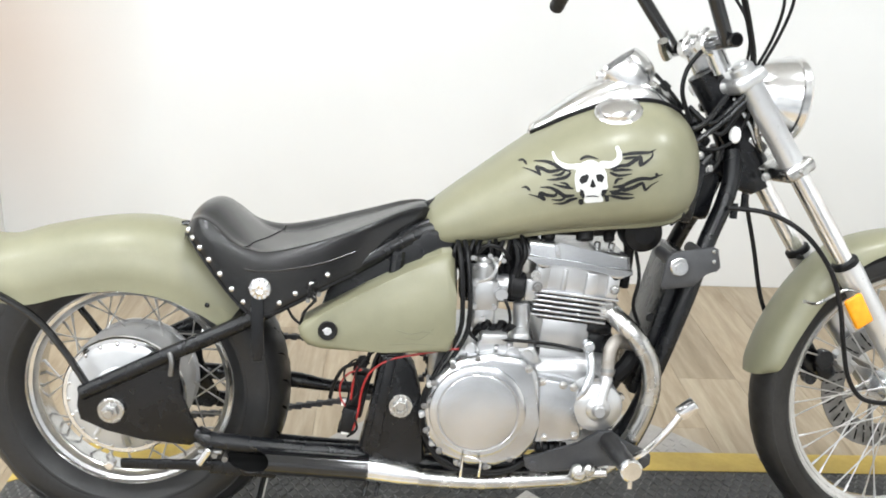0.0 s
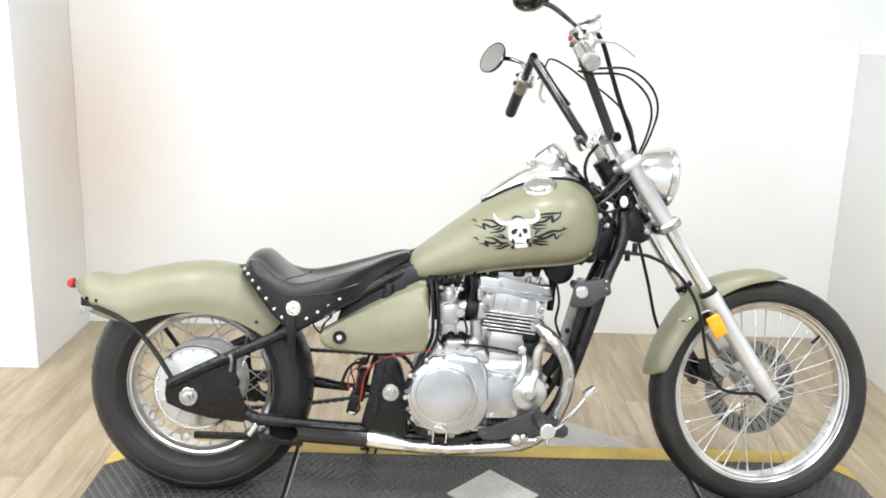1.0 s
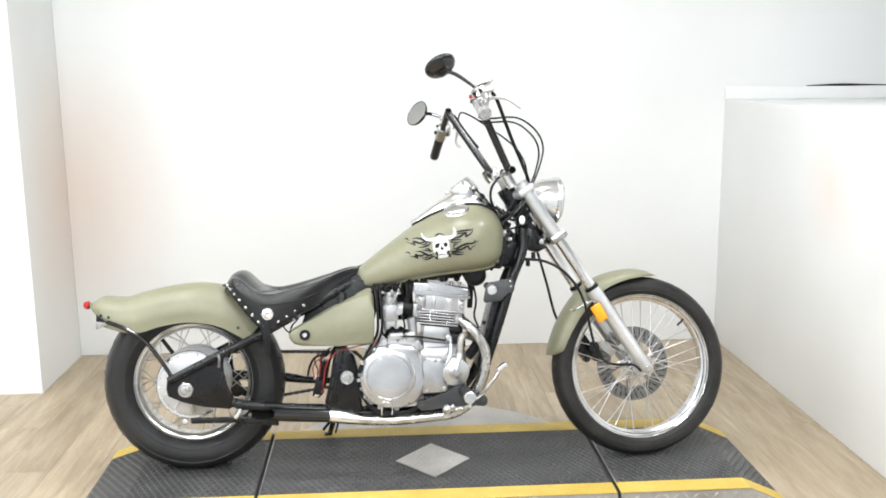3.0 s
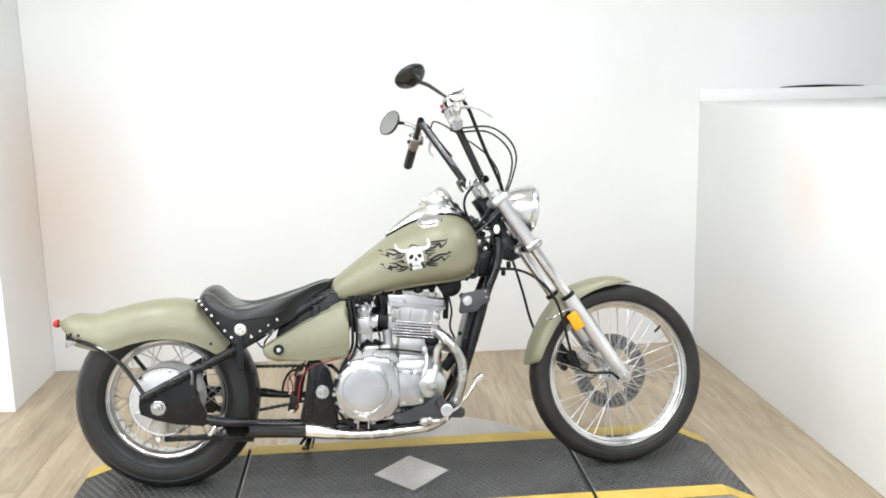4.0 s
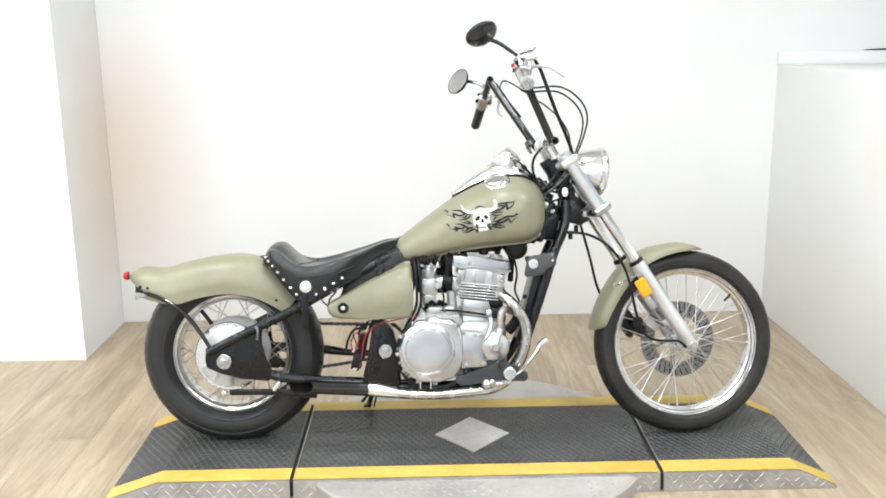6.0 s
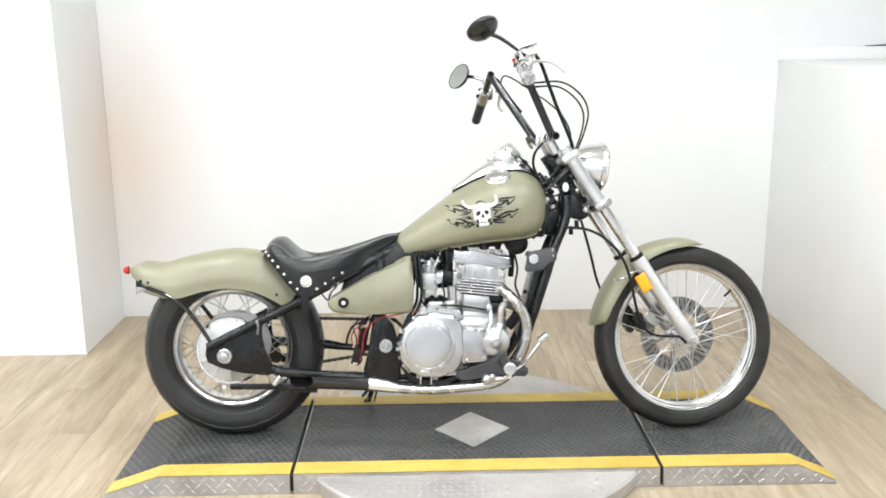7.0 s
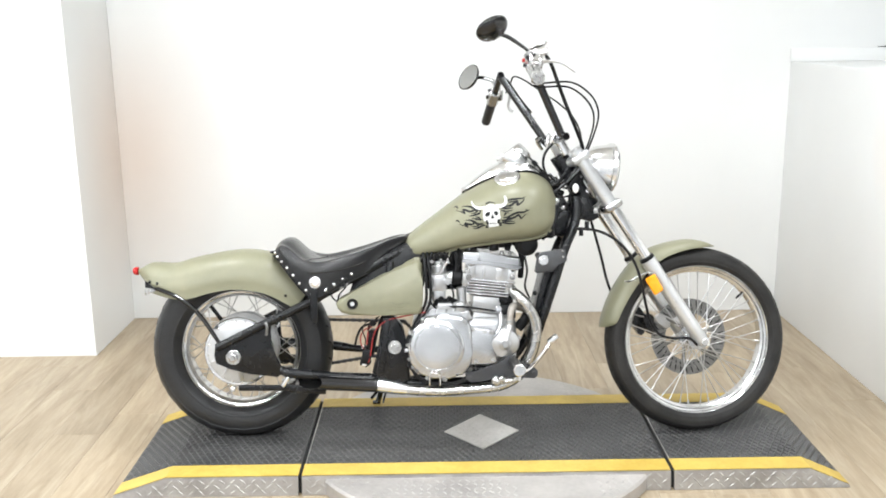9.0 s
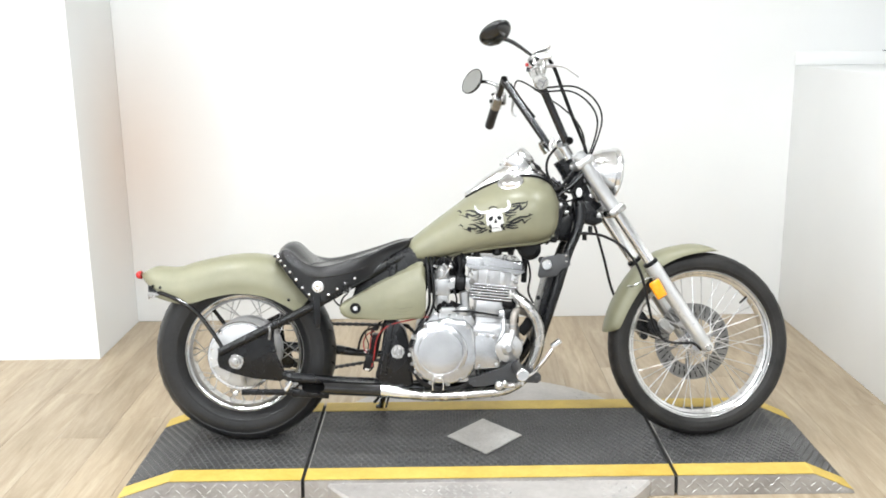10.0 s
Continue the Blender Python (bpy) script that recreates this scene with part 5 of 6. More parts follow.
# battery box between the frame tubes
b = plate([(0.395, 0.500), (0.640, 0.480), (0.665, 0.560), (0.660, 0.690), (0.600, 0.680), (0.420, 0.575)], -0.098, 0.098, 0.006)
part("battery_box", b, BLACK, bike, "black battery box behind the side panel")

# ---- tank ----
TX = [0.602, 0.612, 0.640, 0.700, 0.760, 0.820, 0.880, 0.950, 1.020, 1.070, 1.105, 1.124, 1.130]
T_HW = [0.060, 0.086, 0.106, 0.121, 0.145, 0.163, 0.179, 0.191, 0.190, 0.170, 0.130, 0.070, 0.025]
T_TOP = [0.710, 0.724, 0.747, 0.792, 0.836, 0.878, 0.912, 0.938, 0.944, 0.930, 0.900, 0.860, 0.835]
T_BOT = [0.668, 0.652, 0.647, 0.656, 0.671, 0.683, 0.692, 0.700, 0.706, 0.716, 0.742, 0.790, 0.815]


def tank_at(x):
    return curve1(x, TX, T_HW), curve1(x, TX, T_TOP), curve1(x, TX, T_BOT)


WIDEST = 0.40   # share of the height at which the tank is widest
POW_UP, POW_LO = 2.15, 3.4


def tank_side(x, z):
    """Half width of the tank's skin at x and height z."""
    hw, zt, zb = tank_at(x)
    zm = zb + (zt - zb) * WIDEST
    if z >= zm:
        f, p = min(1.0, (z - zm) / (zt - zm)), POW_UP
    else:
        f, p = min(1.0, (zm - z) / (zm - zb)), POW_LO
    return hw * max(0.0, 1 - f ** p) ** (1 / p)


b = bmesh.new()
rings = []
NX, NR = 46, 44
for i in range(NX + 1):
    t = i / NX
    x = TX[0] + (TX[-1] - TX[0]) * (t - 0.09 * math.sin(2 * math.pi * t))
    hw, zt, zb = tank_at(x)
    zm = zb + (zt - zb) * WIDEST
    ring = []
    for j in range(NR):
        a = 2 * math.pi * j / NR
        c, s = math.cos(a), math.sin(a)
        p = POW_UP if s >= 0 else POW_LO
        h = (zt - zm) if s >= 0 else (zm - zb)
        ring.append((x, hw * math.copysign(abs(c) ** (2 / p), c), zm + h * math.copysign(abs(s) ** (2 / p), s)))
    rings.append(ring)
loft(b, rings)
tank = part("fuel_tank", b, OLIVE, bike, "matte sage green teardrop fuel tank with a horned skull decal", 60)
# welded lip along the lower edge
for s in (-1, 1):
    pts = []
    for i in range(26):
        x = 0.618 + (1.100 - 0.618) * i / 25
        hw, zt, zb = tank_at(x)
        zl = zb + (zt - zb) * 0.03
        pts.append((x, s * (tank_side(x, zl) + 0.002), zl - 0.001))
    part("lip", tube(bmesh.new(), pts, 0.0062, 8, 2), OLIVE, tank)


def on_tank(x, z, lift):
    return (x, -(tank_side(x, z) + lift), z)


def decal(b, outline, lift=0.0009):
    """A vinyl shape cut in x and z and laid on the tank's side."""
    f = bmesh.new()
    face = f.faces.new([f.verts.new((x, 0, z)) for x, z in outline])
    bmesh.ops.triangulate(f, faces=[face])
    for _ in range(3):
        long = [e for e in f.edges if e.calc_length() > 0.012]
        if long:
            bmesh.ops.subdivide_edges(f, edges=long, cuts=1)
            bmesh.ops.triangulate(f, faces=f.faces[:])
    for v in f.verts:
        v.co = on_tank(v.co.x, v.co.z, lift)
    bmesh.ops.recalc_face_normals(f, faces=f.faces)
    return join(b, f)


def stroke(pts, width, k=6):
    """Outline of a tapering curl."""
    p = spline([(x, z, 0) for x, z in pts], k)
    lo, hi = [], []
    for i, q in enumerate(p):
        t = (p[min(i + 1, len(p) - 1)] - p[max(i - 1, 0)]).normalized()
        nrm = Vector((-t.y, t.x, 0))
        f = i / (len(p) - 1)
        w = width * (math.sin(math.pi * min(1.0, f * 0.9 + 0.06)) ** 0.8) * (1 - 0.55 * f) + 0.00015
        lo.append((q.x + nrm.x * w, q.y + nrm.y * w))
        hi.append((q.x - nrm.x * w, q.y - nrm.y * w))
    return lo + hi[::-1]


SKX, SKZ, UNIT = 0.895, 0.800, 0.000343   # the decal is drawn in thirds of a millimetre round its nose


def inked(pts):
    return [(SKX + UNIT * (u - 0.07 * v), SKZ + UNIT * (v + 0.03 * u)) for u, v in pts]


b = bmesh.new()
SKULL = [(-90, -57), (-95, 0), (-86, 42), (-60, 78), (-22, 98), (14, 100), (52, 78), (80, 40), (83, -4), (88, -40), (66, -53), (50, -66), (44, -92), (58, -96), (58, -114), (10, -120), (-36, -124), (-46, -106), (-40, -80), (-58, -62), (-80, -66)]
decal(b, inked([(p[0] * 0.92, p[1]) for p in spline([(u, v, 0) for u, v in SKULL], 3, True)]), 0.0016)
for horn in ([(-66, 52), (-100, 52), (-130, 50), (-164, 70), (-184, 98), (-188, 130), (-178, 134), (-170, 106), (-146, 84), (-106, 76), (-52, 82)], [(40, 92), (70, 98), (104, 98), (128, 116), (134, 142), (128, 166), (144, 176), (158, 146), (156, 110), (134, 80), (98, 64), (66, 62)]):
    decal(b, inked([tuple(p)[:2] for p in spline([(u, v, 0) for u, v in horn], 2, True)]), 0.0017)
part("skull_decal", b, DECAL_WHITE, tank, "white horned skull decal")
for name, shape in (("eye", [(-68, -4), (-54, 18), (-24, 30), (-14, 18), (-28, -12), (-54, -24)]), ("eye", [(18, 26), (44, 33), (64, 16), (50, -12), (26, -6)]), ("nose", [(2, 8), (19, -34), (4, -41), (-13, -36)]),
                    ("cheek", [(-62, -50), (-46, -56), (-38, -94), (-50, -100), (-64, -80)]), ("cheek", [(50, -50), (80, -50), (56, -90), (44, -76)]), ("jaw", [(-70, -106), (-48, -102), (-44, -128), (-58, -136), (-72, -126)]), ("jaw", [(60, -76), (84, -80), (86, -112), (66, -114)]),
                    ("tooth_gap", [(-32, -92), (-28, -84), (4, -82), (34, -86), (34, -90), (2, -88)])):
    part(name, decal(bmesh.new(), inked(shape), 0.0025), DECAL_BLACK, tank)
# barbed tongues of flame: each a tapering curl with its half width
FLAMES = (
    ([(-105, 40), (-160, 55), (-195, 75), (-235, 83), (-285, 80)], 7.5), ([(-145, 50), (-175, 40), (-215, 33), (-245, 45), (-275, 50), (-265, 20), (-300, 33), (-345, 45)], 7.0), ([(-270, 28), (-262, 18), (-256, 10)], 6), ([(-105, 35), (-130, 10), (-180, -5), (-230, -10)], 6.5), ([(-135, 40), (-160, 20), (-200, 15)], 5.5), ([(-320, 60), (-335, 80), (-362, 73)], 5.0),
    ([(-90, -85), (-140, -90), (-180, -65), (-215, -50), (-265, -50)], 8.0), ([(-180, -65), (-190, -90), (-230, -90), (-265, -80), (-245, -115), (-280, -100), (-325, -90)], 7.0), ([(-75, -100), (-110, -110), (-150, -130), (-200, -135)], 6.5), ([(-130, -90), (-160, -113), (-210, -113)], 5.0), ([(-317, -73), (-335, -53), (-360, -57)], 5.0), ([(-95, -50), (-130, -45), (-160, -40), (-200, -30)], 6.0), ([(-115, -45), (-130, -27), (-165, -20)], 5.0))
RIGHT_FLAMES = (
    ([(150, 128), (200, 138), (265, 143), (305, 145), (340, 160)], 6.5), ([(95, 55), (145, 75), (185, 80), (225, 105), (255, 120), (250, 80), (295, 105), (320, 130), (317, 157)], 7.5), ([(105, 50), (155, 55), (210, 55)], 6.0), ([(90, 42), (135, 25), (205, 35)], 5.5), ([(165, 112), (205, 117), (245, 125)], 5.0),
    ([(105, -35), (150, -30), (205, -5), (255, 10), (305, 10), (340, 23), (370, 30)], 7.5), ([(88, -60), (135, -55), (155, -35), (165, -50), (215, -35), (260, -15), (275, -50), (305, -25), (345, -5)], 7.5), ([(95, -70), (150, -70), (215, -75)], 6.0), ([(85, -80), (165, -95), (220, -90)], 6.0), ([(115, -20), (130, 5), (160, 10)], 5.5), ([(330, 12), (338, 32), (330, 38)], 5.0))
for side in (FLAMES, RIGHT_FLAMES):
    b = bmesh.new()
    for pts, w in side:
        decal(b, stroke(inked(pts), w * UNIT * 1.75), 0.0010)
    part("flame_decal", b, DECAL_BLACK, tank, "black tribal flame decal")
part("flame_decal", decal(bmesh.new(), stroke(inked([(-55, 100), (-15, 118), (40, 106)]), 9 * UNIT), 0.0010), DECAL_BLACK, tank, "black tribal flame decal")

# console and gauges on the tank
CX = [0.800, 0.815, 0.850, 0.900, 0.945, 0.985, 1.020, 1.060, 1.095, 1.104]
C_HW = [0.006, 0.022, 0.040, 0.052, 0.058, 0.060, 0.058, 0.050, 0.034, 0.012]
C_TOP = [0.884, 0.894, 0.922, 0.957, 0.980, 0.990, 0.986, 0.964, 0.932, 0.920]
b = bmesh.new()
rings = []
for i in range(31):
    x = 0.800 + (1.104 - 0.800) * i / 30
    hw, zt = curve1(x, CX, C_HW), curve1(x, CX, C_TOP)
    base = min(zt - 0.004, curve1(x, TX, T_TOP) - 0.030)
    rings.append([(x, hw * math.copysign(abs(math.cos(a)) ** 0.8, math.cos(a)), base + (zt - base) * max(0, math.sin(a)) ** 0.6 if math.sin(a) > 0 else base) for a in (2 * math.pi * (j + 0.5) / 28 for j in range(28))])
loft(b, rings)
con = part("console", b, CHROME, tank, "chrome tank console", 50)
for s in (-1, 1):
    pts = []
    for i in range(16):
        x = 0.803 + (1.100 - 0.803) * i / 15
        hw = curve1(x, CX, C_HW) + 0.004
        zt, zs = curve1(x, TX, T_TOP), x
        hwt, zt, zb = tank_at(x)
        zm = zb + (zt - zb) * WIDEST
        f = max(0.0, 1 - (hw / hwt) ** POW_UP) ** (1 / POW_UP)
        pts.append((x, s * hw, zm + (zt - zm) * f + 0.002))
    part("rubber_trim", tube(bmesh.new(), pts, 0.005, 6, 2), HOSE, con, "black rubber trim")
podm = Matrix.Translation((0.992, 0, 0.978)) @ Matrix.Rotation(radians(-38), 4, "Y") @ Matrix.Rotation(radians(90), 4, "X")
b = disc(bmesh.new(), [(0.0, -0.02), (0.050, -0.02), (0.053, 0.0), (0.052, 0.018), (0.047, 0.036), (0.044, 0.042), (0.040, 0.040), (0.0, 0.040)], podm, 36)
pod = part("speedometer", b, CHROME, con, "chrome speedometer pod")
b = disc(bmesh.new(), [(0.0, 0.0405), (0.0385, 0.0405), (0.0385, 0.042), (0.0, 0.0425)], podm, 32)
part("dial", b, BLACK, pod, "dark speedometer face")
for x, z in ((0.930, 0.985), (0.943, 0.997), (0.952, 0.992)):
    part("tell_tale", dome(bmesh.new(), (x, -0.018, z - 0.006), (-0.4, -0.3, 0.9), 0.008, 0.012, 10), CHROME, con, "small chrome tell-tale lamp")
b = box((1.052, -0.047, 0.968), (0.020, 0.010, 0.016), 0.003, (0, 40, 0))
tube(b, [(1.030, -0.050, 0.990), (1.060, -0.050, 0.960), (1.094, -0.036, 0.925)], 0.004, 6, 3)
part("switch", b, BLACK, con)
n = Vector((-0.16, -0.50, 0.85)).normalized()
cp = Vector((0.953, -(tank_side(0.953, 0.920)), 0.920))
capm = Matrix.Translation(cp) @ Vector((0, 1, 0)).rotation_difference(n).to_matrix().to_4x4()
b = disc(bmesh.new(), [(0.0, -0.016), (0.044, -0.016), (0.045, 0.001), (0.042, 0.004), (0.037, 0.005), (0.036, 0.010), (0.032, 0.013), (0.012, 0.015), (0.0, 0.015)], capm, 36)
part("filler_cap", b, CHROME, tank, "chrome fuel filler cap")

# ---- seat ----
SX = [0.136, 0.150, 0.175, 0.206, 0.242, 0.275, 0.310, 0.360, 0.420, 0.490, 0.560, 0.600, 0.616]
S_MID = [0.660, 0.694, 0.715, 0.714, 0.680, 0.647, 0.634, 0.638, 0.659, 0.685, 0.712, 0.722, 0.712]
S_RIM = [0.655, 0.680, 0.699, 0.690, 0.660, 0.647, 0.644, 0.653, 0.669, 0.691, 0.715, 0.720, 0.710]
S_RW = [0.050, 0.085, 0.115, 0.133, 0.144, 0.149, 0.149, 0.142, 0.129, 0.103, 0.066, 0.045, 0.030]
S_SH = [0.648, 0.668, 0.670, 0.650, 0.622, 0.608, 0.607, 0.612, 0.624, 0.650, 0.690, 0.706, 0.702]
S_HW = [0.056, 0.098, 0.130, 0.145, 0.153, 0.158, 0.159, 0.152, 0.138, 0.110, 0.072, 0.050, 0.034]
S_LOW = [0.642, 0.660, 0.636, 0.597, 0.553, 0.524, 0.521, 0.543, 0.574, 0.608, 0.662, 0.697, 0.700]


def seat_top(x, u):
    """Height of the saddle's upper skin: a dished pan inside a raised, rolled rim."""
    mid, rim, w = (curve1(x, SX, c) for c in (S_MID, S_RIM, S_RW))
    return curve1(abs(u) / w, [0.0, 0.35, 0.62, 0.80, 0.90, 1.0], [mid, mid * 0.9 + rim * 0.1, mid * 0.66 + rim * 0.34 - 0.002, mid * 0.40 + rim * 0.60 - 0.005, mid * 0.15 + rim * 0.85 - 0.0015, rim])


b = bmesh.new()
rings = []
for i in range(61):
    t = i / 60
    x = SX[0] + (SX[-1] - SX[0]) * (t - 0.06 * math.sin(2 * math.pi * t))
    rim, w, sh, hw, low = (curve1(x, SX, c) for c in (S_RIM, S_RW, S_SH, S_HW, S_LOW))
    half = [(w * f, seat_top(x, w * f)) for f in (0.0, 0.2, 0.4, 0.58, 0.70, 0.80, 0.86, 0.92, 1.0)]
    half += [(w * 0.86 + hw * 0.14, rim * 0.97 + sh * 0.03), (w * 0.60 + hw * 0.40, rim * 0.80 + sh * 0.20), (w * 0.30 + hw * 0.70, rim * 0.48 + sh * 0.52), (w * 0.08 + hw * 0.92, rim * 0.16 + sh * 0.84), (hw, sh),
             (hw * 1.006, sh * 0.66 + low * 0.34), (hw * 1.004, sh * 0.25 + low * 0.75), (hw, low + 0.002), (hw * 0.975, low), (hw * 0.93, low + 0.001), (hw * 0.85, low + 0.014)]
    rings.append([(x, -u, z) for u, z in half] + [(x, u, z) for u, z in half[:0:-1]])
loft(b, rings)
seat = part("seat", b, LEATHER, bike, "black leather solo saddle with chrome studs", 60)


def seat_edge(x0, x1, n, lift, out):
    """Points along the near lower hem of the skirt."""
    return [(x, -curve1(x, SX, S_HW) * 1.004 - out, curve1(x, SX, S_LOW) + lift) for x in (x0 + (x1 - x0) * i / (n - 1) for i in range(n))]


part("hem", tube(bmesh.new(), seat_edge(0.146, 0.470, 34, 0.005, 0.0005), 0.0024, 6, 2), HOSE, seat, "rolled lower hem")
# lacing over the hem at the back of the skirt
for p in seat_edge(0.176, 0.268, 22, 0.009, 0.0012):
    b = rod(bmesh.new(), p, (p[0] + 0.0035, p[1], p[2] - 0.011), 0.0011, 5)
    part("lace", b, HOSE, seat)
pts = [(x, -curve1(x, SX, S_HW) * 1.004, curve1(x, SX, S_SH) + 0.0025) for x in (0.268 + 0.20 * i / 19 for i in range(20))]
part("piping", tube(bmesh.new(), pts, 0.0021, 6, 2), LEATHER, seat)
pts = []
for i in range(13):
    u = -0.135 + 0.27 * i / 12
    x = 0.286 + 0.16 * u
    pts.append((x, u, seat_top(x, u) + 0.0002))
part("seam", tube(bmesh.new(), pts, 0.0016, 6, 2), HOSE, seat, "stitched seam across the saddle")
for x, up in ((0.156, 0.016), (0.167, 0.016), (0.182, 0.018), (0.200, 0.021), (0.221, 0.022), (0.243, 0.021), (0.265, 0.020), (0.331, 0.021), (0.360, 0.024), (0.389, 0.026), (0.418, 0.028)):
    z = curve1(x, SX, S_LOW) + up
    b = dome(bmesh.new(), (x, -(curve1(x, SX, S_HW) * 1.003), z), (-0.25 if x < 0.2 else 0, -1, 0.05), 0.0058, 0.0048, 12)
    part("stud", b, CHROME, seat)
b = disc(bmesh.new(), [(0.0, -0.006), (0.008, -0.010), (0.012, -0.006), (0.019, -0.004), (0.021, -0.001), (0.020, 0.002), (0.0, 0.003)], pose(0.2965, -0.163, 0.577), 24)
for k in range(12):
    a = 2 * math.pi * k / 12
    rod(b, (0.2965 + 0.0165 * math.cos(a), -0.166, 0.577 + 0.0165 * math.sin(a)), (0.2965 + 0.0165 * math.cos(a), -0.1695, 0.577 + 0.0165 * math.sin(a)), 0.0028, 6)
part("concho", b, CHROME, seat, "chrome rosette")
b = tube(bmesh.new(), [(0.120, 0.0, 0.664), (0.140, 0.0, 0.666), (0.175, 0.0, 0.66)], 0.006, 8, 3)
part("seat_tab", b, BLACK, seat)
for s in (-1, 1):
    b = tube(bmesh.new(), [(0.43, s * 0.085, 0.590), (0.52, s * 0.080, 0.640), (0.60, s * 0.066, 0.684), (0.66, s * 0.04, 0.70)], 0.013, 10, 4)
    part("seat_rail", b, BLACK, bike, "black seat rail")

# ---- front end ----
FT = Vector((1.180, 0, 1.004))       # fork tube top, on the midline
FBOT = Vector((1.630, 0, 0.328))
FD = (FBOT - FT).normalized()
FLEN = (FBOT - FT).length


def along(d, u=0.0):
    return FT + FD * d + Vector((0, u, 0))


D_RING = 0.458
for s in (-1, 1):
    u = s * 0.092
    b = rod(bmesh.new(), along(0.0, u), along(0.245, u), 0.0235, 24, bevel=0.003)
    rod(b, along(-0.008, u), along(0.004, u), 0.017, 20, bevel=0.003)
    leg = part("fork_leg", forked(b), FORKALU, bike, "brushed silver upper fork cover")
    b = rod(bmesh.new(), along(0.24, u), along(D_RING + 0.02, u), 0.0195, 20)
    part("stanchion", forked(b), CHROME, leg, "chrome fork tube")
    b = rod(bmesh.new(), along(D_RING - 0.012, u), along(D_RING + 0.004, u), 0.0265, 24, bevel=0.003)
    part("dust_seal", forked(b), HOSE, leg, "black dust seal")
    b = bmesh.new()
    pr = [(0.0, 0.022), (0.002, 0.0265), (0.03, 0.027), (0.05, 0.026), (0.30, 0.0245), (FLEN - D_RING - 0.02, 0.0240), (FLEN - D_RING + 0.004, 0.021), (FLEN - D_RING + 0.014, 0.010)]
    q = Vector((0, 1, 0)).rotation_difference(FD).to_matrix().to_4x4()
    disc(b, [(0.0, 0.0)] + [(r, d) for d, r in pr] + [(0.0, pr[-1][0])], Matrix.Translation(along(D_RING, u)) @ q, 28)
    box(along(FLEN - 0.008, u), (0.034, 0.040, 0.050), 0.010, (0, 33 - 90, 0), bm=b)
    part("slider", forked(b), FORKALU, leg, "brushed aluminium fork slider")
    b = rod(bmesh.new(), along(FLEN, u + s * 0.016), along(FLEN, u + s * 0.024), 0.012, 16, bevel=0.002)
    part("axle_cap", forked(b), DULL, leg)
# yokes
b = bmesh.new()
b2 = box((0, 0, 0), (0.070, 0.236, 0.030), 0.011, seg=3)
bmesh.ops.transform(b2, matrix=Matrix.Translation(along(0.030)) @ Matrix.Rotation(-RAKE, 4, "Y"), verts=b2.verts)
join(b, b2)
for s in (-1, 1):
    tube(b, [along(0.040, s * 0.088), along(0.046, s * 0.05) + Vector((-0.035, 0, 0)), Vector((1.150, s * 0.008, 0.962))], [0.021, 0.017, 0.019], 14, 4)
rod(b, HEAD + Vector((0.012, 0, 0.02)) + FDIR * -0.03, HEAD + Vector((0.012, 0, 0.02)) + FDIR * 0.006, 0.024, 20, bevel=0.003)
part("top_yoke", forked(b), FORKALU, bike, "chrome top yoke")
b = bmesh.new()
for z, th in ((0.232, 0.030),):
    b2 = box((0, 0, 0), (0.066, 0.240, th), 0.010, seg=3)
    bmesh.ops.transform(b2, matrix=Matrix.Translation(along(z)) @ Matrix.Rotation(-RAKE, 4, "Y"), verts=b2.verts)
    join(b, b2)
for s in (-1, 1):
    rod(b, along(0.232, s * 0.092) + Vector((-0.03, 0, -0.015)), along(0.232, s * 0.092) + Vector((0.034, 0, 0.015)), 0.009, 10)
    rod(b, along(0.236, s * 0.128), along(0.236, s * 0.114), 0.007, 8)
part("lower_yoke", forked(b), DULL, bike, "chrome lower yoke")
b = plate([(1.186, 0.850), (1.228, 0.852), (1.266, 0.806), (1.282, 0.776), (1.250, 0.760), (1.214, 0.770), (1.190, 0.800)], -0.035, 0.055, 0.010)
b2 = rod(bmesh.new(), (1.176, 0.02, 0.938), (1.216, 0.02, 0.850), 0.028, 20, bevel=0.004)
rod(b2, (1.170, 0.02, 0.946), (1.178, 0.02, 0.928), 0.033, 20, bevel=0.004)
join(b, b2)
box((1.130, 0.0, 0.872), (0.06, 0.05, 0.022), 0.006, (0, 30, 0), bm=b)
box((1.150, 0.0, 0.830), (0.08, 0.06, 0.030), 0.008, (0, 50, 0), bm=b)
box((1.140, 0.0, 0.760), (0.07, 0.08, 0.10), 0.014, (0, 12, 0), bm=b)
for pts in ([(1.10, -0.05, 0.93), (1.14, -0.065, 0.90), (1.18, -0.06, 0.93), (1.22, -0.07, 0.98)], [(1.09, -0.05, 0.88), (1.13, -0.065, 0.90), (1.17, -0.06, 0.955)], [(1.08, -0.06, 0.84), (1.12, -0.07, 0.87), (1.17, -0.065, 0.91), (1.215, -0.06, 0.955)],
            [(1.09, -0.06, 0.80), (1.12, -0.065, 0.81), (1.15, -0.06, 0.84)]):
    tube(b, pts, 0.006, 8, 4)
for x, z in ((1.236, 0.762), (1.216, 0.742)):
    rod(b, (x, -0.03, z), (x, -0.03, z - 0.03), 0.008, 8)
part("steering_head", b, BLACK, bike, "black steering head with cables")
b = disc(bmesh.new(), [(0.0, -0.010), (0.009, -0.008), (0.0125, -0.004), (0.0125, 0.004), (0.0, 0.004)], pose(1.192, -0.062, 0.880), 20)
for v in b.verts:
    v.co.x = 1.192 + (v.co.x - 1.192) * 0.85
    v.co.z = 0.880 + (v.co.z - 0.880) * 1.3
part("plug", b, WHITE_PLASTIC, bike, "small white oval plug")

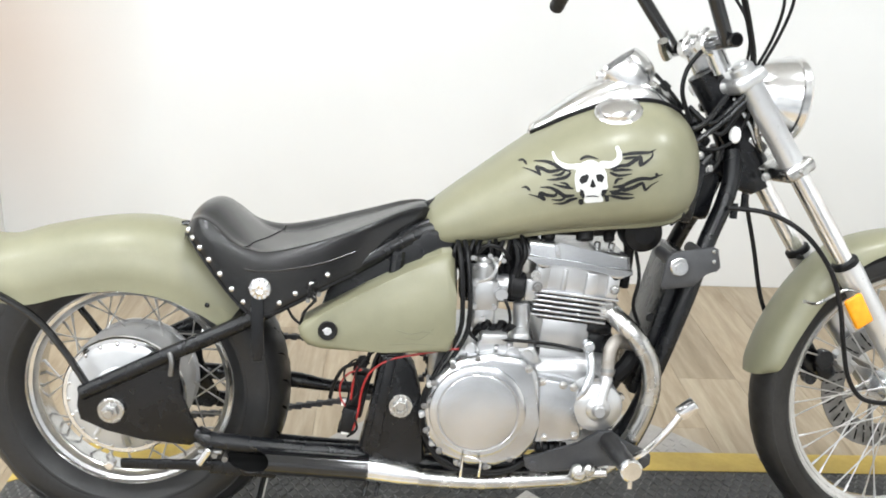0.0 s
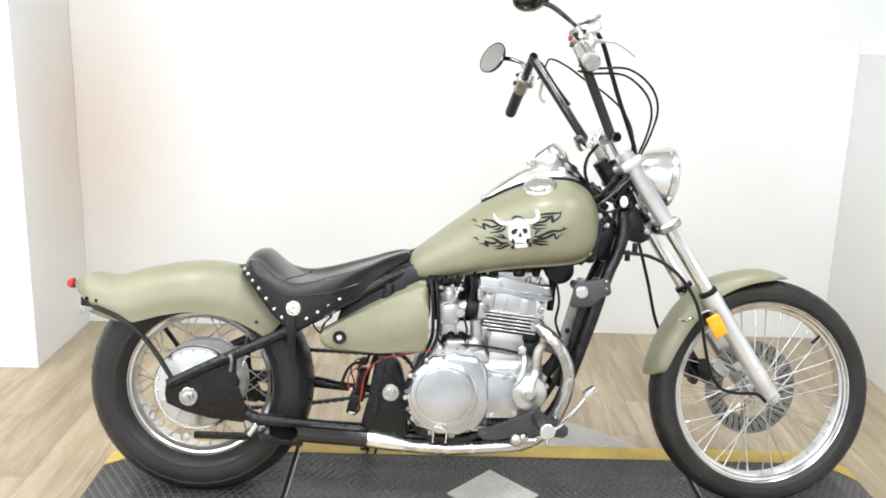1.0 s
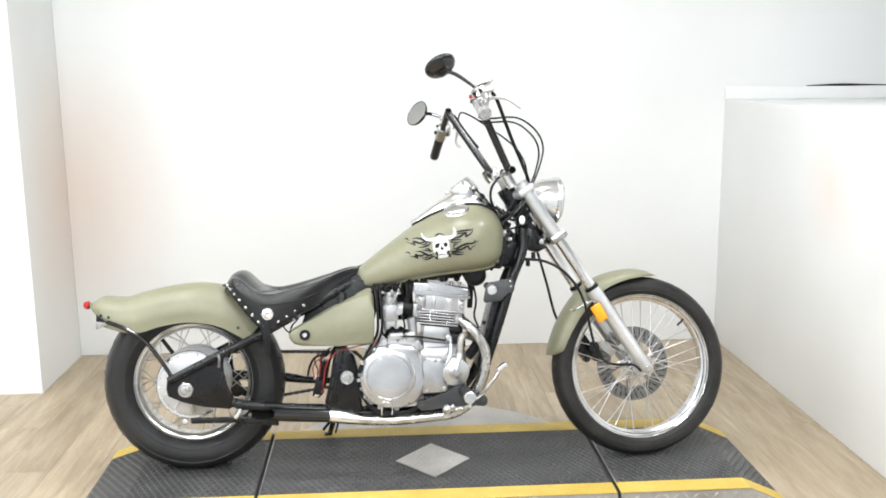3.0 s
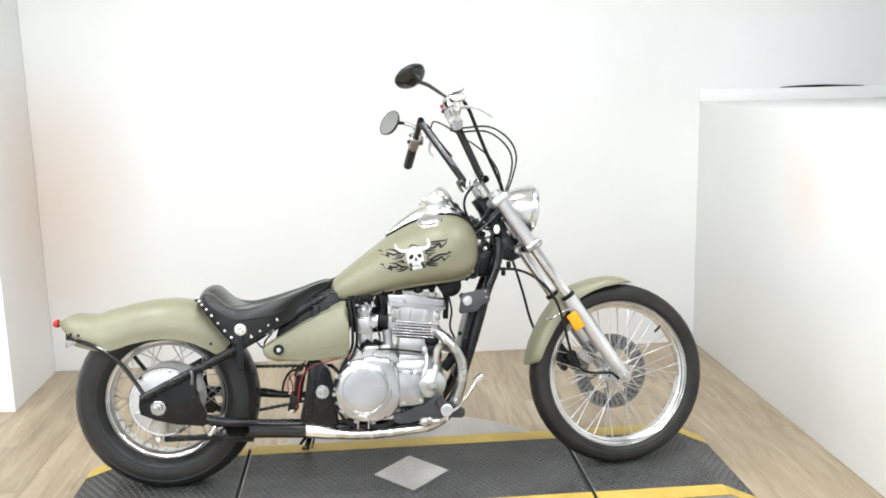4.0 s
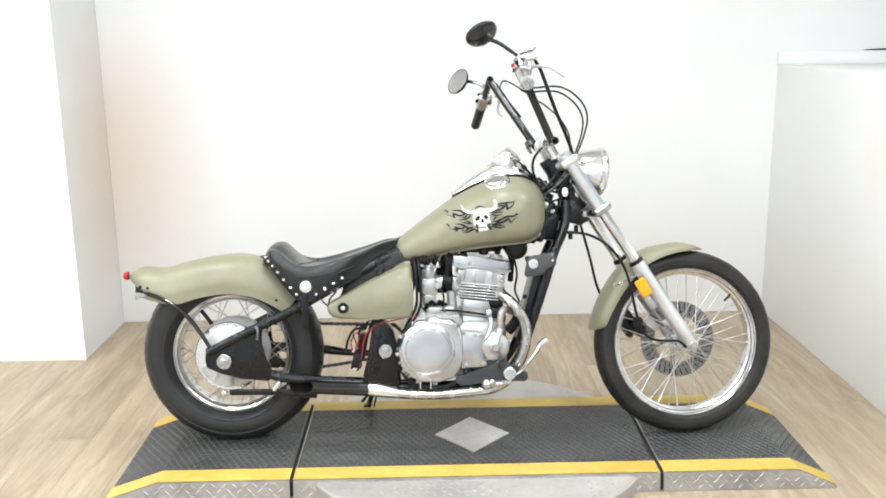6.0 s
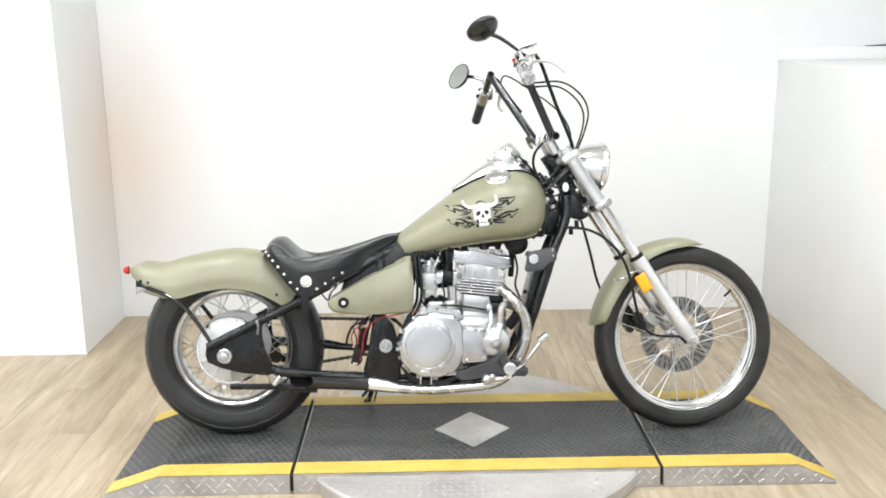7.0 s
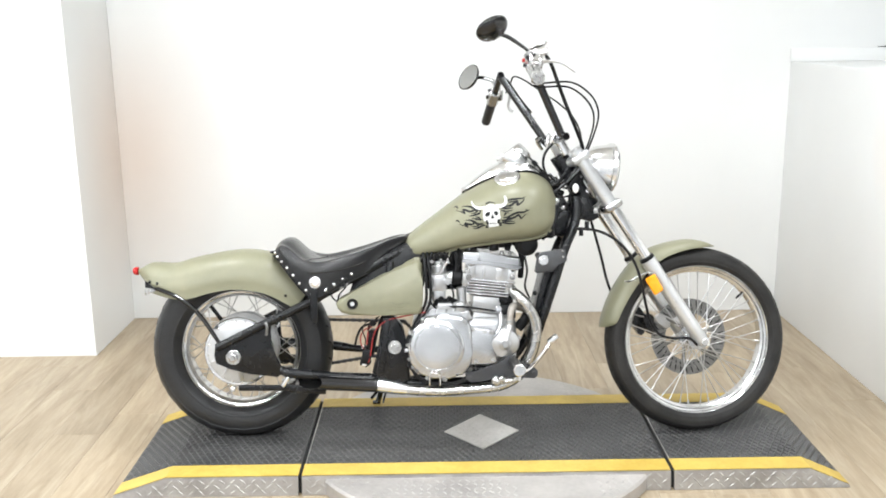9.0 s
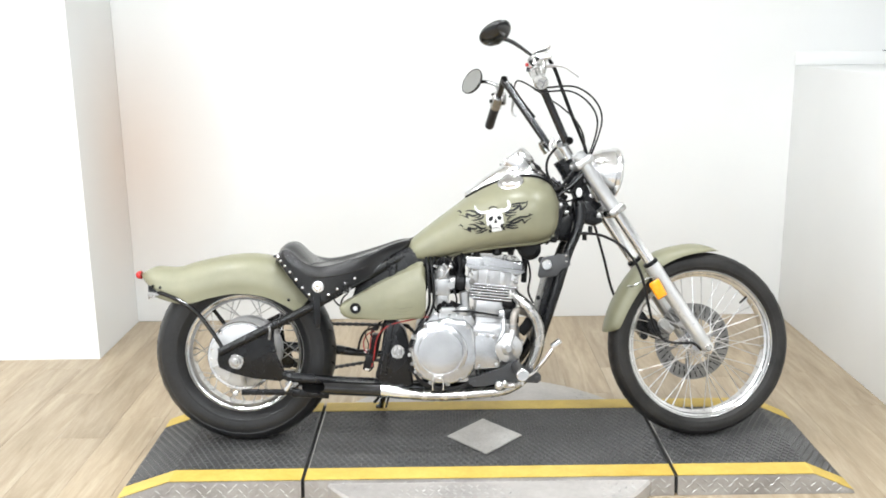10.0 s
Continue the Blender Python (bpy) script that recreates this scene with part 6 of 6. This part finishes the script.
for pts, r in (([(1.120, -0.050, 0.905), (1.160, -0.062, 0.880), (1.185, -0.060, 0.905), (1.215, -0.055, 0.945)], 0.0045), ([(1.105, -0.045, 0.860), (1.150, -0.060, 0.850), (1.190, -0.062, 0.870), (1.225, -0.045, 0.925)], 0.0035),
               ([(1.100, -0.050, 0.815), (1.140, -0.060, 0.800), (1.165, -0.058, 0.825), (1.175, -0.050, 0.860)], 0.004), ([(1.225, 0.0, 0.955), (1.240, -0.02, 0.915), (1.243, -0.03, 0.870), (1.265, -0.02, 0.835)], 0.004),
               ([(1.075, -0.08, 0.705), (1.100, -0.09, 0.735), (1.120, -0.075, 0.770), (1.125, -0.06, 0.800)], 0.005)):
    part("cable", tube(bmesh.new(), pts, r, 8, 5), HOSE, bike, "black control cable")
for x, z in ((1.128, 0.838), (1.150, 0.812), (1.262, 0.800)):
    part("clip", hexbolt(bmesh.new(), (x, -0.058, z), (0, -1, 0), 0.006, 0.006), DULL, bike)

# headlamp
hm = Matrix.Translation((1.328, 0, 0.946)) @ Matrix.Scale(1.06, 4) @ Matrix.Rotation(radians(6), 4, "Y") @ Matrix.Rotation(radians(-90), 4, "Z")
b = disc(bmesh.new(), [(0.0, -0.118), (0.018, -0.116), (0.038, -0.104), (0.058, -0.080), (0.072, -0.048), (0.078, -0.018), (0.080, -0.010), (0.084, -0.008), (0.085, 0.004), (0.081, 0.010), (0.076, 0.010), (0.072, 0.0), (0.0, -0.030)], hm, 48)
hl = part("headlamp", forked(b), CHROME, bike, "chrome headlamp bucket")
b = disc(bmesh.new(), [(0.0, 0.006), (0.074, 0.004), (0.077, 0.008), (0.070, 0.016), (0.045, 0.023), (0.0, 0.027)], hm, 40)
part("lens", forked(b), LENS_GLASS, hl, "clear headlamp lens")
b = bmesh.new()
rod(b, (1.255, -0.03, 0.868), (1.262, -0.03, 0.915), 0.008, 10)
rod(b, (1.255, 0.03, 0.868), (1.262, 0.03, 0.915), 0.008, 10)
for pts in ([(1.20, -0.06, 0.955), (1.225, -0.075, 0.93), (1.235, -0.07, 0.88), (1.25, -0.06, 0.85)], [(1.19, -0.05, 0.945), (1.22, -0.06, 0.90), (1.24, -0.06, 0.86)], [(1.21, 0.02, 0.95), (1.24, 0.0, 0.90), (1.25, 0.0, 0.85)]):
    tube(b, pts, 0.006, 8, 4)
box((1.245, 0, 0.858), (0.045, 0.12, 0.02), 0.005, (0, 33, 0), bm=b)
part("mount", forked(b), DULL, hl, "chrome headlamp mount and cables")

# reflector with wire bracket
b = box((1.4435, -0.134, 0.537), (0.040, 0.012, 0.066), 0.006, (0, -30, 0), 3)
rf2 = part("reflector", forked(b), AMBER, bike, "rounded amber side reflector")
b = tube(bmesh.new(), [(1.352, -0.090, 0.548), (1.360, -0.124, 0.550), (1.390, -0.126, 0.566), (1.420, -0.126, 0.578), (1.448, -0.124, 0.574)], 0.0032, 8, 4)
part("bracket", forked(b), DULL, rf2, "chrome wire bracket")
b = bmesh.new()
box((1.445, 0.070, 0.400), (0.060, 0.060, 0.090), 0.012, (0, -35, 0), bm=b)
box((1.487, 0.055, 0.372), (0.040, 0.05, 0.050), 0.010, (0, -35, 0), bm=b)
rod(b, (1.470, 0.03, 0.40), (1.470, 0.01, 0.40), 0.022, 16, bevel=0.003)
rod(b, (1.440, 0.03, 0.36), (1.440, 0.01, 0.36), 0.014, 12)
part("caliper", forked(b), BLACK, bike, "black front brake caliper")
b = bmesh.new()
rod(b, (1.52, 0.02, 0.40), (1.52, 0.045, 0.40), 0.018, 12)
box((1.535, 0.045, 0.385), (0.05, 0.03, 0.03), 0.006, (0, 35, 0), bm=b)
part("caliper_bracket", forked(b), ALLOY, bike)

# ---- handlebar ----
b = bmesh.new()
BASE = Vector((1.128, 0, 1.043))
rod(b, BASE + Vector((0.004, -0.152, 0.004)), BASE + Vector((0.004, 0.152, 0.004)), 0.0135, 18, bevel=0.002)
BAR_TOP = {-1: Vector((0.998, -0.190, 1.303)), 1: Vector((0.971, 0.190, 1.300))}
BAR_END = {-1: Vector((0.974, -0.455, 1.194)), 1: Vector((0.956, 0.455, 1.160))}
for s in (-1, 1):
    t, e = BAR_TOP[s], BAR_END[s]
    foot = Vector((1.128, s * 0.122, 1.043))
    tube(b, [foot, foot.lerp(t, 0.5), t], 0.0135, 16, 4)
    d = (e - t).normalized()
    rod(b, t - d * 0.014, e, 0.0128, 16, bevel=0.002)
handle = part("handlebar", steered(b), GLOSS, bike, "gloss black tall Z-shaped handlebar")
# flat near-black discs paint the shade of the open bar ends
e = BASE + Vector((0.004, -0.152, 0.004))
part("bar_bore_shade", steered(rod(bmesh.new(), e, e + Vector((0, -0.0006, 0)), 0.0098, 16)), SOOT_SHADE, handle)
d = (BAR_END[1] - BAR_TOP[1]).normalized()
part("bar_bore_shade", steered(rod(bmesh.new(), BAR_TOP[1] - d * 0.014, BAR_TOP[1] - d * 0.0146, 0.0092, 16)), SOOT_SHADE, handle)
b = bmesh.new()
for s in (-1, 1):
    y = s * 0.045
    rod(b, (1.128, y - 0.016, 1.047), (1.128, y + 0.016, 1.047), 0.024, 18, bevel=0.004)
    rod(b, (1.158, y, 0.995), (1.134, y, 1.040), 0.019, 16)
    rod(b, (1.110, y - 0.008, 1.060), (1.118, y - 0.008, 1.076), 0.005, 8)
    rod(b, (1.140, y - 0.008, 1.068), (1.146, y - 0.008, 1.080), 0.005, 8)
box((1.128, 0, 1.045), (0.03, 0.10, 0.03), 0.008, (0, 33, 0), bm=b)
tube(b, [(1.09, 0.10, 1.062), (1.10, 0.112, 1.044), (1.112, 0.12, 1.03)], 0.012, 8, 3)
part("riser", steered(b), CHROME, handle, "chrome bar risers and clamps")


def bar_point(s, d):
    a, c = BAR_TOP[s].lerp(BAR_END[s], 0.21), BAR_END[s]
    return a.lerp(c, d)


for s in (-1, 1):
    b = rod(bmesh.new(), bar_point(s, 0.47), bar_point(s, 1.0), 0.0175 if s > 0 else 0.021, 20, bevel=0.003)
    for k in range(7 if s > 0 else 0):
        p = bar_point(s, 0.52 + 0.07 * k)
        d = (bar_point(s, 1) - bar_point(s, 0)).normalized()
        rod(b, p, p + d * 0.006, 0.0182, 20)
    part("grip", steered(b), RUBBER if s > 0 else DULL, handle, "black rubber grip" if s > 0 else "grey metal throttle grip")
    b = rod(bmesh.new(), bar_point(s, 0.13), bar_point(s, 0.44), 0.0225, 20, bevel=0.004)
    box(bar_point(s, 0.26) + Vector((0.010, 0, 0.008)), (0.046, 0.040, 0.048), 0.010, (s * 25, 0, 0), 3, bm=b)
    rod(b, bar_point(s, 0.13) + Vector((0, 0, 0.015)), bar_point(s, 0.13) + Vector((-0.008, 0, 0.040)), 0.008, 10)
    part("switch_housing", steered(b), DULL, handle, "chrome switch housing")
    p = bar_point(s, 0.30)
    for dx, dz, r in ((-0.016, 0.002, 0.007), (-0.010, 0.020, 0.006), (0.004, 0.026, 0.006)):
        part("switch", steered(rod(bmesh.new(), p + Vector((dx, 0, dz)), p + Vector((dx * 1.8, 0, dz * 1.6)), r, 10)), BLACK, handle)
for pts in ([(1.030, -0.215, 1.286), (1.072, -0.240, 1.295), (1.116, -0.260, 1.290), (1.163, -0.270, 1.258)], [(0.985, 0.255, 1.245), (0.994, 0.285, 1.220), (0.989, 0.300, 1.188), (0.996, 0.305, 1.170), (1.008, 0.305, 1.163)]):
    part("lever", tube(bmesh.new(), pts, [0.006, 0.0055, 0.005, 0.0058], 8, 5), FORKALU, handle, "polished alloy hand lever")
# grip end cap and brake reservoir on the throttle side
b = rod(bmesh.new(), bar_point(-1, 1.0), bar_point(-1, 1.045), 0.0215, 20, bevel=0.004)
part("bar_end", steered(b), DULL, handle, "chrome bar end")
b = box(bar_point(-1, 0.06) + Vector((0.030, 0.006, 0.030)), (0.056, 0.046, 0.030), 0.008, (-10, -18, 0), 3)
box(bar_point(-1, 0.06) + Vector((0.026, 0.006, 0.052)), (0.060, 0.050, 0.009), 0.003, (-10, -18, 0), bm=b)
part("brake_reservoir", steered(b), CHROME, handle, "chrome brake fluid reservoir")
b = box(bar_point(-1, 0.22) + Vector((-0.026, 0, 0.014)), (0.010, 0.012, 0.012), 0.003)
part("kill_switch", steered(b), RED_LENS, handle, "red kill switch")


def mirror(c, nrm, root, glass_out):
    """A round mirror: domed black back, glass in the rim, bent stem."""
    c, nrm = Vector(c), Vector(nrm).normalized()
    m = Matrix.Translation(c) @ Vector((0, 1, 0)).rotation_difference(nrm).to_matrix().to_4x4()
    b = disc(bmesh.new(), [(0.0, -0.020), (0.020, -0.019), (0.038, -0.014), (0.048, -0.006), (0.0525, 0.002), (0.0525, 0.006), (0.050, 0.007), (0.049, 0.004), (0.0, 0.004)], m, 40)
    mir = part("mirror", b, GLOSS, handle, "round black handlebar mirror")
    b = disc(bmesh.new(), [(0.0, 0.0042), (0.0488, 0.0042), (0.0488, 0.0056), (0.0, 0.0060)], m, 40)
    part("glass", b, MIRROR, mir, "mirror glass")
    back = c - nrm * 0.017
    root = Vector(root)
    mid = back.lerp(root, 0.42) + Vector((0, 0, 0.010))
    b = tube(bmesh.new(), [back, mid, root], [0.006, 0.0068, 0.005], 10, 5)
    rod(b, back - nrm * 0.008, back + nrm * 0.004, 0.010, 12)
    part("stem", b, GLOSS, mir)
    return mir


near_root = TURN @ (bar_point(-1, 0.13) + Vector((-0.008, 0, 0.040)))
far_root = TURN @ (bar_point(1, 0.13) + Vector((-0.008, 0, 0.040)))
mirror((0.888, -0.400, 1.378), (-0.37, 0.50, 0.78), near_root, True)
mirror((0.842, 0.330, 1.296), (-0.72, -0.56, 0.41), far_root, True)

# cables from the bars
CABLES = [([(1.020, -0.27, 1.230), (1.061, -0.25, 1.226), (1.158, -0.20, 1.231), (1.230, -0.15, 1.192), (1.264, -0.10, 1.136), (1.255, -0.07, 1.068), (1.231, -0.04, 0.997), (1.215, -0.02, 0.950)], 0.0032),
          ([(1.020, -0.26, 1.218), (1.061, -0.24, 1.214), (1.150, -0.19, 1.216), (1.218, -0.14, 1.176), (1.250, -0.09, 1.125), (1.245, -0.06, 1.060), (1.222, -0.03, 0.990), (1.205, -0.01, 0.945)], 0.0032),
          ([(1.075, -0.21, 1.315), (1.093, -0.20, 1.287), (1.122, -0.165, 1.222), (1.153, -0.13, 1.154), (1.190, -0.09, 1.080), (1.218, -0.05, 1.020), (1.225, -0.02, 0.960)], 0.0062),
          ([(0.975, 0.24, 1.230), (0.988, 0.20, 1.256), (1.002, 0.18, 1.285), (1.045, 0.11, 1.258), (1.099, 0.08, 1.215), (1.135, 0.0, 1.180), (1.185, -0.03, 1.128), (1.215, -0.03, 1.06), (1.21, -0.01, 0.97)], 0.0030),
          ([(1.062, 0.150, 1.150), (1.020, 0.165, 1.205), (0.975, 0.185, 1.275)], 0.0042),
          ([(1.115, -0.05, 1.035), (1.085, -0.07, 1.000), (1.080, -0.07, 0.955), (1.105, -0.06, 0.900)], 0.0045)]
for pts, r in CABLES:
    part("cable", tube(bmesh.new(), pts, r, 8, 6), HOSE, bike, "black control cable")
b = tube(bmesh.new(), [(1.185, -0.085, 0.741), (1.260, -0.105, 0.735), (1.328, -0.12, 0.698), (1.380, -0.13, 0.632), (1.405, -0.135, 0.562), (1.420, -0.135, 0.490), (1.440, -0.13, 0.420), (1.473, -0.125, 0.375), (1.520, -0.115, 0.360), (1.580, -0.105, 0.356), (1.612, -0.090, 0.330)], 0.0048, 8, 6)
part("speedometer_cable", b, HOSE, bike, "black speedometer cable")
b = tube(bmesh.new(), [(1.255, 0.05, 0.780), (1.268, 0.06, 0.750), (1.300, 0.065, 0.640), (1.330, 0.07, 0.525), (1.370, 0.075, 0.45), (1.420, 0.075, 0.42)], 0.0048, 8, 6)
part("brake_hose", b, HOSE, bike, "black front brake hose")
b = tube(bmesh.new(), [(1.010, -0.075, 0.660), (1.020, -0.09, 0.600), (1.012, -0.09, 0.545), (1.03, -0.08, 0.50)], 0.0036, 8, 4)
part("cable", b, HOSE, bike)

# ---- foot controls ----
b = plate([(0.800, 0.262), (0.802, 0.242), (0.818, 0.230), (0.850, 0.232), (0.920, 0.244), (0.960, 0.250), (1.034, 0.240), (1.046, 0.250), (1.046, 0.268), (1.036, 0.278), (1.000, 0.290), (0.966, 0.318), (0.940, 0.316), (0.905, 0.288), (0.845, 0.268)], -0.182, -0.172, 0.003)
fm = part("foot_mount", b, GREY, bike, "dark grey foot control bracket")
for x, z in ((0.818, 0.247), (1.034, 0.259)):
    part("bolt", hexbolt(bmesh.new(), (x, -0.181, z), (0, -1, 0), 0.008, 0.007), GREY, fm)
b = rod(bmesh.new(), (0.962, -0.180, 0.298), (0.972, -0.312, 0.300), 0.0185, 20, bevel=0.003)
peg = part("foot_peg", b, RUBBER, fm, "black rubber foot peg")
b = rod(bmesh.new(), (0.972, -0.310, 0.300), (0.973, -0.324, 0.300), 0.0205, 24, bevel=0.003)
rod(b, (0.972, -0.316, 0.284), (0.972, -0.316, 0.264), 0.006, 10, bevel=0.002)
part("end_cap", b, CHROME, peg, "chrome end cap")
b = tube(bmesh.new(), [(0.985, -0.195, 0.262), (1.020, -0.215, 0.288), (1.060, -0.225, 0.338), (1.082, -0.225, 0.370)], 0.0065, 10, 4)
box((1.092, -0.228, 0.384), (0.038, 0.030, 0.018), 0.004, (0, -40, 0), bm=b)
part("brake_pedal", b, CHROME, fm, "chrome brake pedal")
b = bmesh.new()
rod(b, (0.905, -0.188, 0.232), (0.958, -0.200, 0.240), 0.009, 12)
dome(b, (0.905, -0.190, 0.236), (-0.3, -1, 0), 0.018, 0.016, 14)
dome(b, (0.925, -0.194, 0.244), (0, -1, 0.2), 0.013, 0.012, 12)
part("pedal_pivot", b, DULL, fm, "chrome pedal pivot")

# ---- floor planks ----
PW, PL, PT = 0.182, 1.22, 0.006
random.seed(11)
plank_b = box((0, 0, 0), (PW - 0.0006, PL - 0.0006, PT), 0.0)
top = [e for e in plank_b.edges if all(v.co.z > 0 for v in e.verts)]
bmesh.ops.bevel(plank_b, geom=top, offset=0.0007, segments=1, affect="EDGES")
plank_mesh = to_mesh("plank", plank_b, OAK)
EDGE = -2.315
for i in range(-28, 31):
    x = 0.06 + i * PW
    off = random.random() * PL
    y = 1.64 - off + PL / 2
    while y + PL / 2 > EDGE:
        if x < -0.92 - PW / 2 and y - PL / 2 > 1.06:
            y -= PL
            continue
        ob = new("plank", plank_mesh)
        ob.parent = floor
        cut = min(1.0, (y + PL / 2 - EDGE) / PL)
        ob.scale.y = cut
        ob.location = (x, y + PL * (1 - cut) / 2, -PT / 2 + random.uniform(-0.0003, 0.0003))
        y -= PL
